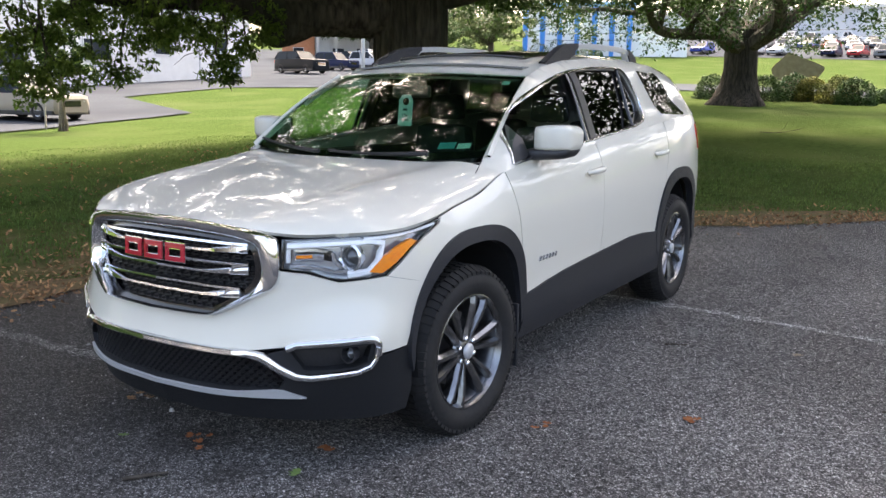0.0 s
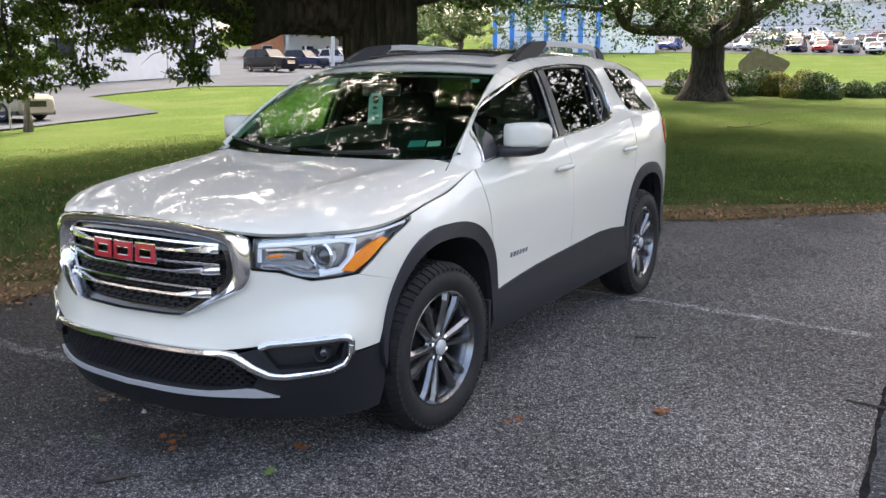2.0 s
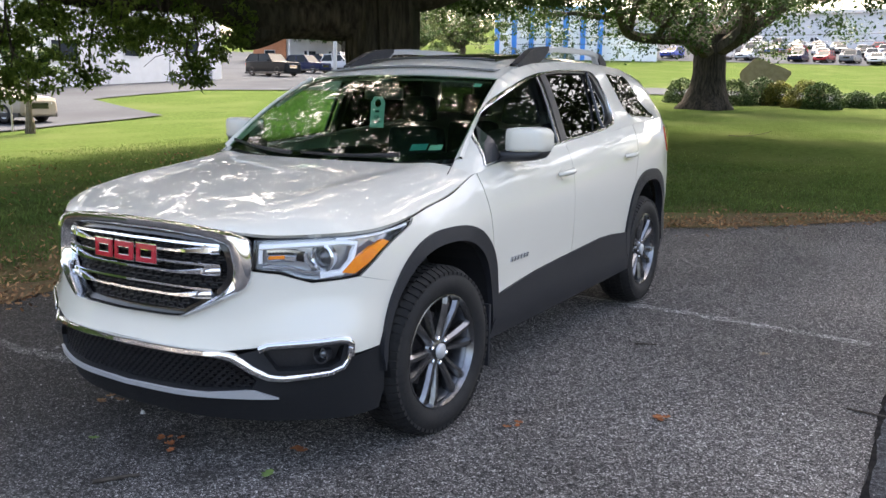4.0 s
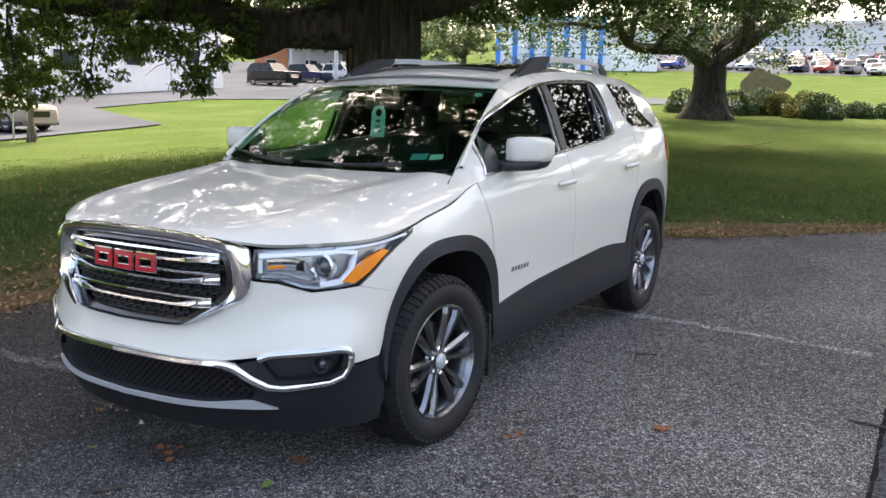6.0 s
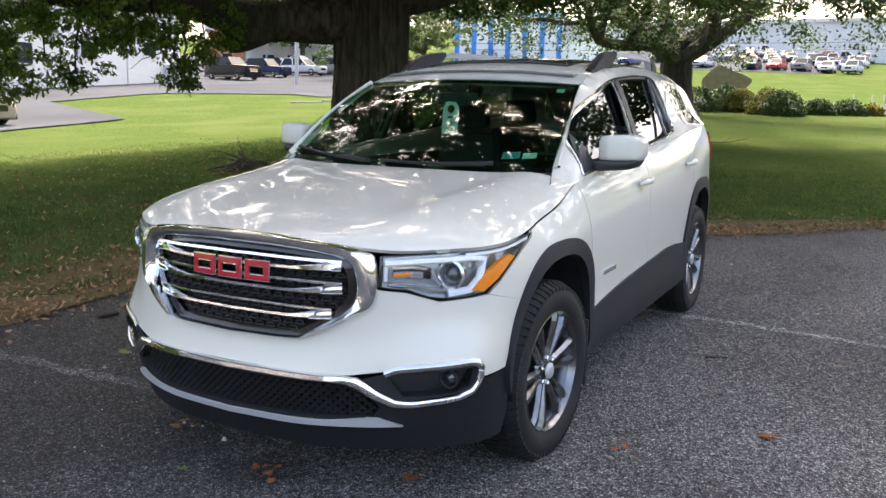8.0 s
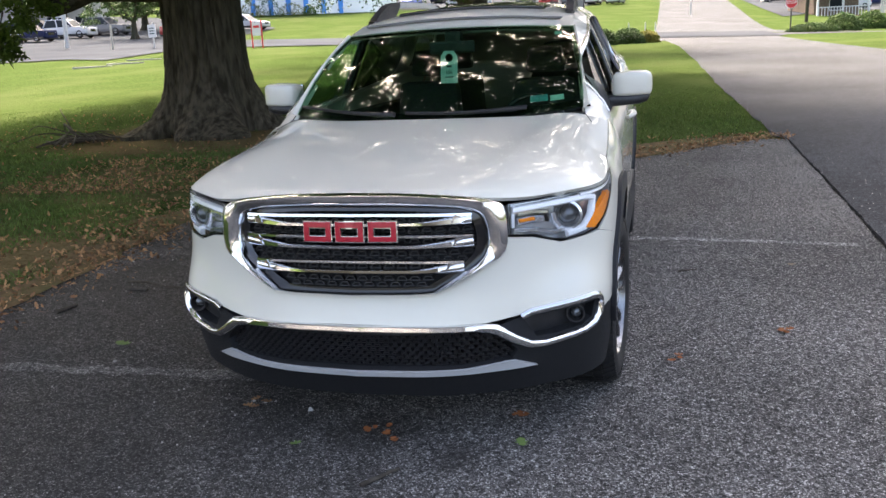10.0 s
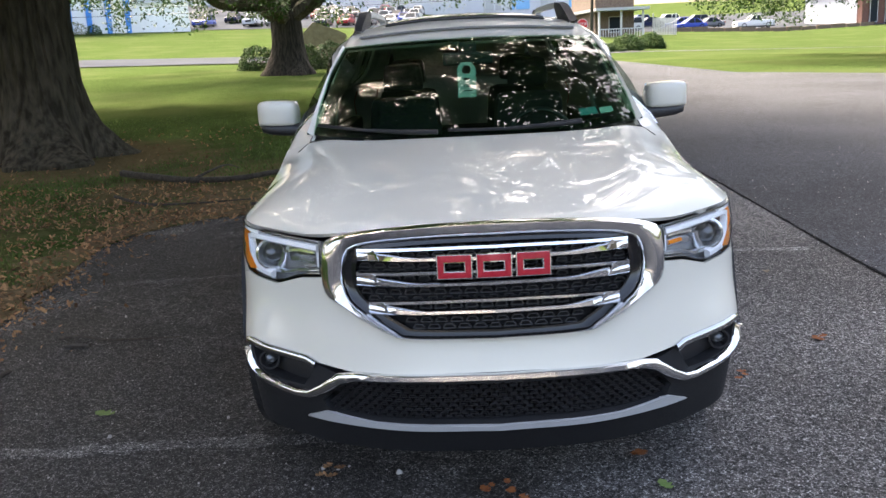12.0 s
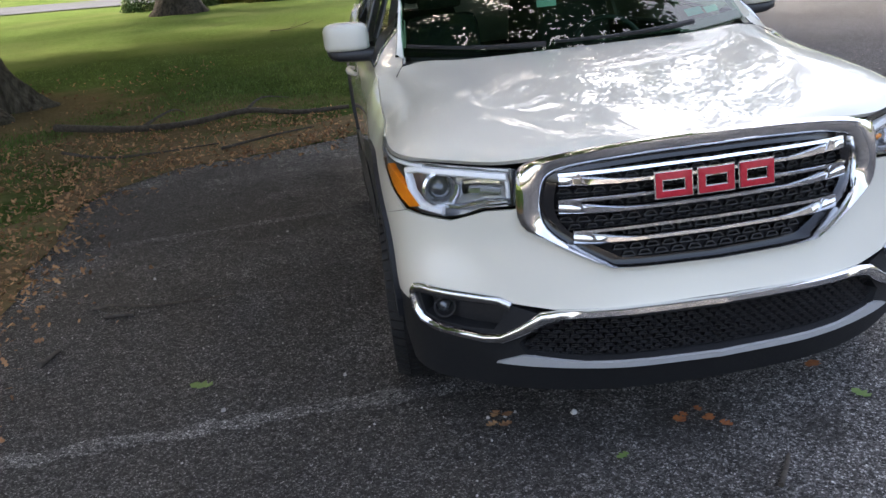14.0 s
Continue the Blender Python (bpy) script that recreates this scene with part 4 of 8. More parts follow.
        for nm, prof, mt in (("housing", [(0.03, 0.0), (0.03, 0.028), (-0.012, 0.036), (-0.012, 0.030), (0.012, 0.024)], M["black"]), ("lens", [(-0.008, 0.0), (-0.004, 0.012), (0.004, 0.022), (0.012, 0.026)], M["lamp_dark"])):
            v, fc = spin_mesh(prof, 20)
            mesh_object(nm, [(c[0] + q[1], c[1] + q[0], c[2] + q[2]) for q in v], fc, mt, lamp, True)
    skid = [(0, 0.345), (sx(0.40), 0.350), (sx(0.545), 0.366), (sx(0.575), 0.366), (sx(0.645), 0.334), (sx(0.50), 0.334), (sx(0.3), 0.331), (0, 0.329)]
    skin("skid_plate", skid[:-1] + [(0, 0.329)] + mirrored(skid)[1:-1], M["silver"], car, step=0.02, thick=0.04, label="silver skid trim", f=lambda s, z: body(s, z, 0.006 + 0.22 * max(0.0, 0.352 - z)))
    # --- grille
    grille = empty("grille", "", "")
    grille.parent = car
    inner = smooth_line([(0, 0.958), (0.20, 0.955), (0.36, 0.944), (0.445, 0.926), (0.478, 0.890), (0.486, 0.80), (0.442, 0.736), (0.322, 0.664), (0.262, 0.647), (0, 0.643)], 4)
    outer = smooth_line([(0, 0.997), (0.22, 0.992), (0.40, 0.978), (0.515, 0.955), (0.550, 0.915), (0.549, 0.775), (0.46, 0.712), (0.335, 0.648), (0.27, 0.636), (0, 0.632)], 4)
    n_out = len(outer)
    ring_i, ring_o = inner[:-1] + [(-x, z) for x, z in reversed(inner)][:-1], outer[:-1] + [(-x, z) for x, z in reversed(outer)][:-1]

    def front(x, z, off=0.0):
        return body(math.copysign(sx(abs(x)), x), z, off)

    verts, faces = [], []
    for (xi, zi), (xo, zo) in zip(ring_i, ring_o):
        for f, off in ((0.0, -0.045), (0.0, 0.004), (0.16, 0.020), (0.55, 0.030), (0.86, 0.022), (1.0, 0.004), (1.0, -0.02)):
            verts.append(front(xi + (xo - xi) * f, zi + (zo - zi) * f, off))
    m = 7
    k = len(ring_i)
    for i in range(k):
        for j in range(m - 1):
            faces.append((i * m + j, ((i + 1) % k) * m + j, ((i + 1) % k) * m + j + 1, i * m + j + 1))
    low_ = lambda fc: sum(verts[i][2] for i in fc) / 4 < 0.715
    for nm, keep, mt, lb in (("surround", lambda fc: not low_(fc), M["chrome"], "broad chrome surround"), ("lower_lip", low_, M["dark_chrome"], "satin lower lip")):
        bm = bmesh.new()
        vs = {}
        for fc in faces:
            if keep(fc):
                for i in fc:
                    if i not in vs:
                        vs[i] = bm.verts.new(verts[i])
                bm.faces.new([vs[i] for i in fc])
        part(nm, bm, mt, grille, lb, smooth=True)
    sring = [(math.copysign(sx(abs(x)), x), z) for x, z in ring_i]
    # black sheet: the shade behind the bars is painted
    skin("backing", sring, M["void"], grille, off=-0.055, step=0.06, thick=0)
    skin("inner_frame", [(s * 1.02, z + (0.006 if z > 0.8 else -0.006)) for s, z in sring], M["gloss_black"], grille, off=-0.028, holes=[[(s * 0.93, 0.8 + (z - 0.8) * 0.92) for s, z in sring]], step=0.05, thick=0.02)
    # small trapezoid cells
    bm = bmesh.new()
    for r in range(13):
        z = 0.668 + r * 0.0215
        w = float(np.interp(z, [0.655, 0.672, 0.738, 0.80, 0.93], [0.25, 0.30, 0.42, 0.475, 0.44])) - 0.02
        kk = int(w / 0.05) + 1
        for i in range(-kk, kk + 1):
            x = (i + 0.5 * (r % 2)) * 0.05
            if abs(x) > w:
                continue
            q4 = ((x - 0.020, z - 0.006), (x - 0.011, z + 0.007), (x + 0.011, z + 0.007), (x + 0.020, z - 0.006))
            for a in range(4):
                (x0, z0), (x1, z1) = q4[a], q4[(a + 1) % 4]
                dx, dz = -(z1 - z0), (x1 - x0)
                ln = math.hypot(dx, dz)
                dx, dz = dx / ln * 0.0016, dz / ln * 0.0016
                vf = [bm.verts.new(front(px, pz, -0.038)) for px, pz in ((x0 + dx, z0 + dz), (x1 + dx, z1 + dz), (x1 - dx, z1 - dz), (x0 - dx, z0 - dz))]
                vb = [bm.verts.new(v.co + Vector((0, 0.014, 0))) for v in vf]
                bm.faces.new(vf)
                for j in range(4):
                    bm.faces.new((vf[j], vb[j], vb[(j + 1) % 4], vf[(j + 1) % 4]))
    part("mesh", bm, M["black"], grille, "black cellular mesh")
    # three winged double bars
    for zt, zb, w in ((0.924, 0.889, 0.435), (0.846, 0.806, 0.440), (0.752, 0.716, 0.405)):
        bar = empty("bar")
        bar.parent = grille
        for zz, ww_ in ((zt, 0.017), (zb, 0.018)):
            xs = np.linspace(-w, w, 45)
            bend = lambda x: (zz - 0.006 * (x / w) ** 2) if zz == zt else (zz + (0.0 if abs(x) < w * 0.55 else 0.012 * ((abs(x) - w * 0.55) / (w * 0.45)) ** 1.5))
            line = [(math.copysign(sx(abs(x)), x), bend(x)) for x in xs]
            wds = [ww_ + (0.020 * max(0.0, (abs(x) / w - 0.55) / 0.45) if zz == zb else 0.0) for x in xs]
            rail_on("blade", line, ww_, M["chrome"], bar, off=-0.020, height=0.018, widths=wds)
        for sg in (1, -1):
            x0, x1 = w * 0.80, w
            v = []
            for off in (-0.034, 0.0):
                for x, z in ((x0 + 0.03, zt - 0.004), (x1, zt - 0.006), (x1, zb + 0.006), (x0 + 0.015, zb + 0.002)):
                    v.append(front(sg * x, z, off - (0.012 if x == x1 and off == 0 else 0)))
            bm = bmesh.new()
            vs = [bm.verts.new(p) for p in v]
            for fc in ((4, 5, 6, 7), (0, 1, 5, 4), (1, 2, 6, 5), (2, 3, 7, 6), (3, 0, 4, 7)):
                bm.faces.new([vs[i] for i in fc])
            part("wing_tip", bm, M["chrome"], bar)
    # emblem: three plain red blocks with bright edges
    emblem = empty("emblem")
    emblem.parent = grille
    for x0, x1 in ((-0.178, -0.066), (-0.054, 0.056), (0.068, 0.178)):
        for nm, grow, wide, o0, o1, mt in (("edge", 0.0, 0.026, -0.005, 0.018, M["chrome"]), ("face", 0.004, 0.018, 0.012, 0.022, M["red"])):
            bm = bmesh.new()
            rects = [((x0 + g, x1 - g), (0.829 + g, 0.905 - g)) for g in (grow, grow + wide)]
            rings = []
            for (xa, xb), (za, zb_) in rects:
                loop = [(xa + (xb - xa) * j / 3, za) for j in range(4)] + [(xb - (xb - xa) * j / 3, zb_) for j in range(4)]
                rings.append(([bm.verts.new(front(x, z, o1)) for x, z in loop], [bm.verts.new(front(x, z, o0)) for x, z in loop]))
            n_ = len(rings[0][0])
            for j in range(n_):
                k = (j + 1) % n_
                for q in ((rings[0][0][j], rings[0][0][k], rings[1][0][k], rings[1][0][j]), (rings[0][0][j], rings[0][1][j], rings[0][1][k], rings[0][0][k]), (rings[1][0][j], rings[1][1][j], rings[1][1][k], rings[1][0][k])):
                    bm.faces.new(q)
            part(nm, bm, mt, emblem)
    # --- headlamps
    hl = [(sx(0.557), 0.942), (sx(0.560), 0.832), (sx(0.64), 0.822), (sx(0.70), 0.795), (sx(0.745), 0.787), (sx(0.81), 0.791), (sy(0.395), 0.803), (sy(0.45), 0.845), (sy(0.52), 0.898), (sy(0.60), 0.938),
          (sy(0.70), 0.972), (sy(0.735), 0.984), (sy(0.60), 0.974), (sy(0.5), 0.965), (sx(0.80), 0.956), (sx(0.68), 0.948)]
    for sg in (1, -1):
        head = empty("headlamp")
        head.parent = car
        P = lambda poly: [(sg * s, z) for s, z in poly][::sg]
        skin("housing", P(hl), M["lamp_grey"], head, off=-0.055, step=0.04, thick=0)
        cs, cz = sum(p[0] for p in hl) / len(hl), sum(p[1] for p in hl) / len(hl)
        rim_in = [(cs + (s - cs) * 0.982, cz + (z - cz) * 0.955) for s, z in hl]
        verts, faces = [], []
        H = resample(hl, 0.03)
        for s, z in H:
            verts += [body(sg * s, z, 0.0), body(sg * s, z, -0.056)]
        for i in range(len(H)):
            j = (i + 1) % len(H)
            faces.append((2 * i, 2 * j, 2 * j + 1, 2 * i + 1))
        mesh_object("housing_wall", verts, faces, M["lamp_grey"], head)
        skin("seal", P(hl), M["gloss_black"], head, off=0.001, holes=[P(rim_in)], step=0.04, thick=0.01, label="black lamp border")
        amber = [(sy(0.385), 0.809), (sy(0.44), 0.846), (sy(0.505), 0.894), (sy(0.55), 0.918), (sy(0.515), 0.930), (sy(0.45), 0.908), (sy(0.385), 0.868), (sy(0.345), 0.816)]
        skin("side_marker", P(amber), M["amber"], head, off=-0.003, step=0.03, thick=0.02, label="amber side marker")
        guide = [(sx(0.575), 0.918), (sx(0.69), 0.926), (sx(0.82), 0.934), (sx(0.855), 0.925), (sx(0.845), 0.855), (sx(0.82), 0.815), (sx(0.76), 0.803)]
        rail_on("light_guide", [(sg * s, z) for s, z in resample(guide, 0.03, False)], 0.027, M["lamp_plastic"], head, off=-0.020, height=0.016)
        rail_on("upper_guide", [(sg * s, z) for s, z in resample([(sx(0.80), 0.944), (sy(0.45), 0.951), (sy(0.55), 0.959), (sy(0.68), 0.971)], 0.03, False)], 0.015, M["lamp_plastic"], head, off=-0.012, height=0.010)
        bez = [(sx(0.60), 0.890), (sx(0.60), 0.862), (sx(0.69), 0.856), (sx(0.715), 0.850), (sx(0.715), 0.898)]
        skin("dark_bezel", P(bez), M["gloss_black"], head, off=-0.050, step=0.03, thick=0.0)
        rail_on("bright_shelf", [(sg * s, z) for s, z in resample([(sx(0.585), 0.838), (sx(0.66), 0.833), (sx(0.72), 0.815), (sx(0.77), 0.815)], 0.03, False)], 0.018, M["lamp_white"], head, off=-0.044, height=0.018)
        rail_on("chrome_wing", [(sg * s, z) for s, z in resample([(sx(0.715), 0.89), (sx(0.722), 0.86), (sx(0.74), 0.835)], 0.02, False)], 0.022, M["lamp_white"], head, off=-0.040, height=0.022)
        rail_on("inner_guide", [(sg * s, z) for s, z in resample([(sx(0.578), 0.905), (sx(0.578), 0.852)], 0.02, False)], 0.018, M["lamp_plastic"], head, off=-0.025, height=0.012)
        rail_on("reflector_step", [(sg * s, z) for s, z in resample([(sx(0.60), 0.90), (sx(0.66), 0.903), (sx(0.70), 0.895)], 0.02, False)], 0.02, M["lamp_white"], head, off=-0.045, height=0.02)
        rail_on("reflector_block", [(sg * s, z) for s, z in resample([(sx(0.60), 0.868), (sx(0.64), 0.872), (sx(0.69), 0.868)], 0.02, False)], 0.03, M["lamp_white"], head, off=-0.045, height=0.018)
        rail_on("turn_signal", [(sg * s, z) for s, z in resample([(sx(0.605), 0.872), (sx(0.655), 0.875)], 0.02, False)], 0.016, M["amber" if sg > 0 else "lamp_grey"], head, off=-0.036, height=0.014)
        c = body(sg * sx(0.772), 0.872, -0.03)
        proj = empty("projector")
        proj.parent = head
        for nm, prof, mt in (("ring", [(0.02, 0.050), (-0.012, 0.056), (-0.018, 0.048), (-0.004, 0.036), (0.02, 0.035)], M["lamp_white"]),
                             ("glass_ball", [(-0.020, 0.0), (-0.017, 0.014), (-0.008, 0.027), (0.006, 0.036)], M["lamp_dark"])):
            v, fc = spin_mesh(prof, 28)
            mesh_object(nm, [(c[0] + q[1], c[1] + q[0], c[2] + q[2]) for q in v], fc, mt, proj, True)
        skin("lens", P(hl), M["lens"], head, off=0.004, step=0.04, thick=0).visible_shadow = False
    return car


car = build_car()

# --- hood
EDGE = [body(s, top_z(s)) for s in np.linspace(sx(0.02), sy(1.30), 80)]
EDGE_Y = np.maximum.accumulate(np.array([p[1] for p in EDGE]) + np.arange(80) * 1e-5)
EDGE_X, EDGE_Z = np.array([p[0] for p in EDGE]), np.array([p[2] for p in EDGE])


EDGE_Z = np.convolve(np.r_[np.full(4, EDGE_Z[0]), EDGE_Z, 2 * EDGE_Z[-1] - EDGE_Z[-2:-6:-1]], np.ones(9) / 9, "valid")
CROWN_LINE = np.polyfit([0.06, 0.20, 0.45, 0.8, 1.2, 1.4], [0.997, 1.024, 1.068, 1.118, 1.165, 1.185], 3)


def hood_z(x, y, off=0.0):
    xe, ze = float(np.interp(y, EDGE_Y, EDGE_X)), float(np.interp(y, EDGE_Y, EDGE_Z))
    zc = float(np.polyval(CROWN_LINE, y))
    t = min(1.0, abs(x) / max(xe, 0.05))
    z = zc - (zc - ze) * (0.20 * t ** 2 + 0.80 * t ** 8)
    r = 0.43 + 0.17 * min(1, max(0, y - 0.15))
    fade = min(1.0, max(0.0, (y - 0.10) / 0.6))
    fade = fade * fade * (3 - 2 * fade)
    d = (abs(x) - r) / 0.034
    z += fade * 0.026 / (1 + math.exp(-d)) * (1 - t ** 4)
    return z + off


def build_hood(car):
    """A four-sided patch between the nose, the two fender lines and the cowl."""
    nf, ns = 29, 48
    E2 = np.array([(p[0] - 0.005 * min(1.0, p[0] / 0.5), p[1] + 0.004) for p in EDGE])
    corner = int(np.argmin(np.abs(E2[:, 0] - 0.74)))
    fr = np.array(resample([tuple(p) for p in E2[: corner + 1]], 0.005, False))
    sd = np.array(resample([tuple(p) for p in E2[corner:]], 0.005, False))
    pick = lambda c, n: np.stack([np.interp(np.linspace(0, 1, n), np.linspace(0, 1, len(c)), c[:, k]) for k in (0, 1)], 1)
    fr, sd = pick(fr, nf), pick(sd, ns)
    fr[0] = (0.0, fr[0][1])
    rear = np.array([(x, 1.185 + (sd[-1][1] - 1.185) * (x / sd[-1][0]) ** 2) for x in np.linspace(0, sd[-1][0], nf)])
    mid = np.array([(0.0, y) for y in np.linspace(fr[0][1], 1.185, ns)])
    verts, index = [], {}
    for j in range(ns):
        v_ = j / (ns - 1)
        for i in range(-(nf - 1), nf):
            a = abs(i)
            u_ = a / (nf - 1)
            p = (1 - v_) * fr[a] + v_ * rear[a] + (1 - u_) * mid[j] + u_ * sd[j]
            p = p - ((1 - u_) * (1 - v_) * fr[0] + u_ * (1 - v_) * fr[-1] + (1 - u_) * v_ * rear[0] + u_ * v_ * rear[-1])
            x, y = (float(p[0]) if i >= 0 else -float(p[0])), float(p[1])
            index[i, j] = len(verts)
            verts.append((x, y, hood_z(x, y)))
    tris = []
    for j in range(ns - 1):
        for i in range(-(nf - 1), nf - 1):
            q = (index[i, j], index[i + 1, j], index[i + 1, j + 1], index[i, j + 1])
            tris += [(q[0], q[1], q[2]), (q[0], q[2], q[3])]
    v, f = shell(verts, tris, 0.02, np.array([0, 0.8, 0.2]))
    mesh_object("hood", v, f, M["paint"], car, True, "white pearl hood with two raised creases")
    # dark cowl under the windscreen
    cowl = [(x, 1.17 + 0.13 * (abs(x) / 0.8) ** 2) for x in np.linspace(-0.745, 0.745, 21)] + [(x, 1.36 + 0.09 * (abs(x) / 0.8) ** 2) for x in np.linspace(0.745, -0.745, 21)]
    pts, tris = sheet(cowl, [], 0.08)
    v, f = shell([(x, y, 1.128 + 0.045 * (abs(x) / 0.8) ** 2) for x, y in pts], tris, 0.03, np.array([0, 1.2, 0.2]))
    mesh_object("cowl", v, f, M["black"], car, True, "black plastic cowl")


build_hood(car)

# --- greenhouse
def glass_x(z):
    return 0.862 - 0.395 * (z - 1.2) - 0.06 * max(0, z - 1.45)


def taper(y):
    """How far the upper side draws in towards the tail."""
    return 0.105 * max(0.0, (y - 2.7) / 2.0) ** 2


SCREEN_EDGE = [(1.33, 1.185), (1.60, 1.375), (1.96, 1.575)]
ROOF_EDGE = [(1.96, 1.575), (2.15, 1.632), (2.45, 1.676), (2.9, 1.705), (3.5, 1.715), (4.1, 1.695), (4.42, 1.655), (4.55, 1.60), (4.72, 1.36)]
FIT_Y = np.linspace(1.0, 4.75, 76)
FIT_X = np.array([body(sy(y), top_z(sy(y)) - 0.004)[0] + 0.001 - glass_x(top_z(sy(y))) + taper(y) for y in FIT_Y])


def fit_in(y, z):
    """Leads the upper side down to the lower body at the belt line."""
    f = float(np.interp(y, FIT_Y, FIT_X))
    ahead = min(1.0, max(0.0, (1.85 - y) / 0.42))
    low = max(0.0, 1 - max(0.0, z - top_z(sy(y))) / 0.14) if y > 1.4 else 1.0
    return f * max(ahead, low * low)


def roll_in(y):
    return float(np.interp(y, [1.06, 1.3, 1.95, 2.3, 4.2, 4.7], [0.02, 0.098, 0.075, 0.055, 0.055, 0.06]))


def cheek_z(y):
    x = glass_x(1.1) + float(np.interp(y, FIT_Y, FIT_X)) - roll_in(y)
    return hood_z(x, y) + 0.006


CHEEK = [(y, max(cheek_z(y), top_z(sy(y)) + 0.002)) for y in (1.19, 1.225, 1.26, 1.295)]
BORDER = CHEEK + SCREEN_EDGE[:-1] + ROOF_EDGE


def upper(y, z, off=0.0):
    """A point of the upper side, which rolls in to the windscreen and the roof."""
    d = 9.0
    for (y0, z0), (y1, z1) in zip(BORDER[:-1], BORDER[1:]):
        t = max(0, min(1, ((y - y0) * (y1 - y0) + (z - z0) * (z1 - z0)) / ((y1 - y0) ** 2 + (z1 - z0) ** 2)))
        q = math.hypot(y - y0 - t * (y1 - y0), z - z0 - t * (z1 - z0))
        if q < d:
            d = q
    roll = roll_in(y)
    k = max(0.0, 1 - d / 0.085)
    return np.array([glass_x(z) - roll * k ** 2 - taper(y) + fit_in(y, z) + off, y, z])


def pair_upper(name, poly, mat, parent, off=0.0, holes=(), step=0.05, thick=0.02, label="", shadow=True, pane=False):
    pts, tris = sheet(poly, holes, step)
    for sg in (1, -1):
        P3 = [(np.array([glass_x(z) + off, y, z]) if pane else upper(y, z, off)) * np.array([sg, 1, 1]) for y, z in pts]
        v, f = shell(P3, tris, thick, np.array([0, 2.6, 1.2]))
        ob = mesh_object(name, v, f, mat, parent, True, label)
        ob.visible_shadow = shadow


def belt_z(y):
    return top_z(sy(y))


def build_upper(car):
    belt = [(y, belt_z(y) - 0.004) for y in np.linspace(4.72, 1.19, 34)]
    side = BORDER + belt
    win_f = smooth_line([(1.43, 1.158), (1.56, 1.352), (1.87, 1.496), (2.16, 1.578), (2.40, 1.618)], 4) + [(2.375, 1.24)] + [(y, belt_z(y) + 0.016) for y in np.linspace(2.34, 1.50, 6)]
    win_r = [(2.475, 1.625)] + smooth_line([(2.75, 1.645), (3.10, 1.652), (3.235, 1.635), (3.30, 1.56), (3.33, 1.42), (3.27, 1.335), (3.10, 1.300)], 4) + [(y, belt_z(y) + 0.018) for y in np.linspace(3.0, 2.45, 6)]
    win_q = [(3.52, 1.645), (3.93, 1.640), (4.02, 1.60), (4.16, 1.37), (4.08, 1.355), (3.66, 1.365)]
    b_pillar = [(2.375, 1.24), (2.40, 1.618), (2.475, 1.625), (2.45, 1.245)]
    hole = win_f[: len(win_f) - 7] + [(2.40, 1.618), (2.475, 1.625)] + win_r[1:] + [(2.40, belt_z(2.40) + 0.017)] + win_f[-6:]
    pair_upper("side_frame", side, M["paint"], car, holes=[hole, win_q], step=0.032, label="white pillars and roof side")
    pair_upper("b_pillar", [(2.37, 1.238), (2.395, 1.622), (2.48, 1.629), (2.455, 1.243)], M["black"], car, off=-0.006, step=0.06)
    pair_upper("front_window", win_f, M["side_glass"], car, off=-0.045, thick=0, step=0.05, shadow=True, pane=True)
    pair_upper("rear_window", win_r, M["privacy"], car, off=-0.032, thick=0, step=0.05, shadow=True, pane=True)
    pair_upper("quarter_window", win_q, M["privacy"], car, off=0.003, thick=0.004, step=0.07, shadow=True)
    pair_upper("mirror_sail", [(1.437, 1.165), (1.50, 1.262), (1.575, 1.345), (1.60, 1.20), (1.56, 1.178)], M["black"], car, off=-0.004, step=0.06, thick=0.006, label="black sail panel")
    # bright frame round the side windows
    for sg in (1, -1):
        g = lambda y, z, o=0.0: upper(y, z, o) * np.array([sg, 1, 1])
        rail_on("window_trim", resample(hole + hole[:1], 0.05, False), 0.013, M["dark_chrome"], car, off=-0.001, height=0.008, f=g, label="satin bright window trim")
        rail_on("division_bar", resample([(3.06, 1.295), (3.16, 1.648)], 0.06, False), 0.022, M["gloss_black"], car, off=-0.012, height=0.012, f=g)
        rail_on("window_edge", resample([(2.33, 1.235), (2.355, 1.61)], 0.06, False), 0.035, M["gloss_black"], car, off=-0.012, height=0.008, f=g)
        rail_on("quarter_trim", resample([(3.64, 1.362), (4.09, 1.350), (4.165, 1.366)], 0.05, False), 0.012, M["dark_chrome"], car, off=0.002, height=0.006, f=g)
    # roof
    def roof_x(y):
        return float(upper(y, np.interp(y, [p[0] for p in ROOF_EDGE], [p[1] for p in ROOF_EDGE]))[0])

    def roof(x, y, off=0.0):
        ze, xe = float(np.interp(y, [p[0] for p in ROOF_EDGE], [p[1] for p in ROOF_EDGE])), roof_x(y)
        c = float(np.interp(y, [1.86, 2.3, 3.5, 4.5], [0.022, 0.05, 0.055, 0.04]))
        return np.array([x, y, ze + c * (1 - min(1, abs(x / xe)) ** 2.2) + off])

    top = lambda x: 1.868 + 0.092 * (abs(x) / 0.63) ** 2
    edge = [(roof_x(y), y) for y in np.linspace(1.965, 4.55, 30)]
    fr = [(x, top(x)) for x in np.linspace(-roof_x(1.96) + 0.004, roof_x(1.96) - 0.004, 17)]
    poly = fr + edge + [(x, 4.56 + 0.06 * (1 - (x / 0.56) ** 2)) for x in np.linspace(0.5, -0.5, 9)] + [(-x, y) for x, y in reversed(edge)]
    sun_hole = [(-0.44, 2.30), (0.44, 2.30), (0.44, 3.02), (-0.44, 3.02)]
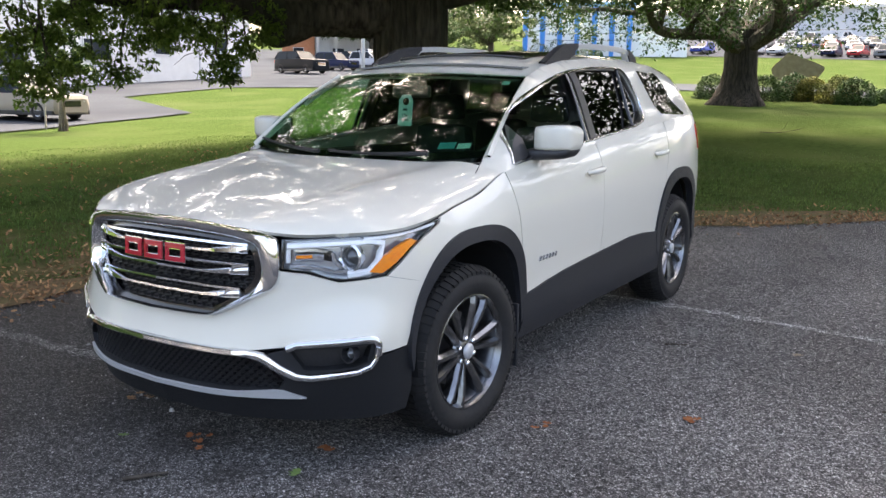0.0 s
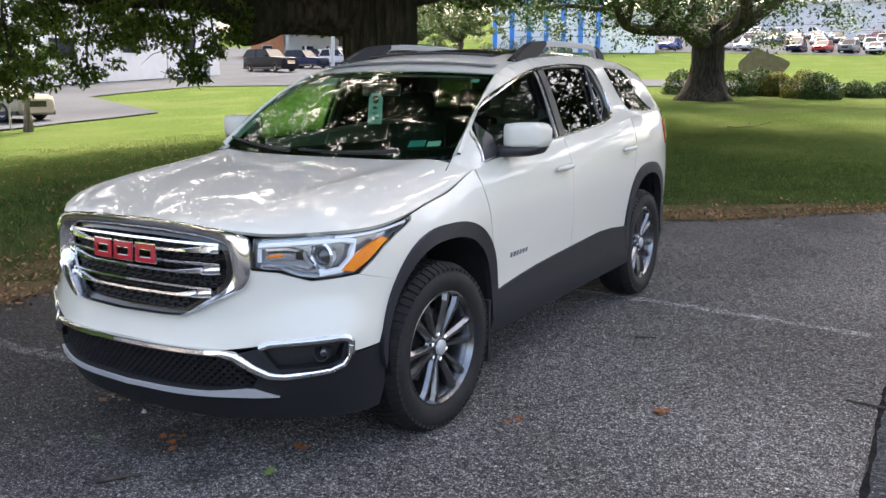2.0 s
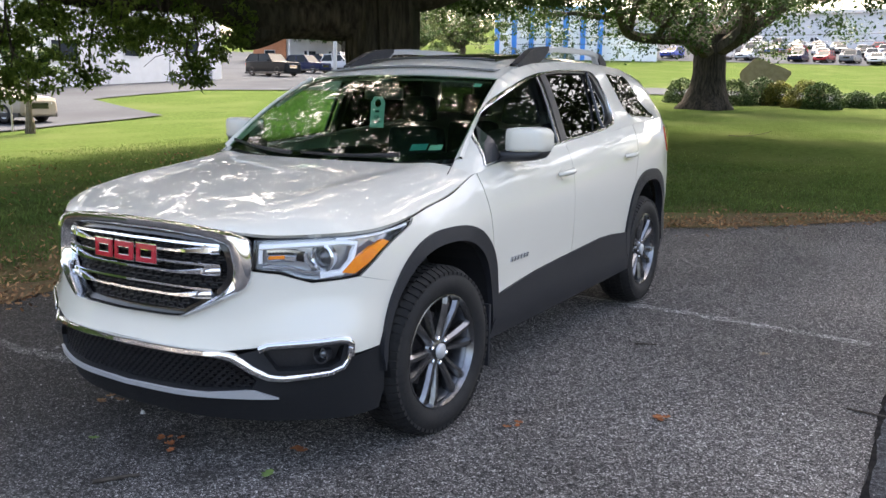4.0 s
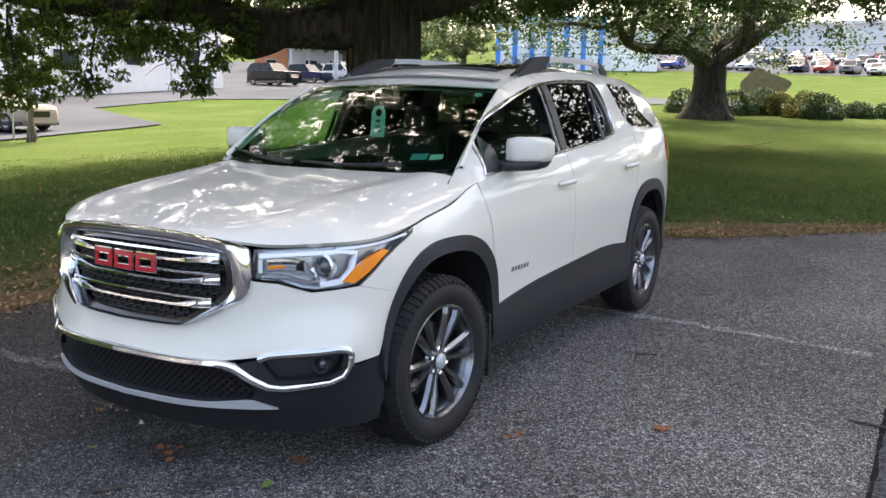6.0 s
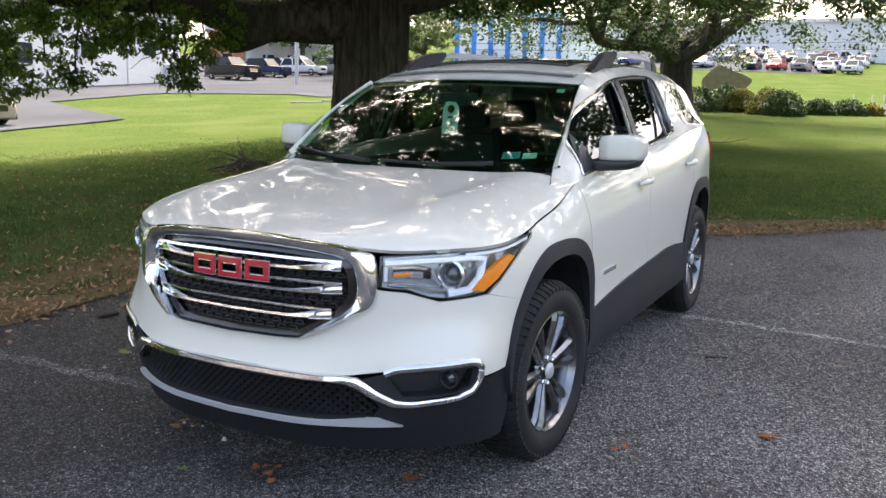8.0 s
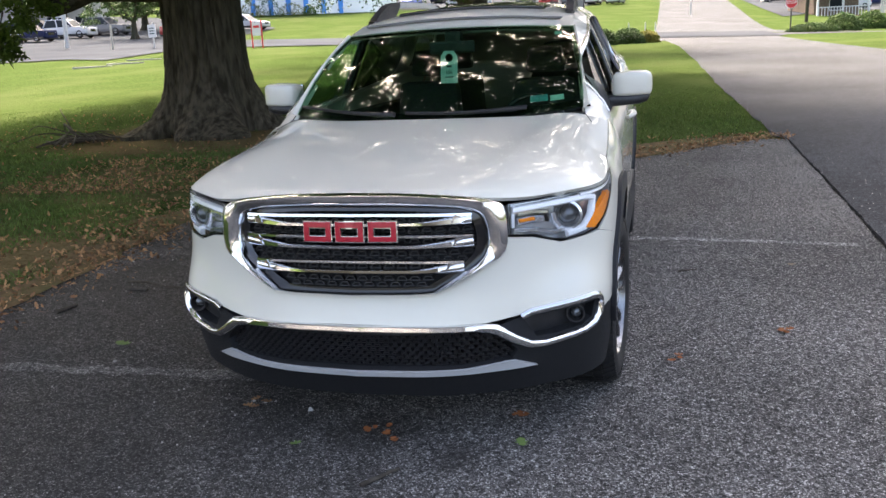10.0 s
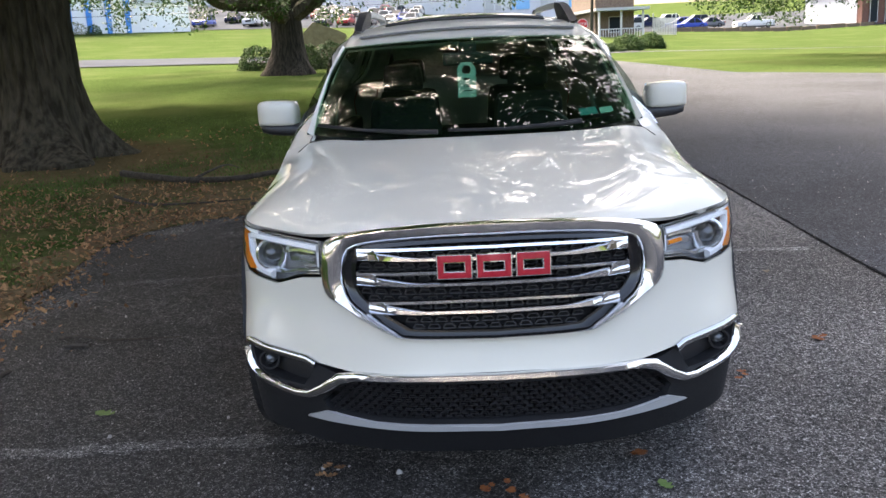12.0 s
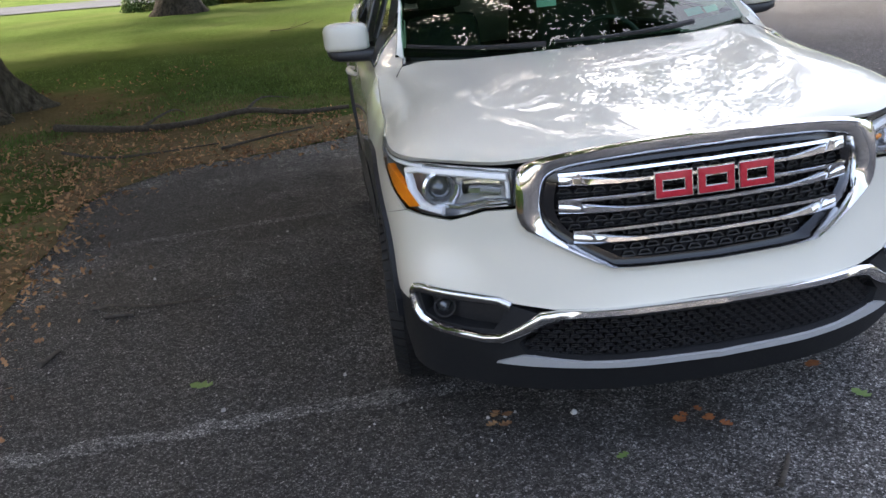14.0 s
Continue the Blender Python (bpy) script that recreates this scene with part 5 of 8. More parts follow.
    pts, tris = sheet(poly, [sun_hole], 0.06)

    def roof_low(x, y):
        p = roof(x, y)
        if y < 1.965:
            e0 = roof(x, 1.965)
            p = np.array([x, y, e0[2] - (1.965 - y) * 0.16])
        return p
    v, f = shell([roof_low(x, y) for x, y in pts], tris, 0.025, np.array([0, 3, 1.0]))
    mesh_object("roof", v, f, M["paint"], car, True, "white pearl roof panel")
    pts, tris = sheet([(-0.437, 2.303), (0.437, 2.303), (0.437, 3.017), (-0.437, 3.017)], [], 0.1)
    v, f = shell([roof(x, y, 0.004) for x, y in pts], tris, 0.02, np.array([0, 3, 1.0]))
    mesh_object("sunroof", v, f, M["gloss_black"], car, True, "black glass sunroof")
    deflector = [(x, 2.285 + 0.02 * (x / 0.44) ** 2) for x in np.linspace(-0.43, 0.43, 13)]
    tube("sunroof_deflector", [roof(x, y, 0.010) for x, y in deflector], 0.009, M["gloss_black"], car, 8)
    # roof rails: raised bars with grey feet
    for sg in (1, -1):
        railing = empty("roof_rail")
        railing.parent = car
        line = [(2.24, 0.010), (2.38, 0.050), (2.56, 0.083), (2.9, 0.086), (3.4, 0.084), (3.62, 0.074), (3.74, 0.045), (3.80, 0.012)]
        P3 = []
        for y, h in smooth_line(line, 4):
            p = roof(roof_x(y) - 0.030, y)
            P3.append((sg * p[0], y, p[2] + h))
        verts, faces = [], []
        for i, (x, y, z) in enumerate(P3):
            foot = max(0.0, 1 - abs(y - 2.42) / 0.26) + max(0.0, 1 - abs(y - 3.72) / 0.13)
            base = roof(abs(x), y)[2] - 0.004
            lo = z - 0.034 if foot <= 0 else min(z - 0.034, base) if foot > 0.25 else z - 0.034 - (z - 0.034 - base) * foot * 4
            lo = max(base, min(lo, z - 0.008))
            for dx, zz in ((-0.018, lo), (-0.018, z - 0.008), (-0.008, z), (0.008, z), (0.018, z - 0.008), (0.018, lo)):
                verts.append((x + dx, y, zz))
        for i in range(len(P3) - 1):
            for k in range(6):
                faces.append((i * 6 + k, i * 6 + (k + 1) % 6, (i + 1) * 6 + (k + 1) % 6, (i + 1) * 6 + k))
        bm = bmesh.new()
        vs = [bm.verts.new(q) for q in verts]
        for fc in faces:
            bm.faces.new([vs[i] for i in fc])
        part("bar", bm, M["silver"], railing, "silver bar")
        for y0, y1 in ((2.24, 2.72), (3.60, 3.80)):
            sel = [(x, y, z) for x, y, z in P3 if y0 <= y <= y1]
            verts, faces = [], []
            for x, y, z in sel:
                base = roof(abs(x), y)[2] - 0.003
                t = (y - y0) / (y1 - y0) if y0 < 3 else 1 - (y - y0) / (y1 - y0)
                lo = base if t < 0.75 else base + (z - 0.012 - base) * (t - 0.75) / 0.25
                for dx, zz in ((-0.026, lo), (-0.022, z + 0.003), (0.022, z + 0.003), (0.026, lo)):
                    verts.append((x + dx, y, max(zz, lo + 0.002) if dx in (-0.022, 0.022) else zz))
            for i in range(len(sel) - 1):
                for k in range(4):
                    faces.append((i * 4 + k, i * 4 + (k + 1) % 4, (i + 1) * 4 + (k + 1) % 4, (i + 1) * 4 + k))
            bm = bmesh.new()
            vs = [bm.verts.new(q) for q in verts]
            for fc in faces:
                bm.faces.new([vs[i] for i in fc])
            part("foot", bm, M["cladding"], railing, "dark grey rail foot", smooth=True)
    tube("antenna_fin", [roof(0, 4.02, 0.0), roof(0, 4.08, 0.04), roof(0, 4.16, 0.055), roof(0, 4.18, 0.0)], [0.02, 0.016, 0.008, 0.014], M["paint"], car, 8)
    # windscreen
    def screen(u, v, off=0.0):
        x0, x1 = 0.765, 0.632
        x = u * (x0 + (x1 - x0) * v)
        y_b, z_b = 1.20 + 0.155 * u * u, 1.152 + 0.045 * u * u
        y_t, z_t = 1.868 + 0.092 * u * u, 1.598 - 0.020 * u * u
        b = 0.030 * math.sin(math.pi * v)
        return np.array([x, y_b + (y_t - y_b) * v - b * 0.5 - off * 0.55, z_b + (z_t - z_b) * v + b * 0.8 + off * 0.83])

    def on_screen(name, u0, u1, v0, v1, mat, off, label="", nu=24, nv=12, shadow=True, parent=car):
        verts = [screen(u0 + (u1 - u0) * i / nu, v0 + (v1 - v0) * j / nv, off) for j in range(nv + 1) for i in range(nu + 1)]
        faces = [(j * (nu + 1) + i, j * (nu + 1) + i + 1, (j + 1) * (nu + 1) + i + 1, (j + 1) * (nu + 1) + i) for j in range(nv) for i in range(nu)]
        ob = mesh_object(name, verts, faces, mat, parent, True, label)
        ob.visible_shadow = shadow
        return ob

    on_screen("windscreen", -1, 1, 0, 1, M["windscreen"], 0.0, "clear laminated windscreen", shadow=True)
    band = empty("screen_border")
    band.parent = car
    on_screen("upper_band", -1, 1, 0.955, 1.0, M["gloss_black"], -0.006, nu=24, nv=2, parent=band)
    on_screen("lower_band", -1, 1, 0.0, 0.075, M["gloss_black"], -0.006, nu=24, nv=2, parent=band)
    on_screen("side_band", -1, -0.965, 0, 1, M["gloss_black"], -0.006, nu=1, parent=band)
    on_screen("side_band", 0.965, 1, 0, 1, M["gloss_black"], -0.006, nu=1, parent=band)
    # things fixed behind the glass
    on_screen("inspection_sticker", 0.64, 0.75, 0.105, 0.165, M["sticker"], -0.005, "teal inspection stickers", 4, 2)
    on_screen("inspection_sticker", 0.765, 0.85, 0.10, 0.15, M["tag"], -0.005, "pale printed sticker", 4, 2)
    on_screen("corner_sticker", 0.84, 0.90, 0.86, 0.915, M["tag"], -0.005, "small pale green sticker", 2, 2)
    # white pillars beside the glass, down to the fender
    for sg in (1, -1):
        mir_ = np.array([sg, 1, 1])
        B2 = resample(SCREEN_EDGE, 0.08, False)
        verts = []
        for i, (y, z) in enumerate(B2):
            v_ = i / (len(B2) - 1)
            a_, b_ = screen(1.0, v_, 0.004), upper(y, z, 0.0)
            m_ = (a_ + b_) / 2 + np.array([0.010, -0.006, 0.010])
            verts += [screen(1.0, v_, -0.02) * mir_, a_ * mir_, m_ * mir_, b_ * mir_]
        faces = [(4 * i + k, 4 * i + k + 1, 4 * i + k + 5, 4 * i + k + 4) for i in range(len(B2) - 1) for k in range(3)]
        bm = bmesh.new()
        vs = [bm.verts.new(q) for q in verts]
        for fc in faces:
            bm.faces.new([vs[i] for i in fc])
        part("a_pillar", bm, M["paint"], car, smooth=True)
    # shut line from the fender seam up to the corner of the windscreen
    for sg in (1, -1):
        gap = [upper(y, z, 0.0005) * np.array([sg, 1, 1]) for y, z in CHEEK + [SCREEN_EDGE[0]]]
        tube("hood_gap", gap, 0.0022, M["void"], car, 5)
    # wipers
    for u0, u1, v0, v1 in ((0.62, -0.02, 0.02, 0.045), (-0.22, -0.80, 0.02, 0.05)):
        wiper = empty("wiper")
        wiper.parent = car
        tube("arm", [screen(u0 + (u1 - u0) * k / 6, v0 + (v1 - v0) * k / 6, 0.028 - 0.010 * k / 6) for k in range(5)], [0.012, 0.010, 0.008, 0.006, 0.005], M["black"], wiper, 6)
        tube("blade", [screen(u0 - 0.06 + (u1 - u0 - 0.08) * k / 10, v0 + 0.012 + (v1 - v0) * k / 10, 0.011) for k in range(11)], 0.0075, M["black"], wiper, 6)
    # card hanging from the mirror
    tag = empty("hanging_tag")
    tag.parent = car
    x0, x1, zb, zt = -0.062, 0.030, 1.305, 1.475
    outl = [(x0, zb), (x1, zb), (x1, zt - 0.03), (x1 - 0.02, zt), (x0 + 0.02, zt), (x0, zt - 0.03)]
    hole = [(-0.016 + 0.022 * math.cos(t), zt - 0.036 + 0.022 * math.sin(t)) for t in np.linspace(0, 2 * math.pi, 17)[:-1]]
    pts, tris = sheet(outl, [hole], 0.03)
    ty = lambda z: 1.755 + (z - 1.3) * 0.12
    v, f = shell([(x, ty(z), z) for x, z in pts], tris, 0.002, np.array([0, 3, 1.3]))
    mesh_object("card", v, f, M["tag"], tag, label="pale green card")
    cu = bpy.data.curves.new("number", "FONT")
    cu.body, cu.size, cu.align_x, cu.align_y, cu.extrude = "106", 0.026, "CENTER", "CENTER", 0.0006
    cu.materials.append(M["ink"])
    num = new("number", cu)
    num.parent = tag
    num.matrix_local = pose(-0.016, ty(1.362) - 0.0045, 1.362, 90 - 7, 0, 0)
    for a, b, zz, hh in ((-0.030, -0.002, 1.388, 0.012), (-0.038, 0.010, 1.335, 0.005)):
        bm = bmesh.new()
        box(bm, (a, ty(zz) - 0.003, zz), (b, ty(zz) - 0.001, zz + hh))
        part("print_bar", bm, M["ink"], tag)
    bm = bmesh.new()
    box(bm, (-0.13, 1.80, 1.46), (0.12, 1.825, 1.525), 0.012)
    part("rear_view_mirror", bm, M["black"], car)
    bm = bmesh.new()
    box(bm, (-0.05, 1.83, 1.50), (0.04, 1.90, 1.575), 0.01)
    part("sensor_box", bm, M["black"], car)
    # rear glass and tailgate top
    def tail(u, v):
        x = u * (0.685 - 0.13 * v)
        return np.array([x, 4.775 - 0.20 * v ** 1.3 + 0.05 * (1 - u * u) - 0.06 * u * u * 0.5, 1.345 + (1.625 - 1.345) * v + 0.02 * (1 - u * u) * v])
    verts = [tail(-1 + i / 10, j / 6) for j in range(7) for i in range(21)]
    faces = [(j * 21 + i + 1, j * 21 + i, (j + 1) * 21 + i, (j + 1) * 21 + i + 1) for j in range(6) for i in range(20)]
    mesh_object("rear_glass", verts, faces, M["privacy"], car, True)
    v, f = shell([roof(x, y, 0.006) + np.array([0, 0, -0.25 * max(0, y - 4.5)]) for x, y in [(0.54, 4.45), (-0.54, 4.45), (-0.52, 4.70), (0.52, 4.70)]], [(0, 1, 2), (0, 2, 3)], 0.03, np.array([0, 3, 1]))
    mesh_object("spoiler", v, f, M["paint"], car)
    # tail lamps wrap round the rear corner
    skin_pair("tail_lamp", [(sy(4.33), 1.20), (sy(4.40), 1.09), (sy(4.62), 1.06), (sy(4.74), 1.10), (sy(4.74), 1.27), (sy(4.50), 1.285), (sy(4.36), 1.27)], M["tail"], car, off=0.008, step=0.06, label="red tail lamp")
    # door furniture
    for y, z in ((2.27, 1.062), (3.34, 1.108)):
        for sg in (1, -1):
            handle = empty("door_handle")
            handle.parent = car
            s = sg * sy(y)
            c = [body(sg * sy(y - 0.105 + 0.21 * k / 8), z + 0.012 * k / 8, 0.012 + 0.030 * math.sin(math.pi * k / 8) ** 0.6) for k in range(9)]
            tube("grip", c, [0.010, 0.014, 0.016, 0.017, 0.017, 0.017, 0.017, 0.015, 0.011], M["paint"], handle, 8, squash=1.0)
            cup = [(sg * (sy(y - 0.01) + 0.055 * math.cos(t)), z + 0.002 + 0.033 * math.sin(t)) for t in np.linspace(0, 2 * math.pi, 17)[:-1]]
            skin("cup", cup if sg > 0 else cup[::-1], M["paint"], handle, off=0.0025, step=0.03, thick=0.004)
    # name badge as plain bars
    for sg in (1, -1):
        badge = empty("badge")
        badge.parent = car
        for i in range(6):
            y0 = 1.60 + i * 0.035
            b_ = [(sg * sy(y0), 0.668 + 0.0006 * i), (sg * sy(y0 + 0.017), 0.668), (sg * sy(y0 + 0.025), 0.692), (sg * sy(y0 + 0.008), 0.692)]
            skin("bar", b_ if sg > 0 else b_[::-1], M["dark_chrome"], badge, off=0.006, step=0.03, thick=0.006)
    # side mirrors
    for sg in (1, -1):
        mir = empty("side_mirror")
        mir.parent = car

        def shell_part(name, rows, e, mat, label=""):
            """A boxy shell lofted outwards over rows of (x, y0, y1, z0, z1)."""
            verts, n2 = [], 28
            for x, y0, y1, z0, z1 in rows:
                for k in range(n2):
                    a = 2 * math.pi * k / n2
                    c_, s_ = math.cos(a), math.sin(a)
                    verts.append((sg * (x - 0.022), (y0 + y1) / 2 + (y1 - y0) / 2 * math.copysign(abs(c_) ** e, c_), (z0 + z1) / 2 + (z1 - z0) / 2 * math.copysign(abs(s_) ** e, s_)))
            bm = bmesh.new()
            vs = [bm.verts.new(q) for q in verts]
            for i in range(len(rows) - 1):
                for k in range(n2):
                    bm.faces.new([vs[i * n2 + k], vs[i * n2 + (k + 1) % n2], vs[(i + 1) * n2 + (k + 1) % n2], vs[(i + 1) * n2 + k]])
            bm.faces.new(vs[:n2])
            bm.faces.new(vs[-1:-n2 - 1:-1])
            return part(name, bm, mat, mir, label, smooth=True)

        cap = [(0.872, 1.655, 1.735, 1.228, 1.290), (0.878, 1.625, 1.742, 1.214, 1.316), (0.892, 1.604, 1.746, 1.216, 1.332), (0.945, 1.592, 1.752, 1.215, 1.339),
               (1.01, 1.598, 1.762, 1.217, 1.341), (1.045, 1.612, 1.772, 1.220, 1.337), (1.062, 1.632, 1.780, 1.220, 1.328), (1.071, 1.665, 1.784, 1.236, 1.312), (1.073, 1.70, 1.775, 1.255, 1.292)]
        shell_part("cap", cap, 0.33, M["paint"], "white mirror cap")
        base = [(0.825, 1.600, 1.730, 1.152, 1.212), (0.87, 1.602, 1.742, 1.162, 1.228), (0.945, 1.604, 1.750, 1.168, 1.228), (1.01, 1.611, 1.758, 1.174, 1.230), (1.048, 1.63, 1.766, 1.186, 1.234), (1.062, 1.67, 1.77, 1.210, 1.230)]
        shell_part("base", base, 0.6, M["black"], "black lower shell")
        bm = bmesh.new()
        box(bm, (min(sg * 0.868, sg * 1.02), 1.768, 1.232), (max(sg * 0.868, sg * 1.02), 1.784, 1.328), 0.008)
        part("mirror_glass", bm, M["mirror_glass"], mir)


build_upper(car)


# --- cabin and underbody
def build_cabin(car):
    # fill boxes in near-black: shade under and inside the body is coloured in
    bm = bmesh.new()
    box(bm, (-0.74, 0.55, 0.25), (0.74, 4.60, 0.36), 0.03)
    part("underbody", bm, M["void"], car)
    for y0, y1, w in ((0.40, 0.50, 0.84), (1.42, 3.36, 0.84), (4.30, 4.70, 0.62)):
        bm = bmesh.new()
        box(bm, (-w, y0, 0.30), (w, y1, 0.95 if y0 > 1 else 0.78), 0.04)
        part("inner_shell", bm, M["void"], car)
    bm = bmesh.new()
    box(bm, (-0.60, 0.55, 0.30), (0.60, 4.3, 0.86), 0.04)
    part("engine_and_floor", bm, M["void"], car)
    # dash, wheel, seats
    bm = bmesh.new()
    box(bm, (-0.74, 1.50, 0.80), (0.74, 1.95, 1.10), 0.07)
    part("dashboard", bm, M["dash"], car)
    ring = [(0.38 + 0.185 * math.cos(t), 2.10 + 0.07 * math.sin(t), 1.03 + 0.17 * math.sin(t)) for t in np.linspace(0, 2 * math.pi, 29)]
    tube("steering_wheel", ring, 0.016, M["black"], car, 8)
    bm = bmesh.new()
    box(bm, (0.32, 2.06, 0.98), (0.44, 2.12, 1.08), 0.02)
    part("steering_hub", bm, M["black"], car)
    for x in (0.38, -0.38):
        for y, h in ((2.45, 0.0), (3.25, 0.02)):
            seat = empty("seat")
            seat.parent = car
            bm = bmesh.new()
            box(bm, (x - 0.25, y - 0.25, 0.60), (x + 0.25, y + 0.25, 0.80), 0.06)
            part("cushion", bm, M["seat"], seat)
            bm = bmesh.new()
            box(bm, (x - 0.24, y + 0.22, 0.72), (x + 0.24, y + 0.37, 1.28 + h), 0.06, (0.04, 0.01))
            part("backrest", bm, M["seat"], seat)
            bm = bmesh.new()
            box(bm, (x - 0.13, y + 0.28, 1.31 + h), (x + 0.13, y + 0.38, 1.48 + h), 0.04, (0.02, 0.01))
            part("headrest", bm, M["seat"], seat)
    for sg in (1, -1):
        bm = bmesh.new()
        a, b = sorted((sg * 0.70, sg * 0.79))
        box(bm, (a, 1.55, 0.62), (b, 3.4, 1.14), 0.03)
        part("door_lining", bm, M["dash"], car)
    pts, tris = sheet([(-0.56, 2.05), (0.56, 2.05), (0.54, 4.4), (-0.54, 4.4)], [], 0.25)
    v, f = shell([(x, y, 1.615 + 0.03 * (1 - (x / 0.6) ** 2) + 0.03 * min(1, (y - 2) / 0.8)) for x, y in pts], tris, 0.01, np.array([0, 3, 3.0]))
    mesh_object("headliner", v, f, M["lining"], car)


build_cabin(car)


# --- wheels
def build_wheel(car, x, y, z, turn, steer=0.0):
    wheel = empty("wheel")
    wheel.parent = car
    wheel.matrix_local = pose(x, y, z, turn, 0, steer if x > 0 else 180 + steer)
    R, W = 0.378, 0.118
    prof = [(-W + 0.02, 0.250), (-W + 0.002, 0.275), (-W - 0.004, 0.31), (-W + 0.004, 0.345), (-W + 0.022, 0.366), (-0.07, R - 0.001), (0.07, R - 0.001), (W - 0.022, 0.366), (W - 0.004, 0.345), (W + 0.004, 0.31), (W - 0.002, 0.275), (W - 0.02, 0.250)]
    v, f = spin_mesh(prof, 72)
    tyre = mesh_object("tyre", v, f, M["rubber"], wheel, True, "black all-season tyre")
    # tread blocks and raised sidewall bars
    bm = bmesh.new()
    for k in range(64):
        for x0, x1, sh in ((-0.114, -0.070, 0.0), (-0.062, -0.026, 0.35), (-0.019, 0.019, 0.1), (0.026, 0.062, 0.6), (0.070, 0.114, 0.25)):
            a0 = 2 * math.pi * (k + sh) / 64
            a1 = a0 + 2 * math.pi / 64 * 0.74
            q = []
            for xx in (x0, x1):
                for a in (a0, a1):
                    edge = abs(xx) > 0.1
                    r0, r1 = (0.345, 0.360) if edge else (0.37, 0.3835)
                    for r in (r0, r1):
                        q.append(bm.verts.new((xx * (1.015 if edge else 1), r * math.cos(a), r * math.sin(a))))
            for fc in ((1, 3, 7, 5), (0, 1, 5, 4), (2, 6, 7, 3), (0, 2, 3, 1), (4, 5, 7, 6)):
                bm.faces.new([q[i] for i in fc])
    part("tread", bm, M["rubber"], tyre)
    v, f = spin_mesh([(0.070, 0.236), (0.088, 0.240), (0.098, 0.247), (0.108, 0.252), (0.106, 0.258), (0.095, 0.257)], 64)
    rim = mesh_object("rim", v, f, M["rim"], wheel, True, "machined grey alloy rim with six split spokes")
    for i in range(6):
        for side in (-1, 1):
            a = math.pi * 2 * i / 6
            bm = bmesh.new()
            st = [(0.045, 0.013, 0.030, 0.078), (0.095, 0.020, 0.034, 0.084), (0.150, 0.030, 0.038, 0.093), (0.205, 0.041, 0.043, 0.099), (0.249, 0.047, 0.050, 0.096)]
            rows = []
            for r, off, wd, h in st:
                t = side * off
                g = side * wd
                c = [(h - 0.050, r, t - g / 2), (h - 0.020, r, t - g / 2), (h - 0.001, r, t - g * 0.26), (h, r, t + g * 0.16), (h - 0.016, r, t + g / 2), (h - 0.050, r, t + g / 2)]
                rows.append([bm.verts.new((p[0], p[1] * math.cos(a) - p[2] * math.sin(a), p[1] * math.sin(a) + p[2] * math.cos(a))) for p in c])
            for r0, r1 in zip(rows[:-1], rows[1:]):
                for k in range(6):
                    bm.faces.new((r0[k], r0[(k + 1) % 6], r1[(k + 1) % 6], r1[k]))
            part("spoke", bm, M["rim"], rim)
    v, f = spin_mesh([(0.02, 0.05), (0.055, 0.075), (0.070, 0.066), (0.076, 0.048), (0.080, 0.034), (0.088, 0.032), (0.090, 0.018), (0.0905, 0.0)], 32)
    mesh_object("hub", v, f, M["rim"], rim, True)
    v, f = spin_mesh([(0.088, 0.036), (0.096, 0.034), (0.101, 0.026), (0.103, 0.0)], 28)
    mesh_object("centre_cap", v, f, M["silver"], rim, True, "silver centre cap")
    for i in range(6):
        a = 2 * math.pi * (i + 0.5) / 6
        v, f = spin_mesh([(0.055, 0.010), (0.085, 0.010), (0.089, 0.006), (0.090, 0.0)], 6)
        mesh_object("lug_nut", [(p[0], p[1] + 0.058 * math.cos(a), p[2] + 0.058 * math.sin(a)) for p in v], f, M["chrome"], rim)
    v, f = spin_mesh([(-0.09, 0.244), (-0.05, 0.226), (0.06, 0.222), (0.078, 0.236)], 48)
    mesh_object("barrel", v, f, M["rim_dark"], rim, True)
    v, f = spin_mesh([(0.0, 0.05), (0.005, 0.165), (-0.02, 0.165), (-0.02, 0.0)], 40)
    mesh_object("brake_disc", v, f, M["disc"], wheel, True)
    # black disc paints the shade behind the spokes
    v, f = spin_mesh([(-0.05, 0.245), (-0.06, 0.0)], 32)
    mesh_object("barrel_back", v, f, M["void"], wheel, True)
    return wheel


WHEEL_X, FRONT_Y, REAR_Y = 0.812, 0.955, 3.810
for x_ in (WHEEL_X, -WHEEL_X):
    for y_, z_, turn_, steer_, in_ in ((FRONT_Y, 0.366, 8, -3.5, 1.0), (REAR_Y, 0.408, 40, 0, 0.975)):
        build_wheel(car, x_ * in_, y_, z_, turn_, steer_)


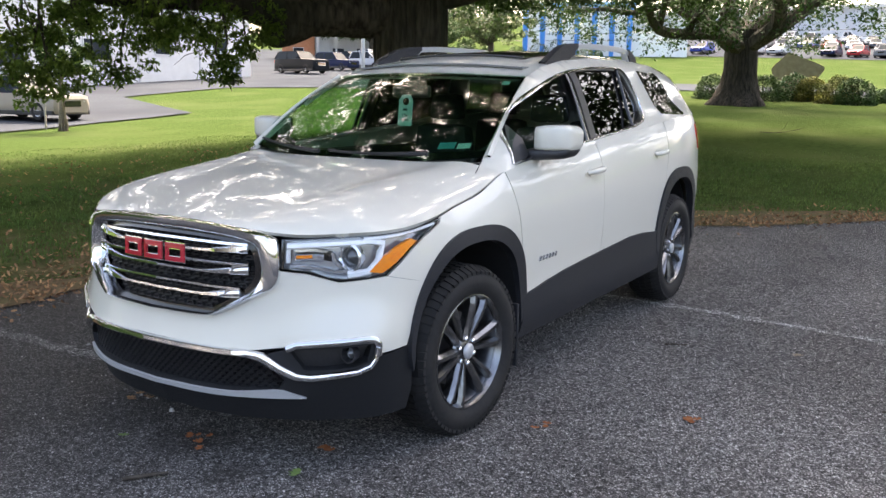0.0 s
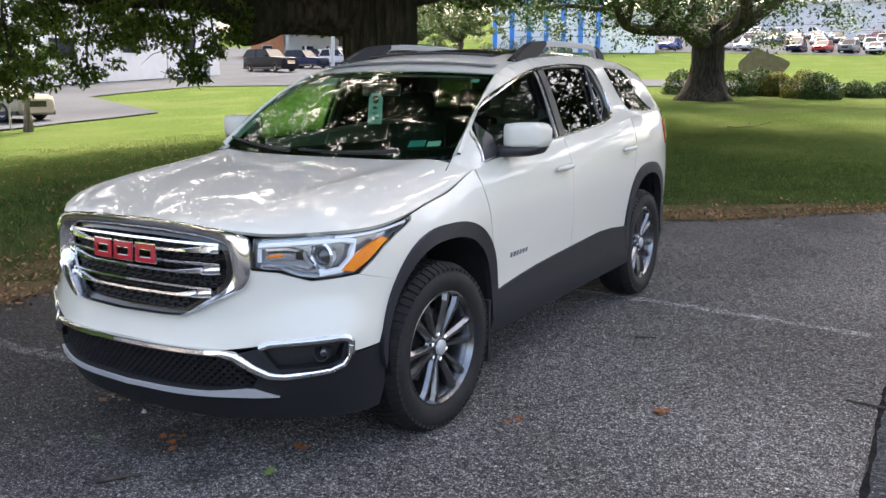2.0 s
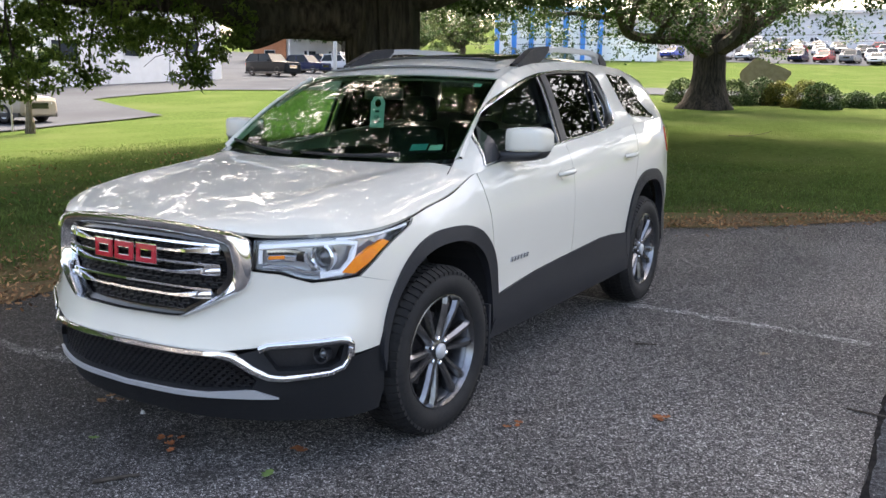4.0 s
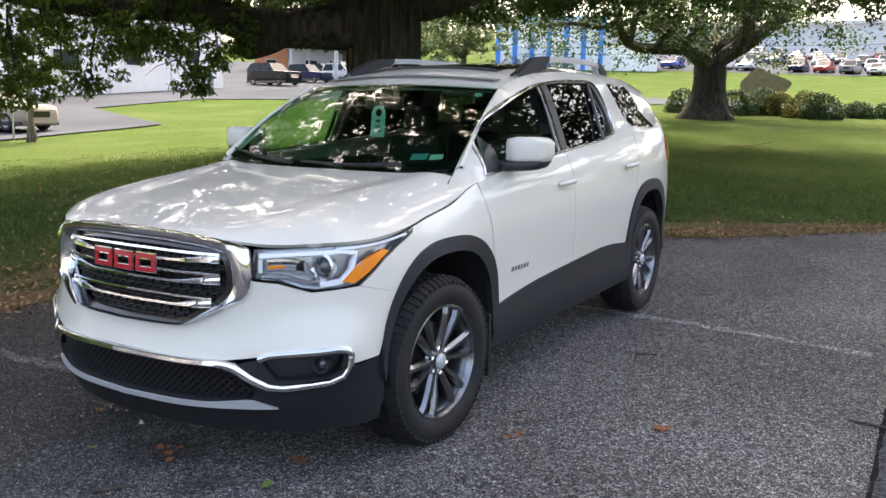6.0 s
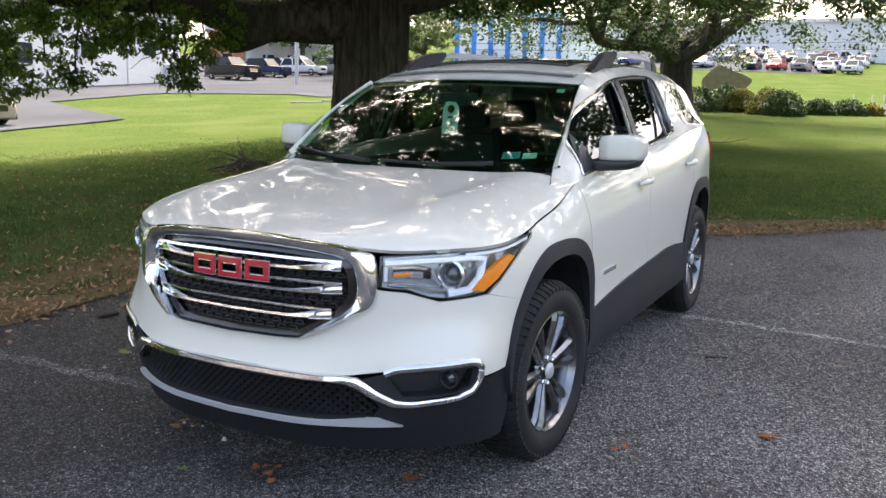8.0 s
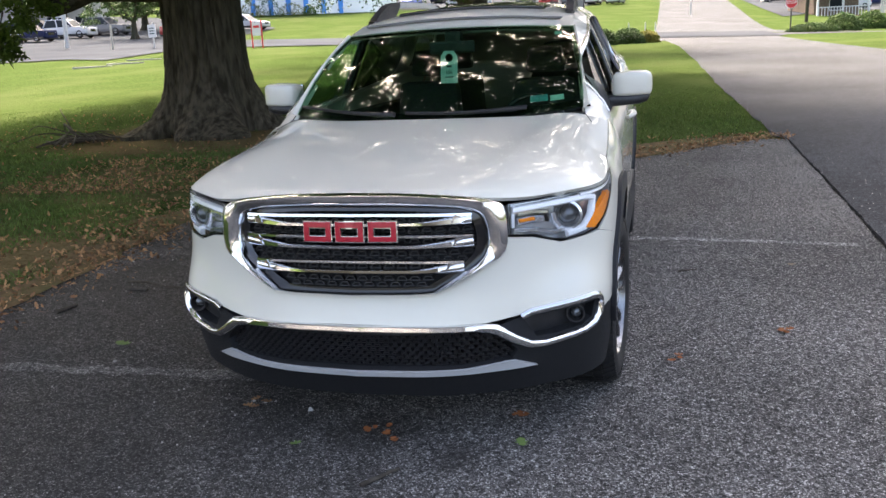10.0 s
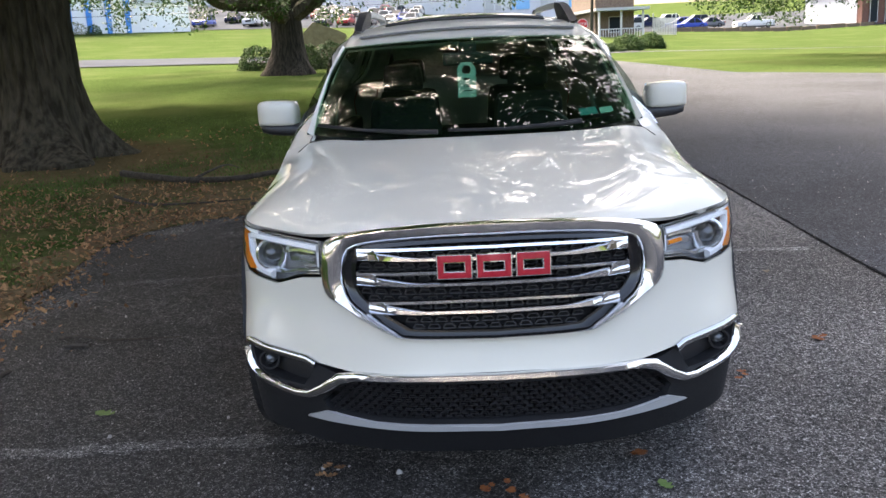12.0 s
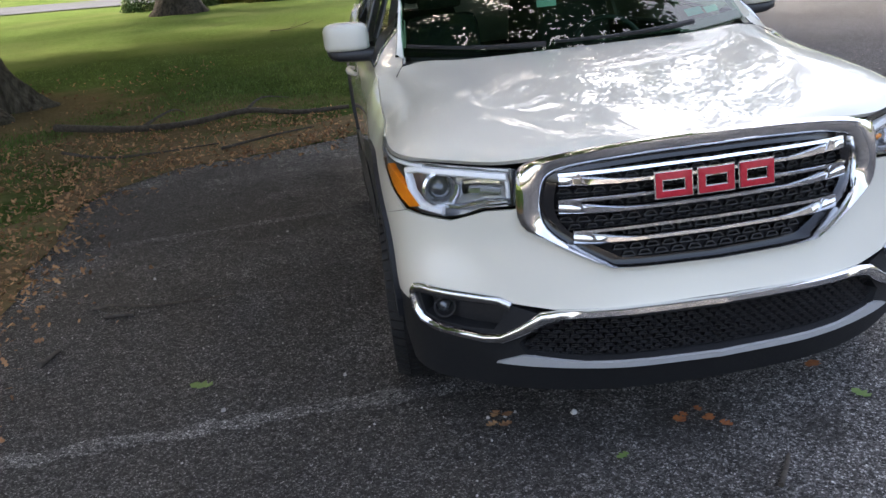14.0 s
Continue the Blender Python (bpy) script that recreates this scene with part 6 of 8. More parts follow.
def build_wells(car):
    for sg in (1, -1):
        for y, z, wide in ((0.965, 0.46, 0.905), (3.83, 0.50, 0.835)):
            verts, faces = [], []
            n = 20
            for i in range(n + 1):
                t = math.pi * (-0.08 + 1.16 * i / n)
                for x in (wide, 0.55):
                    verts.append((sg * x, y + 0.425 * math.cos(t), z + 0.425 * math.sin(t)))
            for i in range(n):
                faces.append((2 * i, 2 * i + 1, 2 * i + 3, 2 * i + 2))
            o = len(verts)
            verts.append((sg * 0.55, y, z))
            for i in range(n):
                faces.append((2 * i + 1, o, 2 * i + 3))
            # well drawn near-black, its shade set by the colour
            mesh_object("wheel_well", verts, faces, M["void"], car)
        bm = bmesh.new()
        a, b = sorted((sg * 0.72, sg * 0.93))
        box(bm, (a, 1.355, 0.19), (b, 1.375, 0.50), 0.006)
        part("mud_flap", bm, M["cladding"], car, "black rubber mud flap")
        bm = bmesh.new()
        a, b = sorted((sg * 0.68, sg * 0.858))
        box(bm, (a, 4.25, 0.28), (b, 4.27, 0.56), 0.006)
        part("mud_flap", bm, M["cladding"], car, "black rubber mud flap")


build_wells(car)

# ---- trees ----
LEAF_LOBED = np.array([(0, 0, 0), (0.22, 0.16, 0.05), (0.10, 0.30, 0.02), (0.30, 0.48, 0.06), (0.14, 0.60, 0.02), (0.20, 0.80, 0.03), (0, 1.0, -0.04),
                       (-0.20, 0.80, 0.03), (-0.14, 0.60, 0.02), (-0.30, 0.48, 0.06), (-0.10, 0.30, 0.02), (-0.22, 0.16, 0.05)])
LEAF_LOBED_F = [(0, 1, 2, 10, 11), (2, 3, 4, 8, 9, 10), (4, 5, 6, 7, 8)]
LEAF_PLAIN = np.array([(0, 0, 0), (0.27, 0.45, 0.06), (0, 1.0, -0.03), (-0.27, 0.45, 0.06)])
LEAF_PLAIN_F = [(0, 1, 2, 3)]


def leaf_mesh(name, centres, size, mat, rng, lobed=False, droop=0.0, parent=None, label=""):
    """Leaves of a given size at the centres, each turned its own way, in one mesh."""
    shape, fs = (LEAF_LOBED, LEAF_LOBED_F) if lobed else (LEAF_PLAIN, LEAF_PLAIN_F)
    n, m = len(centres), len(shape)
    a = rng.uniform(0, 2 * np.pi, n)
    tilt = rng.normal(-0.25 - droop, 0.55, n)
    roll = rng.normal(0, 0.6, n)
    sc = size * rng.uniform(0.65, 1.25, n)
    d = np.stack([np.cos(a) * np.cos(tilt), np.sin(a) * np.cos(tilt), np.sin(tilt)], 1)
    s = np.stack([-np.sin(a), np.cos(a), 0 * a], 1)
    u = np.cross(d, s)
    s2 = s * np.cos(roll)[:, None] + u * np.sin(roll)[:, None]
    u2 = np.cross(s2, d)
    V = centres[:, None, :] + sc[:, None, None] * (shape[None, :, 0:1] * s2[:, None] + shape[None, :, 1:2] * d[:, None] + shape[None, :, 2:3] * u2[:, None])
    V = V.reshape(-1, 3)
    me = bpy.data.meshes.new(name)
    loops = np.concatenate([(np.array(f)[None, :] + (np.arange(n) * m)[:, None]).ravel() for f in fs]) if len(fs) == 1 else \
        np.concatenate([np.concatenate([np.array(f) + i * m for f in fs]) for i in range(n)])
    sizes = np.tile([len(f) for f in fs], n)
    me.vertices.add(len(V))
    me.vertices.foreach_set("co", V.ravel())
    me.loops.add(len(loops))
    me.loops.foreach_set("vertex_index", loops.astype(np.int32))
    me.polygons.add(len(sizes))
    me.polygons.foreach_set("loop_start", np.r_[0, np.cumsum(sizes)[:-1]].astype(np.int32))
    me.polygons.foreach_set("loop_total", sizes.astype(np.int32))
    me.materials.append(mat)
    me.update(calc_edges=True)
    ob = new(name, me)
    if parent is not None:
        ob.parent = parent
    if label:
        ob["label"] = label
    return ob


def clump_points(rng, centres, radius, per, flat=0.75):
    """Points in balls round the centres, denser near each ball's skin."""
    out = []
    for c, r in zip(centres, radius):
        v = rng.normal(size=(per, 3))
        v /= np.linalg.norm(v, axis=1)[:, None]
        v *= (rng.uniform(0.15, 1, per) ** 0.6)[:, None] * r
        v[:, 2] *= flat
        out.append(c + v)
    return np.concatenate(out)


def trunk_mesh(base, top, r_base, r_mid, r_top, flare, seed, n=128, rings=46):
    """A ridged trunk with buttress roots."""
    rng = np.random.default_rng(seed)
    verts, faces = [], []
    ph = rng.uniform(0, 6.28, 4)
    for j in range(rings + 1):
        t = j / rings
        z = base[2] - 0.25 + (top[2] - base[2] + 0.25) * t ** 1.35
        cx, cy = base[0] + (top[0] - base[0]) * t, base[1] + (top[1] - base[1]) * t
        h = max(0.0, z - base[2])
        r = r_mid + (r_top - r_mid) * t + (r_base - r_mid) * math.exp(-h / 0.50)
        for k in range(n):
            a = 2 * math.pi * k / n
            w = math.exp(-h / 0.5)
            lobes = 0.5 * math.sin(5 * a + ph[0]) + 0.35 * math.sin(8 * a + ph[1] + 0.4 * z) + 0.3 * math.sin(3 * a + ph[2])
            ridge = 1 - abs(noise.noise((math.cos(a) * 6.5, math.sin(a) * 6.5, z * 0.55))) * 2
            furrow = (0.05 * ridge * ridge + 0.035 * noise.noise((math.cos(a) * 14, math.sin(a) * 14, z * 1.3)) + 0.03 * noise.noise((math.cos(a) * 3, math.sin(a) * 3, z * 0.9))) * min(1.0, r / 0.6)
            rr = r * (1 + flare * w * lobes * 0.30) + furrow + 0.17 * w * noise.noise((math.cos(a) * 4, math.sin(a) * 4, z * 2.6)) + 0.05 * w * noise.noise((math.cos(a) * 11, math.sin(a) * 11, z * 6))
            verts.append((cx + rr * math.cos(a), cy + rr * math.sin(a), z))
    for j in range(rings):
        for k in range(n):
            faces.append((j * n + k, j * n + (k + 1) % n, (j + 1) * n + (k + 1) % n, (j + 1) * n + k))
    return verts, faces


def limb(name, pts, r0, r1, parent, n=14, power=0.8):
    line = smooth_line(pts, 6)
    m = len(line)
    rad = [(r0 + (r1 - r0) * (i / (m - 1)) ** power) * (1 + 0.08 * noise.noise((p[0] * 1.7, p[1] * 1.7, p[2] * 1.7))) for i, p in enumerate(line)]
    return tube(name, line, rad, M["bark"], parent, n)


def grow(name, start, direction, length, r, parent, rng, depth, tips, up=0.15):
    """A crooked limb with forks; collects the places of its twigs."""
    d = Vector(direction).normalized()
    p = Vector(start)
    pts = [tuple(p)]
    k = 5
    for i in range(k):
        d = (d + Vector(rng.normal(0, 0.22, 3)) + Vector((0, 0, up * 0.3))).normalized()
        p = p + d * (length / k)
        pts.append(tuple(p))
        if depth < 2 or i > 1:
            tips.append(np.array(p))
    tube(name, smooth_line(pts, 3), list(np.linspace(r, r * 0.42, (k) * 3 + 1)), M["bark"], parent, 9 if depth == 0 else 6)
    if depth > 0:
        for i in (2, 3, 4, 5):
            side = Vector(rng.normal(0, 1, 3))
            side = (side - d * side.dot(d)).normalized()
            nd = (d * 0.55 + side * 0.8 + Vector((0, 0, up)))
            grow("branch", pts[i], nd, length * rng.uniform(0.45, 0.62), r * 0.42, parent, rng, depth - 1, tips, up)


def big_oak():
    rng = np.random.default_rng(7)
    tree = empty("oak_tree", "massive oak with flared furrowed trunk and low spreading limbs", "tree")
    bz = ground_z(-6.7, 11.5)
    v, f = trunk_mesh((-6.68, 11.5, bz), (-6.75, 11.45, 3.9), 1.34, 0.56, 0.68, 1.25, 3)
    mesh_object("trunk", v, f, M["bark"], tree, True, "dark furrowed trunk with root flare")
    # the low limb and its elbow, the limbs above it and on the other side
    limb("limb", [(-6.8, 11.35, 2.95), (-7.35, 10.75, 2.86), (-7.95, 10.0, 2.80), (-8.35, 9.35, 2.86), (-8.62, 8.75, 3.02), (-8.9, 8.0, 2.98), (-9.1, 7.1, 2.90), (-9.3, 6.0, 2.92), (-9.4, 4.6, 3.1)], 0.50, 0.07, tree, 18, 0.75)
    limb("limb", [(-8.0, 9.95, 2.72), (-8.22, 9.62, 2.52), (-8.33, 9.46, 2.40), (-8.40, 9.36, 2.36)], 0.30, 0.04, tree, 14, 2.2)
    limb("limb", [(-6.8, 11.3, 3.4), (-7.5, 10.4, 3.75), (-8.6, 9.0, 4.1), (-9.8, 7.0, 4.3), (-10.8, 4.8, 4.8)], 0.46, 0.10, tree, 16)
    limb("limb", [(-6.5, 11.5, 3.25), (-5.8, 11.85, 3.35), (-5.0, 12.1, 3.62), (-3.6, 12.4, 4.3), (-1.8, 12.6, 5.3)], 0.36, 0.10, tree, 16)
    # unseen limb, added to carry the reflection leaves towards the road
    limb("limb", [(-3.6, 12.4, 4.3), (-1.0, 12.2, 4.6), (1.6, 11.6, 4.9), (4.2, 10.8, 4.8)], 0.16, 0.05, tree, 10)
    limb("limb", [(-6.6, 11.3, 3.6), (-5.6, 9.6, 4.6), (-3.8, 6.6, 5.6), (-1.8, 3.0, 6.6), (-0.2, -0.8, 7.2)], 0.42, 0.08, tree, 14)
    limb("limb", [(-6.7, 11.5, 3.6), (-6.4, 11.9, 5.4), (-6.1, 12.2, 8.0), (-5.8, 12.0, 11.0)], 0.6, 0.14, tree, 14)
    limb("limb", [(-6.9, 11.7, 3.5), (-8.4, 13.6, 4.8), (-10.4, 16.0, 6.2), (-12.2, 18.4, 7.4)], 0.4, 0.09, tree, 12)
    limb("limb", [(-6.5, 11.7, 3.6), (-5.2, 14.2, 5.2), (-4.0, 17.5, 6.6), (-3.2, 20.5, 7.6)], 0.4, 0.09, tree, 12)
    # boughs that cross the sky over the car
    tips = []
    for s, d, ln in (((-3.8, 6.6, 5.6), (0.9, -0.5, 0.25), 7), ((-1.8, 3.0, 6.6), (0.8, -0.8, 0.15), 6), ((-2.8, 4.8, 6.1), (-0.5, -1, 0.2), 7), ((-1.8, 12.6, 5.3), (1, -0.5, 0.3), 7),
                     ((-8.6, 9.0, 4.1), (0.3, -1, 0.25), 7), ((-6.1, 12.2, 8.0), (0.6, -0.9, 0.4), 8)):
        grow("bough", s, d, ln, 0.13, tree, rng, 1, tips)
    # drooping sprays at the outer ends of the low limb
    anchors = [(-8.29, 6.61, 2.47, 0.5), (-7.97, 7.42, 2.43, 0.45), (-8.71, 5.75, 2.5, 0.5), (-7.9, 8.3, 2.75, 0.45), (-9.16, 5.41, 2.3, 0.4), (-7.75, 8.7, 2.5, 0.3), (-9.05, 5.3, 2.05, 0.62), (-8.8, 6.1, 1.98, 0.55), (-8.65, 7.0, 2.28, 0.5), (-7.98, 7.9, 1.95, 0.34), (-7.95, 7.9, 1.70, 0.22), (-7.8, 8.3, 2.2, 0.3), (-8.97, 5.35, 1.48, 0.36), (-9.15, 5.2, 1.75, 0.42), (-8.55, 8.1, 2.45, 0.42), (-9.0, 4.7, 2.35, 0.62), (-9.1, 4.1, 2.1, 0.6),
               (-8.9, 6.0, 2.7, 0.66), (-8.8, 6.9, 2.85, 0.55), (-8.7, 7.7, 2.95, 0.5), (-8.3, 8.9, 3.15, 0.45), (-9.2, 3.4, 2.6, 0.7), (-9.3, 2.6, 2.4, 0.7), (-8.7, 5.6, 1.72, 0.36),
               (-8.48, 6.35, 1.78, 0.26), (-8.95, 4.9, 1.66, 0.34), (-8.75, 8.4, 3.3, 0.5), (-7.6, 9.7, 3.5, 0.5), (-8.8, 6.6, 3.35, 0.6), (-9.4, 1.6, 2.7, 0.8), (-8.0, 9.2, 3.5, 0.4),
               (-9.5, 6.6, 2.6, 0.6), (-9.0, 7.6, 2.5, 0.4)]
    for _ in range(18):
        yy = rng.uniform(1.0, 8.2)
        anchors.append((-8.95 + rng.uniform(-0.5, 0.45), yy, rng.uniform(2.15, 2.75), 0.42))
    sub = np.array([[a[0], a[1], a[2]] + rng.normal(0, a[3] * 0.60, 3) * (1, 1, 0.62) for a in anchors for _ in range(12)])
    for a in anchors:
        q = np.array(a[:3])
        top = q + np.array([-0.15, rng.uniform(-0.3, 0.3), 0.75])
        tube("twig", [top, (top + q) / 2 + rng.normal(0, 0.08, 3), q, q + rng.normal(0, 0.12, 3) - (0, 0, 0.12)], [0.022, 0.016, 0.010, 0.005], M["bark"], tree, 5)
    pts = clump_points(rng, sub, np.full(len(sub), 0.17), 32, 0.6)
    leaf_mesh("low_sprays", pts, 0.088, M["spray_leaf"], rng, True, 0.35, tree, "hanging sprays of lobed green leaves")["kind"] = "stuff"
    # a bare twig among the sprays
    tube("dead_twig", [(-8.45, 8.05, 2.35), (-8.3, 7.8, 2.12), (-8.38, 7.5, 2.02), (-8.42, 7.3, 1.86)], [0.014, 0.010, 0.006, 0.003], M["twig"], tree, 5)
    # the crown: dense round the trunk and over the lawn, thinner with gaps over the car and towards the road
    C = []
    while len(C) < 4900:
        x, y, z = rng.uniform(-14.5, 14.5), rng.uniform(-16, 16), rng.uniform(0, 1)
        r = math.hypot(x / 14.5, y / 16)
        if r > 1:
            continue
        wx, wy = x - 6.3, y + 10.8
        lo, hi = 4.3 + 1.2 * (1 - r) - 0.3 * r, 5.2 + 8.5 * math.sqrt(1 - r * r)
        if wx < -3.5 and 3.0 < wy < 17:
            lo = 3.5
        zz = lo + (hi - lo) * z ** 1.25
        if wx < -15 or wy > 25.0 or wx > 4.0 - 4.5 * rng.uniform() ** 1.2 or wy < (2.0 * rng.uniform() - 1.5 if wx > -2.5 else -3.0):
            continue
        if (wx > 1.5 and zz < 6.0) or (wx > -2.0 and wy < 6.0 and rng.uniform() < 0.22) or (-7.5 < wx <= -2.0 and 0.5 < wy < 8.0 and rng.uniform() < 0.36):
            continue
        C.append((wx, wy, zz))
    # added out of view: leaves over the car and the bough towards the road for reflections, high sunny-side ones to
    # block the sun
    for n_, (x0, x1), (y0, y1), (z0, z1) in ((130, (-4.5, 3.4), (-1.0, 6.8), (4.9, 7.6)), (130, (-5.0, -0.8), (5.5, 12.0), (9.0, 12.0)), (150, (1.6, 5.6), (8.0, 15.0), (3.3, 6.8))):
        C += [(rng.uniform(x0, x1), rng.uniform(y0, y1), rng.uniform(z0, z1)) for _ in range(n_)]
    C = np.array(C)
    pts = clump_points(rng, C, rng.uniform(0.28, 0.62, len(C)), 120)
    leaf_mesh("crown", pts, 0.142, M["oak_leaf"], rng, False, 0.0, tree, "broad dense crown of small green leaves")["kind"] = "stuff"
    return tree


def field_tree(name, base, trunk_r, fork, spread, height, low, seed, leaves, size, label, mat=None, n_clump=170, limbs=6, rise=(0.45, 1.2), bark="bark"):
    rng = np.random.default_rng(seed)
    tree = empty(name, label, "tree")
    bx, by = base
    bz = ground_z(bx, by)
    v, f = trunk_mesh((bx, by, bz), (bx + 0.1, by, bz + fork + 0.6), trunk_r * 1.75, trunk_r, trunk_r * 0.85, 0.8, seed, 32, 18)
    mesh_object("trunk", v, f, M[bark], tree, True, "dark bark trunk" if "young" not in bark else "pale slender trunk")
    tips = []
    for i in range(limbs):
        a = 2 * math.pi * (i + 0.3 * rng.uniform()) / limbs
        grow("limb", (bx + 0.3 * trunk_r * math.cos(a), by + 0.3 * trunk_r * math.sin(a), bz + fork - 0.2), (math.cos(a), math.sin(a), rng.uniform(*rise)), spread * 0.8, trunk_r * 0.5, tree, rng, 1, tips, 0.25)
    C = []
    while len(C) < n_clump:
        x, y = rng.uniform(-1, 1, 2)
        r = math.hypot(x, y)
        if r > 1:
            continue
        lo, hi = low + 0.9 * (1 - r) , low + 0.8 + (height - low - 0.8) * math.sqrt(1 - r * r)
        C.append((bx + x * spread, by + y * spread, bz + lo + (hi - lo) * rng.uniform() ** 0.85))
    C = np.array(C + [tuple(t) for t in tips if t[2] > bz + low])
    pts = clump_points(rng, C, rng.uniform(0.5, 1.15, len(C)) * spread / 9, leaves)
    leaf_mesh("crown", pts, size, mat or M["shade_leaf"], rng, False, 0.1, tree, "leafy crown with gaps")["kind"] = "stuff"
    return tree


def bush(name, at, rx, ry, h, mat, seed, label, n=900, size=0.09):
    rng = np.random.default_rng(seed)
    b = empty(name, label, "shrub")
    bz = ground_z(*at)
    v = rng.normal(size=(n, 3))
    v /= np.linalg.norm(v, axis=1)[:, None]
    v[:, 2] = np.abs(v[:, 2])
    r = rng.uniform(0.72, 1.0, n) ** 0.5
    v[:, 2] = np.where(rng.uniform(size=n) < 0.25, v[:, 2] * 0.3, v[:, 2])
    lump = np.array([1 + 0.16 * noise.noise((p[0] * 2.2 + seed, p[1] * 2.2, p[2] * 2.2)) for p in v])
    pts = v * (r * lump)[:, None] * np.array([rx, ry, h]) + np.array([at[0], at[1], bz])
    leaf_mesh("foliage", pts, size, mat, rng, False, 0.0, b)["kind"] = "stuff"
    for k in range(5):
        a = rng.uniform(0, 6.28)
        tube("stem", [(at[0], at[1], bz - 0.05), (at[0] + 0.3 * rx * math.cos(a), at[1] + 0.3 * ry * math.sin(a), bz + 0.4 * h), (at[0] + 0.6 * rx * math.cos(a), at[1] + 0.6 * ry * math.sin(a), bz + 0.75 * h)], [0.03, 0.02, 0.01], M["bark"], b, 5)
    return b


big_oak()
field_tree("shade_tree", (-7.15, 37.2), 0.72, 2.6, 11.0, 13.0, 2.7, 11, 110, 0.20, "large spreading shade tree with dark forked trunk", n_clump=230, limbs=8, bark="dark_bark")
field_tree("shade_tree", (20.6, 36.0), 0.5, 3.2, 9.5, 11.0, 2.1, 12, 230, 0.17, "shade tree on the lawn across the road", n_clump=230, rise=(0.8, 1.4))
field_tree("shade_tree", (31.0, 33.0), 0.6, 5.0, 11.0, 17.0, 4.4, 17, 170, 0.26, "tall shade tree across the road", n_clump=300, limbs=8, rise=(0.8, 1.4))
field_tree("street_tree", (-50, 79), 0.3, 1.5, 6.0, 8.0, 1.0, 13, 90, 0.26, "dense green tree behind the far car park", n_clump=90, limbs=5)
field_tree("street_tree", (-42, 76.5), 0.28, 2.6, 4.6, 10.5, 2.6, 18, 90, 0.24, "olive green tree beside the striped building", n_clump=110, limbs=6, mat=M["olive_leaf"])
field_tree("street_tree", (-43, 66), 0.22, 1.8, 4.5, 6.5, 1.4, 14, 80, 0.2, "pale green tree beside the street", n_clump=70, limbs=5, mat=M["bush_leaf"])
field_tree("street_tree", (-63, 84), 0.3, 2.2, 6.0, 8.5, 2.0, 15, 80, 0.26, "green tree among parked cars", n_clump=80, limbs=5)
field_tree("sapling", (-23.6, 15.4), 0.075, 1.9, 1.5, 4.2, 1.6, 16, 60, 0.12, "young staked tree at the yard's edge", n_clump=30, limbs=4, bark="young_bark")
for i_, (x_, y_, rx_, ry_, h_, m_) in enumerate(((-9.7, 42.9, 1.25, 1.1, 1.25, "bush_leaf"), (-7.2, 42.6, 1.2, 1.0, 1.3, "bush_leaf"), (-6.1, 44.0, 1.2, 1.1, 1.35, "bush_leaf"), (-5.2, 43.6, 1.0, 0.9, 1.15, "bush_gold"),
                                                 (-3.7, 42.0, 1.15, 1.0, 1.25, "bush_gold"), (-2.9, 41.4, 1.1, 1.0, 1.2, "bush_leaf"), (-1.7, 44.5, 1.0, 0.9, 0.8, "bush_leaf"), (-0.4, 45.5, 1.1, 0.9, 0.8, "bush_leaf"), (0.6, 46.5, 0.8, 0.7, 0.6, "bush_gold"))):
    bush("bush", (x_, y_), rx_ * 0.84, ry_ * 0.9, h_, M[m_], 30 + i_, "clipped green garden bush beside the lawn" if m_ == "bush_leaf" else "golden green garden bush beside the lawn", 4500, 0.12)
for i_, (x_, y_, rx_, h_) in enumerate(((13.6, 63.5, 1.25, 1.2), (16.4, 68.0, 1.15, 1.25))):
    bush("bush", (x_, y_), rx_, 1.2, h_, M["bush_leaf"], 60 + i_, "rounded dark green bush by the shop fence", 6000, 0.13)
bush("hedge", (11.2, 60.5), 1.7, 0.8, 0.6, M["bush_leaf"], 70, "low clipped hedge by the stop sign", 6000, 0.11)
for i_, (x_, y_, rx_, h_, m_) in enumerate(((-49, 95.5, 1.2, 1.4, "bush_leaf"), (-46.5, 96.5, 1.6, 1.7, "bush_gold"), (-44.5, 97.5, 1.7, 2.2, "bush_leaf"), (-42, 98.5, 1.8, 1.6, "bush_gold"), (-40, 99.3, 0.8, 1.2, "bush_leaf"))):
    bush("bush", (x_, y_), rx_, 1.2, h_, M[m_], 80 + i_, "shrub against the blue and white building", 700, 0.2)

# ---- buildings, vehicles and street things beyond the lawn ----
def frame_points(o, ax, ay):
    """Turns (along, out, up) of a facade into world places."""
    o, ax, ay = Vector(o), Vector(ax).normalized(), Vector(ay).normalized()
    return lambda a, b, c: o + ax * a + ay * b + Vector((0, 0, c))


def slab(name, to, a, b, c, mat, parent, label=""):
    """A box between ranges a (along), b (out), c (up) of a facade."""
    bm = bmesh.new()
    vs = [bm.verts.new(to(x, y, z)) for z in c for y in b for x in a]
    for f in ((0, 1, 3, 2), (4, 6, 7, 5), (0, 4, 5, 1), (1, 5, 7, 3), (3, 7, 6, 2), (2, 6, 4, 0)):
        bm.faces.new([vs[i] for i in f])
    return part(name, bm, mat, parent, label)


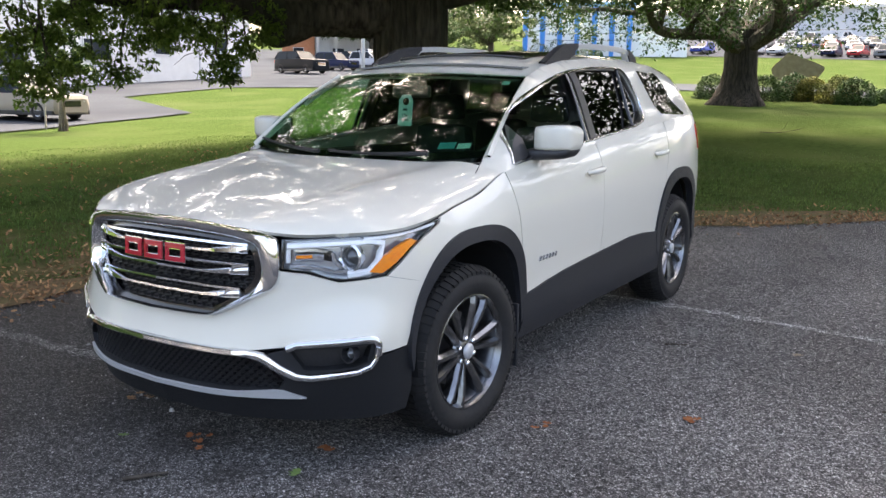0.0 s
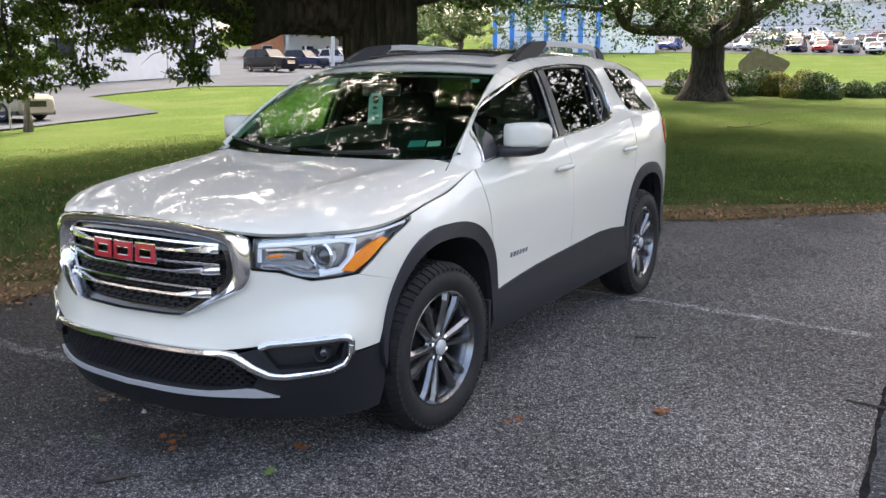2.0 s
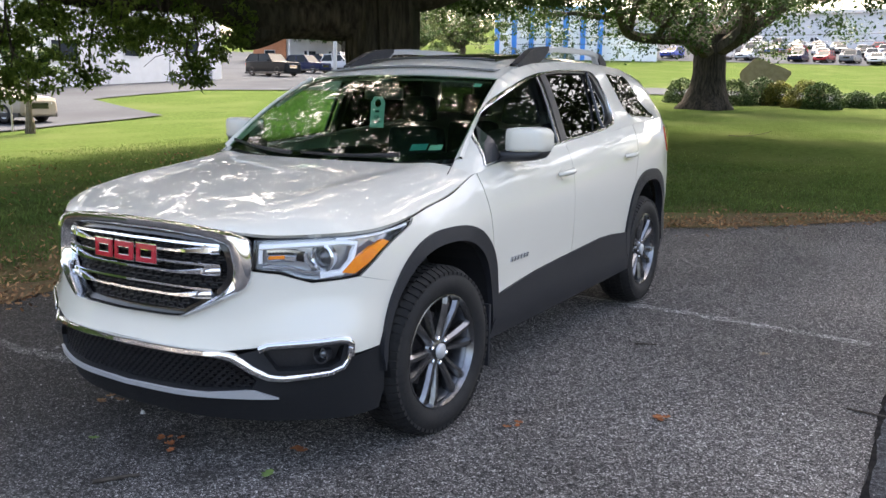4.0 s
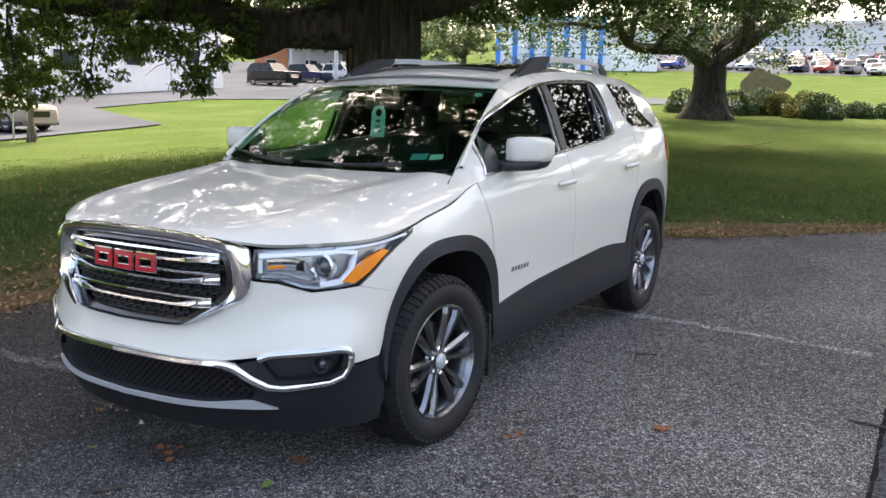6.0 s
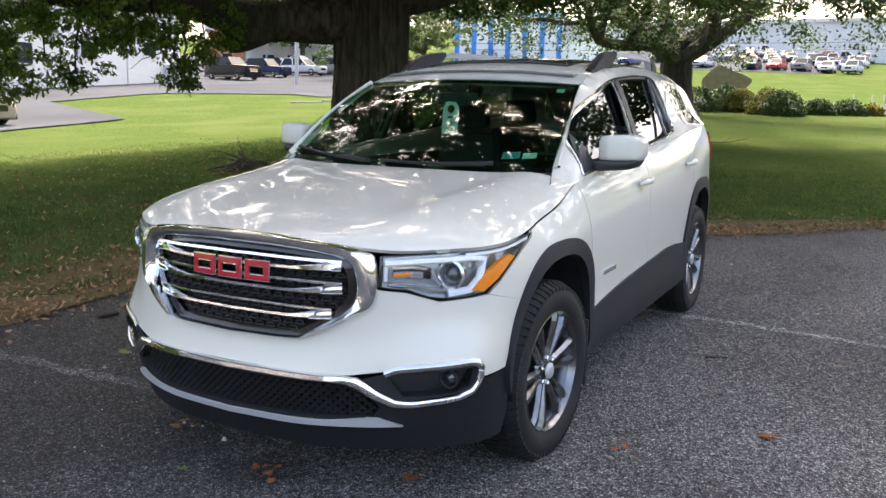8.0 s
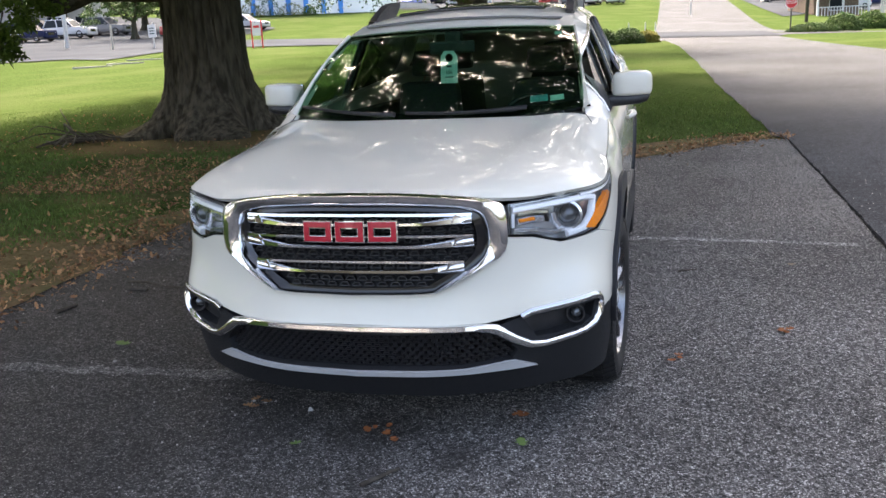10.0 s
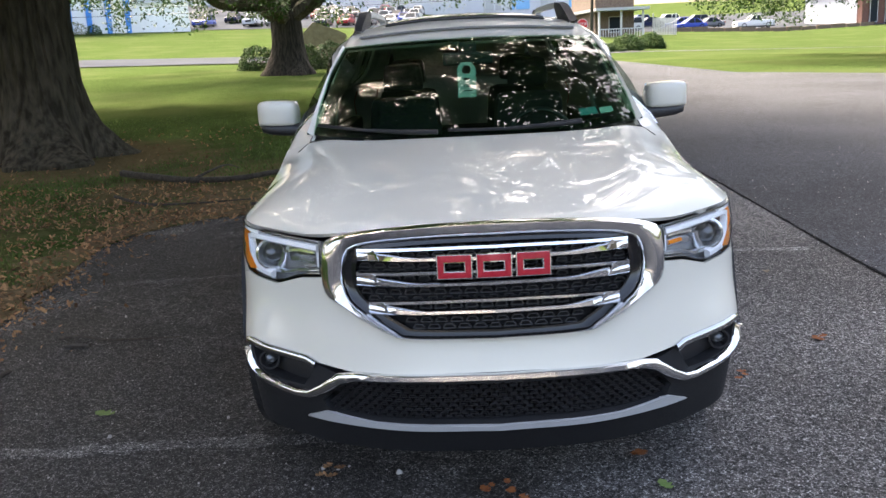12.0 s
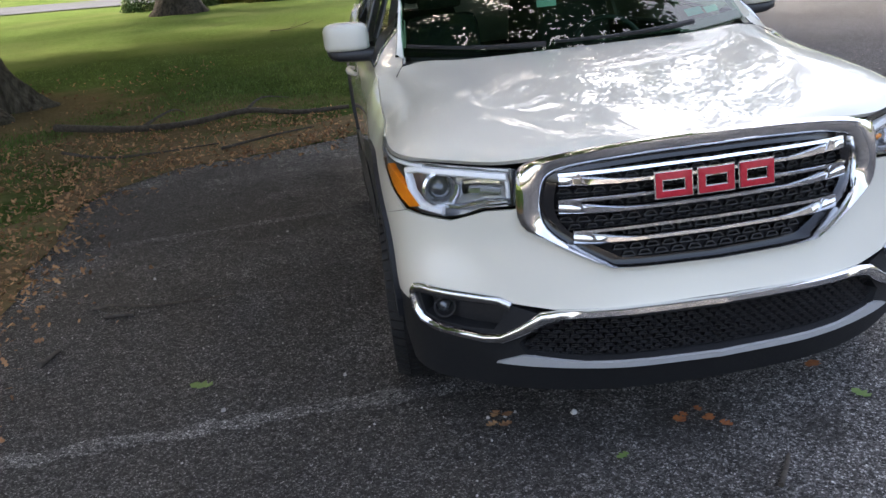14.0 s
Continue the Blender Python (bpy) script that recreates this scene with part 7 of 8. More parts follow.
def window_part(to, a0, a1, c0, c1, parent):
    win = empty("window")
    win.parent = parent
    slab("pane", to, (a0, a1), (-0.04, 0.01), (c0, c1), M["far_glass"], win)
    for r in (((a0 - 0.06, a0), (c0 - 0.06, c1 + 0.06)), ((a1, a1 + 0.06), (c0 - 0.06, c1 + 0.06)), ((a0, a1), (c1, c1 + 0.06)), ((a0, a1), (c0 - 0.08, c0))):
        slab("frame", to, r[0], (-0.03, 0.07), r[1], M["wall_white"], win)
    return win


def white_building():
    """The long white building by the yard."""
    b = empty("white_building", "long off-white panelled building beside the yard", "building")
    o, e = Vector((-42.4, 0.0, 0)), Vector((-50.0, 50.6, 0))
    ax = (e - o).normalized()
    ay = Vector((ax.y, -ax.x, 0))
    L = (e - o).length
    to = frame_points(o, ax, ay)
    z0 = -0.3
    seams = list(np.linspace(0, L, 9))
    for s0, s1 in zip(seams[:-1], seams[1:]):
        slab("wall_panel", to, (s0 + 0.02, s1 - 0.02), (-0.25, 0.0), (z0, 7.5), M["wall_white"], b)
    slab("wall", to, (0, L), (-22, -0.26), (z0, 7.4), M["wall_white"], b)
    slab("roof", to, (-0.3, L + 0.3), (-22.3, 0.3), (7.5, 7.9), M["wall_grey"], b)
    for s in seams[1:-1]:
        slab("joint_cover", to, (s - 0.06, s + 0.06), (-0.02, 0.035), (z0, 7.5), M["steel"], b)
    for s, c0, w, h in ((26.5, 2.7, 2.4, 1.3), (33.5, 3.3, 2.2, 1.3), (46.6, 4.4, 1.5, 1.0), (19.5, 2.6, 2.4, 1.3), (40, 3.9, 1.6, 1.1)):
        window_part(to, s, s + w, c0, c0 + h, b)
    slab("plinth", to, (0, L), (-0.1, 0.06), (z0, 0.35), M["concrete"], b)
    slab("utility_box", to, (L - 2.2, L - 1.0), (0.0, 0.7), (2.3, 3.8), M["wall_white"], b)
    return b


def blue_building():
    b = empty("striped_building", "white building with blue tapered pilasters across the street", "building")
    o, e = Vector((-49.4, 97.7, 0)), Vector((-30.8, 105.9, 0))
    ax = (e - o).normalized()
    ay = Vector((ax.y, -ax.x, 0))
    to = frame_points(o, ax, ay)
    L, split = (e - o).length, 13.6
    slab("wall", to, (0, split), (-20, 0), (2.0, 12.1), M["wall_bright"], b)
    slab("roof", to, (-0.4, split + 0.4), (-20.4, 0.5), (12.1, 12.6), M["blue_roof"], b, "pale blue roof edge")
    slab("wall", to, (split + 0.01, L), (-18, -0.2), (3.0, 9.3), M["wall_bright"], b, "low white side wing")
    slab("roof", to, (split + 0.02, L + 0.3), (-18.2, 0.05), (9.32, 9.55), M["wall_grey"], b)
    for i in range(7):
        s = 0.35 + i * 2.15
        bm = bmesh.new()
        w0, w1 = 0.20, 0.40
        vs = [bm.verts.new(to(s + dx, dy, z)) for z, w in ((2.0, w0), (12.08, w1)) for dx, dy in ((-w, 0.0), (w, 0.0), (w * 0.8, 0.40 if z > 5 else 0.18), (-w * 0.8, 0.40 if z > 5 else 0.18))]
        for f in ((0, 1, 2, 3), (4, 7, 6, 5), (0, 4, 5, 1), (1, 5, 6, 2), (2, 6, 7, 3), (3, 7, 4, 0)):
            bm.faces.new([vs[k] for k in f])
        part("pilaster", bm, M["blue"], b, "bright blue tapered pilaster")
    return b


def brick_house():
    """A brick house with a white railed porch beyond the far car park."""
    b = empty("brick_house", "orange brick house with a white railed porch", "house")
    to = frame_points((-73, 79, 0), (0.77, 0.64, 0), (0.64, -0.77, 0))
    z = 3.2
    slab("wall", to, (0, 4.0), (-9, 0), (z - 2, z + 6), M["brick_orange"], b)
    slab("wall", to, (4.01, 16), (-9, -0.5), (z - 2, z + 6), M["wall_white"], b, "white boarded wall")
    slab("roof", to, (-0.5, 16.5), (-9.5, 2.4), (z + 6, z + 6.5), M["steel"], b)
    slab("porch_floor", to, (4.02, 16), (-0.49, 2.0), (z - 2, z + 0.3), M["concrete"], b)
    for i in range(6):
        slab("porch_post", to, (4.3 + 2.25 * i, 4.5 + 2.25 * i), (1.7, 1.9), (z + 0.3, z + 6), M["wall_white"], b)
    slab("handrail", to, (4.2, 15.9), (1.74, 1.86), (z + 1.3, z + 1.42), M["wall_white"], b)
    for i in range(30):
        slab("baluster", to, (4.5 + 0.38 * i, 4.6 + 0.38 * i), (1.76, 1.84), (z + 0.3, z + 1.3), M["wall_white"], b)
    for i in range(4):
        window_part(to, 1.4 if i == 0 else 3.2 + 3.0 * i, 2.6 if i == 0 else 4.6 + 3.0 * i, z + 1.4, z + 3.4, b)
    return b


def warehouse():
    b = empty("warehouse", "pale grey metal warehouse on the hill", "building")
    to = frame_points((-62, 168, 0), (1, 0.02, 0), (0.02, -1, 0))
    slab("wall", to, (0, 96), (-30, 0), (6, 16.6), M["wall_grey"], b)
    slab("roof", to, (-0.5, 96.5), (-30.5, 0.5), (16.6, 17.2), M["wall_white"], b)
    for i in range(24):
        slab("rib", to, (4 * i, 4 * i + 0.25), (0, 0.12), (6, 16.6), M["wall_grey"], b)
    for i in range(4):
        slab("dock_door", to, (70 + 5.5 * i, 73.4 + 5.5 * i), (0, 0.1), (9.5, 13.5), M["blue_roof"] if i % 2 else M["steel"], b)
    return b


def shop():
    b = empty("brick_shop", "low brick and white shop across the road", "building")
    to = frame_points((59, 123, 0), (1, 0.18, 0), (0.18, -1, 0))
    slab("wall", to, (10, 45), (-14, 0), (1.0, 7.5), M["wall_white"], b)
    slab("roof", to, (-1, 46), (-14.5, 1.2), (7.5, 8.3), M["wall_grey"], b)
    for i in range(5):
        slab("brick_pier", to, (0.0 + 2.4 * i, 1.1 + 2.4 * i), (-1.2, -0.1), (1.0, 7.5), M["brick"], b)
        window_part(to, 1.2 + 2.4 * i, 2.3 + 2.4 * i, 3.2, 6.4, b)
    slab("wall", to, (0, 9.99), (-14, -1.3), (1.0, 7.5), M["wall_grey"], b)
    return b


def house():
    b = empty("porch_house", "house with a railed front porch beyond the hedge", "house")
    to = frame_points((17, 97, 0), (1, 0.15, 0), (0.15, -1, 0))
    z = 2.2
    slab("wall", to, (0, 4.5), (-9, 0), (z - 1.2, z + 5.5), M["brown_wood"], b)
    slab("foundation", to, (-0.6, 4.9), (0, 2.6), (z - 1.2, z + 0.35), M["brick"], b, "brick porch base")
    slab("roof", to, (-0.9, 5.2), (-9.5, 3.0), (z + 3.2, z + 3.5), M["steel"], b)
    for i in range(3):
        slab("porch_post", to, (-0.45 + 2.5 * i, -0.27 + 2.5 * i), (2.3, 2.48), (z + 0.35, z + 3.2), M["wall_white"], b)
    slab("handrail", to, (-0.45, 4.7), (2.34, 2.44), (z + 1.2, z + 1.3), M["wall_white"], b)
    for i in range(17):
        slab("baluster", to, (-0.25 + 0.3 * i, -0.19 + 0.3 * i), (2.36, 2.42), (z + 0.35, z + 1.2), M["wall_white"], b)
    window_part(to, 1.6, 3.0, z + 1.0, z + 2.6, b)
    return b


def vehicle(kind, paint, at, heading, label, group="", wheels=True):
    """A parked car, wagon or pickup: nose along +x of its own, heading in degrees."""
    dims = dict(suv=(4.6, 1.82, 1.70), sedan=(4.6, 1.80, 1.46), pickup=(5.8, 2.0, 1.90), hatch=(4.0, 1.72, 1.50), large_suv=(5.4, 2.04, 1.92))[kind]
    Lh, Wh, H = dims[0] / 2, dims[1] / 2, dims[2]
    z = ground_z(*at) + 0.05
    v = empty("pickup_truck" if kind == "pickup" else "parked_car", label, "pickup truck" if kind == "pickup" else "car", group, at=(at[0], at[1], z), rz=heading)
    belt = H * (0.66 if kind == "large_suv" else 0.62 if kind == "pickup" else 0.60)
    # body: lofted sections along x
    hood_x, tail_x = Lh * 0.36, -Lh
    tall = 0.0 if kind in ("sedan", "hatch") else 0.16
    secs = [(Lh, 0.30, belt * (0.62 + tall), 0.80), (Lh * 0.97, 0.24, belt * (0.78 + 0.8 * tall), 0.93), (Lh * 0.80, 0.22, belt * (0.90 + 0.3 * tall), 1.0), (hood_x, 0.22, belt * 0.98, 1.0), (0, 0.22, belt, 1.0), (-Lh * 0.6, 0.22, belt, 1.0), (-Lh * 0.95, 0.26, belt * 0.98, 0.96), (-Lh, 0.34, belt * 0.92, 0.86)]
    verts, faces = [], []
    for x, z0, z1, w in secs:
        for yy, zz in ((-w * 0.9, z0), (-w, z0 + 0.18), (-w, (z0 + z1) / 2), (-w * 0.93, z1 - 0.03), (-w * 0.80, z1), (w * 0.80, z1), (w * 0.93, z1 - 0.03), (w, (z0 + z1) / 2), (w, z0 + 0.18), (w * 0.9, z0)):
            verts.append((x, yy * Wh, zz))
    m = 10
    for i in range(len(secs) - 1):
        for k in range(m):
            faces.append((i * m + k, i * m + (k + 1) % m, (i + 1) * m + (k + 1) % m, (i + 1) * m + k))
    faces += [tuple(range(m)), tuple(range(len(secs) * m - 1, (len(secs) - 1) * m - 1, -1))]
    mesh_object("body", verts, faces, CAR_PAINTS[paint], v, True)
    # cabin: glass band with painted roof and pillars
    if kind == "pickup":
        base, roof_ = (hood_x, -Lh * 0.28), (hood_x - 0.75, -Lh * 0.22)
    elif kind == "sedan":
        base, roof_ = (hood_x, -Lh * 0.72), (hood_x - 0.80, -Lh * 0.42)
    else:
        base, roof_ = (hood_x, -Lh * 0.97), (hood_x - 0.75, -Lh * 0.84)
    def cab(name, g0, g1, h0, h1, grow_, mat, inset=0.0):
        bm = bmesh.new()
        def at_(t):
            return base[0] + (roof_[0] - base[0]) * t, base[1] + (roof_[1] - base[1]) * t, Wh * (0.90 - 0.20 * t) + grow_
        q = []
        for t in (h0, h1):
            xf, xr, w = at_(t)
            zz = belt - 0.02 + (H - belt + 0.02) * t
            q += [(xf + grow_, -w, zz), (xf + grow_, w, zz), (xr - grow_, w, zz), (xr - grow_, -w, zz)]
        vs = [bm.verts.new(p) for p in q]
        for f in ((3, 2, 1, 0), (4, 5, 6, 7), (0, 1, 5, 4), (1, 2, 6, 5), (2, 3, 7, 6), (3, 0, 4, 7)):
            bm.faces.new([vs[i] for i in f])
        if h0 > 0.5:
            bmesh.ops.bevel(bm, geom=bm.edges[:], offset=0.03, segments=2, affect="EDGES")
        part(name, bm, mat, v)
    cab("cabin_glass", 0, 0, 0.0, 0.93, 0.0, M["far_glass"])
    cab("roof", 0, 0, 0.88, 1.0, 0.012, CAR_PAINTS[paint])
    for sg in (1, -1):
        for tx in (0.0, 0.52, 1.0):
            p0 = (base[0] + (base[1] - base[0]) * tx, sg * (Wh * 0.90 + 0.008), belt - 0.02)
            p1 = (roof_[0] + (roof_[1] - roof_[0]) * tx, sg * (Wh * 0.70 + 0.008), H - 0.06)
            tube("pillar", [p0, p1], 0.05, CAR_PAINTS[paint], v, 6)
        head = [(Lh * 0.93, sg * Wh * 0.72, belt * 0.72), (Lh * 0.985, sg * Wh * 0.55, belt * 0.70)]
        tube("headlamp", head, 0.075, M["lamp_plastic"], v, 8, squash=0.7)
        tube("tail_lamp", [(-Lh * 0.97, sg * Wh * 0.85, belt * 0.72), (-Lh * 0.97, sg * Wh * 0.84, belt * 0.92)], 0.07, M["tail"], v, 6)
        tube("mirror", [(hood_x - 0.35, sg * Wh * 0.95, belt + 0.05), (hood_x - 0.35, sg * Wh * 1.12, belt + 0.08)], 0.07, CAR_PAINTS[paint], v, 6)
    bm = bmesh.new()
    box(bm, (Lh * 0.955, -Wh * 0.42, belt * 0.50), (Lh * 1.005, Wh * 0.42, belt * 0.72), 0.01)
    part("grille", bm, M["gloss_black"] if paint != "black" else M["chrome"], v)
    bm = bmesh.new()
    box(bm, (-Lh * 0.98, -Wh * 1.005, 0.20), (Lh * 0.95, Wh * 1.005, 0.36), 0.02)
    part("lower_trim", bm, M["black"], v)
    if kind == "pickup":
        # black slab on the closed body paints the bed's inner shade
        bm = bmesh.new()
        box(bm, (-Lh * 0.96, -Wh * 0.8, belt - 0.01), (-Lh * 0.32, Wh * 0.8, belt + 0.008))
        part("bed_opening", bm, M["void"], v)
    for x in (Lh * 0.63, -Lh * 0.62):
        for sg in (1, -1):
            r = 0.40 if kind in ("pickup", "large_suv") else 0.34
            w = empty("wheel")
            w.parent = v
            w.matrix_local = pose(x, sg * (Wh - 0.11), r, 0, 0, 90 if sg > 0 else -90)
            a, f = spin_mesh([(-0.11, r * 0.62), (-0.11, r * 0.93), (-0.07, r), (0.07, r), (0.12, r * 0.93), (0.12, r * 0.64), (0.08, r * 0.60)], 20)
            mesh_object("tyre", a, f, M["rubber"], w, True)
            a, f = spin_mesh([(0.10, r * 0.64), (0.075, r * 0.5), (0.10, r * 0.18), (0.11, 0.0)], 10)
            mesh_object("rim", a, f, M["silver"], w)
    return v


white_building()
blue_building()
brick_house()
warehouse()
shop()
house()
vehicle("suv", "beige", (-29.2, 17.8), 8, "beige compact wagon parked on the yard by a sapling")
vehicle("large_suv", "black", (-50.0, 56.8), -8, "large black wagon with chrome grille in the street")
vehicle("suv", "navy", (-51.8, 63.8), -4, "dark blue wagon in the far car park", "far parked cars")
vehicle("suv", "silver", (-51.2, 68.6), 2, "silver wagon in the far car park", "far parked cars")
vehicle("suv", "grey", (-50.0, 72.4), 2, "grey wagon in the far car park", "far parked cars")
vehicle("sedan", "black", (-57.5, 73.0), 5, "black saloon in the far car park", "far parked cars")
vehicle("sedan", "silver", (-58.5, 78.0), 5, "silver saloon in the far car park", "far parked cars")
vehicle("pickup", "red", (-38.6, 67.6), 160, "red pickup beside a street tree", "")
vehicle("sedan", "silver", (-38.2, 78.0), -5, "silver saloon parked across the street")
CAR_MIX = ("blue", "white", "silver", "grey", "white", "red", "silver", "black", "white", "grey", "silver", "white", "navy")
KIND_MIX = ("hatch", "suv", "sedan", "suv", "sedan", "sedan", "suv", "suv", "hatch", "sedan")
k_ = 0
for row_ in range(5):
    for c_ in range(10):
        x_, y_ = -31.0 + 2.95 * c_ + 1.6 * (row_ % 2), 113.0 + 1.15 * c_ + 9.5 * row_
        if row_ and (c_ * 7 + row_ * 3) % 6 == 0:
            k_ += 1
            continue
        if row_ == 0 and c_ in (1, 4):
            k_ += 1
            continue
        vehicle(KIND_MIX[(k_ * 3) % 10], CAR_MIX[(k_ * 5 + row_) % 13] if row_ or c_ not in (0, 6) else ("blue" if c_ == 0 else "red"), (x_, y_), -100 + 12 * (row_ % 2) + 3 * (c_ % 3), "car in a row on the uphill car park", "uphill car park rows")
        k_ += 1
vehicle("pickup", "white", (-20.0, 158), 0, "white truck before the warehouse")
vehicle("pickup", "grey", (-7.0, 152), 0, "grey truck before the warehouse")
vehicle("pickup", "white", (45.5, 128), 185, "white utility truck by the brick shop")
vehicle("suv", "silver", (22.5, 108), 200, "silver car behind the porch fence")
vehicle("sedan", "blue", (33.0, 117), 190, "blue car behind the porch fence")
vehicle("sedan", "white", (27.5, 126), 185, "white car on the far side of the road")


for i_, (x_, y_, p_, k_) in enumerate(((20.5, 118, "silver", "suv"), (24.0, 121, "white", "sedan"), (28.5, 122, "navy", "sedan"), (33.5, 124, "blue", "sedan"), (38.5, 127, "grey", "sedan"), (22.0, 137, "navy", "suv"),
                                           (26.5, 139, "silver", "sedan"), (31.0, 140, "blue", "hatch"), (36.0, 142, "white", "suv"), (41.0, 143, "grey", "suv"), (18.0, 133, "white", "suv"))):
    vehicle(k_, p_, (x_, y_), 185 + 4 * (i_ % 3), "car parked on the lot across the road", "cars across the road")


# stone sign on the lawn
def stone_sign():
    bz = ground_z(-7.2, 51.0)
    s = empty("stone_sign", "rough tan boulder sign behind garden bushes", "boulder")
    outline = [(-1.45, 1.0), (-1.55, 1.55), (-0.62, 2.45), (0.15, 2.1), (1.05, 1.75), (1.42, 1.55), (1.05, 1.05), (0.75, 0.7), (0.55, -0.2), (-1.0, -0.2), (-1.1, 0.6)]
    bm = bmesh.new()
    f_ = [bm.verts.new((-7.25 + a, 51.0, bz + c)) for a, c in outline]
    r_ = [bm.verts.new((-7.25 + a * 0.93, 51.6, bz + c * 0.96)) for a, c in outline]
    bm.faces.new(f_)
    bm.faces.new(r_[::-1])
    for i in range(len(f_)):
        bm.faces.new((f_[i], r_[i], r_[(i + 1) % len(f_)], f_[(i + 1) % len(f_)]))
    bmesh.ops.bevel(bm, geom=bm.edges[:], offset=0.08, segments=2, affect="EDGES")
    part("boulder", bm, M["stone"], s)


stone_sign()


def stop_sign(at):
    bz = ground_z(*at)
    s = empty("stop_sign", "red octagonal stop sign on a dark post by the hedge", "stop sign")
    tube("post", [(at[0], at[1], bz - 0.2), (at[0], at[1], bz + 2.2)], 0.045, M["black"], s, 8)
    for nm, r, dy, mt in (("rim", 0.40, 0.0, M["white"]), ("plate", 0.37, -0.008, M["sign_red"])):
        bm = bmesh.new()
        a = [bm.verts.new((at[0] + r * math.cos(radians(22.5 + 45 * k)), at[1] - 0.05 + dy, bz + 1.92 + r * math.sin(radians(22.5 + 45 * k)))) for k in range(8)]
        b = [bm.verts.new(v.co + Vector((0, 0.012, 0))) for v in a]
        bm.faces.new(a)
        bm.faces.new(b[::-1])
        for k in range(8):
            bm.faces.new((a[k], b[k], b[(k + 1) % 8], a[(k + 1) % 8]))
        part(nm, bm, mt, s)
    cu = bpy.data.curves.new("lettering", "FONT")
    cu.body, cu.size, cu.align_x, cu.align_y, cu.extrude = "STOP", 0.27, "CENTER", "CENTER", 0.003
    t = new("lettering", cu)
    t.data.materials.append(M["white"])
    t.parent = s
    t.matrix_local = pose(at[0], at[1] - 0.066, bz + 1.92, 90, 0, 0)


stop_sign((9.75, 60.2))


def street_post(name, at, h, r, mat, label, category, board=None):
    bz = ground_z(*at)
    p = empty(name, label, category)
    tube("post", [(at[0], at[1], bz - 0.3), (at[0] + 0.02 * h, at[1], bz + h)], [r, r * 0.8], mat, p, 8)
    if board:
        w, z0, z1, mt = board
        bm = bmesh.new()
        box(bm, (at[0] - w / 2, at[1] - 0.09, bz + z0), (at[0] + w / 2, at[1] - 0.05, bz + z1), 0.006)
        part("board", bm, mt, p)
        for k in range(3):
            bm = bmesh.new()
            zz = bz + z0 + (z1 - z0) * (0.25 + 0.22 * k)
            box(bm, (at[0] - w * 0.32, at[1] - 0.096, zz), (at[0] + w * 0.3, at[1] - 0.088, zz + 0.07))
            part("print_bar", bm, M["ink"], p)
    return p


street_post("utility_pole", (-41.2, 54.3), 6.5, 0.17, M["steel"], "grey utility pole at the yard's edge", "pole")
street_post("notice_sign", (-32.8, 52.3), 1.75, 0.05, M["steel"], "white notice board on a grey post", "sign", (0.60, 0.75, 1.6, M["wall_white"]))
street_post("leaning_post", (-35.2, 51.0), 1.7, 0.09, M["post"], "short weathered post by the street", "post")
street_post("stake", (-25.0, 15.7), 1.5, 0.035, M["post"], "thin wooden stake beside a sapling", "stake")
street_post("street_pole", (14.2, 83.0), 7.0, 0.16, M["bark"], "dark wooden pole uphill of the crossing", "pole")
street_post("street_pole", (4.6, 96.0), 5.0, 0.08, M["steel"], "thin grey pole on the verge", "pole")
for x_, y_ in ((-0.6, 52.9), (0.4, 52.9), (1.0, 52.8)):
    street_post("marker_stake", (x_, y_), 0.95, 0.04, M["wall_white"], "white marker stake on the verge", "stake")
# red framed sign
rs_ = empty("framed_sign", "white board in a red post frame on the lawn", "sign")
for x_ in (-24.55, -23.85):
    bz_ = ground_z(x_, 50.6)
    tube("post", [(x_, 50.6, bz_ - 0.2), (x_, 50.6, bz_ + 1.75)], 0.05, M["sign_red"], rs_, 6)
bm_ = bmesh.new()
bz_ = ground_z(-24.2, 50.6)
box(bm_, (-24.5, 50.57, bz_ + 0.75), (-23.9, 50.63, bz_ + 1.6), 0.01)
part("board", bm_, M["wall_white"], rs_)
bm_ = bmesh.new()
box(bm_, (-24.4, 50.555, bz_ + 1.25), (-24.0, 50.568, bz_ + 1.4))
part("print_bar", bm_, M["sign_red"], rs_)
# picket fence by the house
fence_ = empty("picket_fence", "weathered pale picket fence at the house corner", "fence")
for i_ in range(15):
    x_ = 24.4 + 0.2 * i_
    y_ = 101.0 + 0.04 * i_
    bz_ = ground_z(x_, y_)
    bm_ = bmesh.new()
    box(bm_, (x_ - 0.07, y_ - 0.02, bz_ - 0.05), (x_ + 0.07, y_ + 0.02, bz_ + 1.9 + (0.5 if i_ in (0, 14) else 0)))
    part("picket", bm_, M["fence"], fence_)
# low brown bank wall where the lawn meets the lot across the road
bw_ = empty("retaining_wall", "low weathered brown retaining wall along the lot", "wall")
for i_ in range(14):
    x0_, y0_ = 28.5 + 2.3 * i_, 110.9 + 0.72 * i_
    bm_ = bmesh.new()
    z_ = ground_z(x0_, y0_)
    box(bm_, (-1.13, -0.18, -0.4), (1.13, 0.18, 0.42 + 0.05 * (i_ % 3)), 0.04)
    ob_ = part("timber", bm_, M["brown_wood"], bw_)
    ob_.matrix_local = pose(x0_, y0_, z_, 0, 0, 17.4)
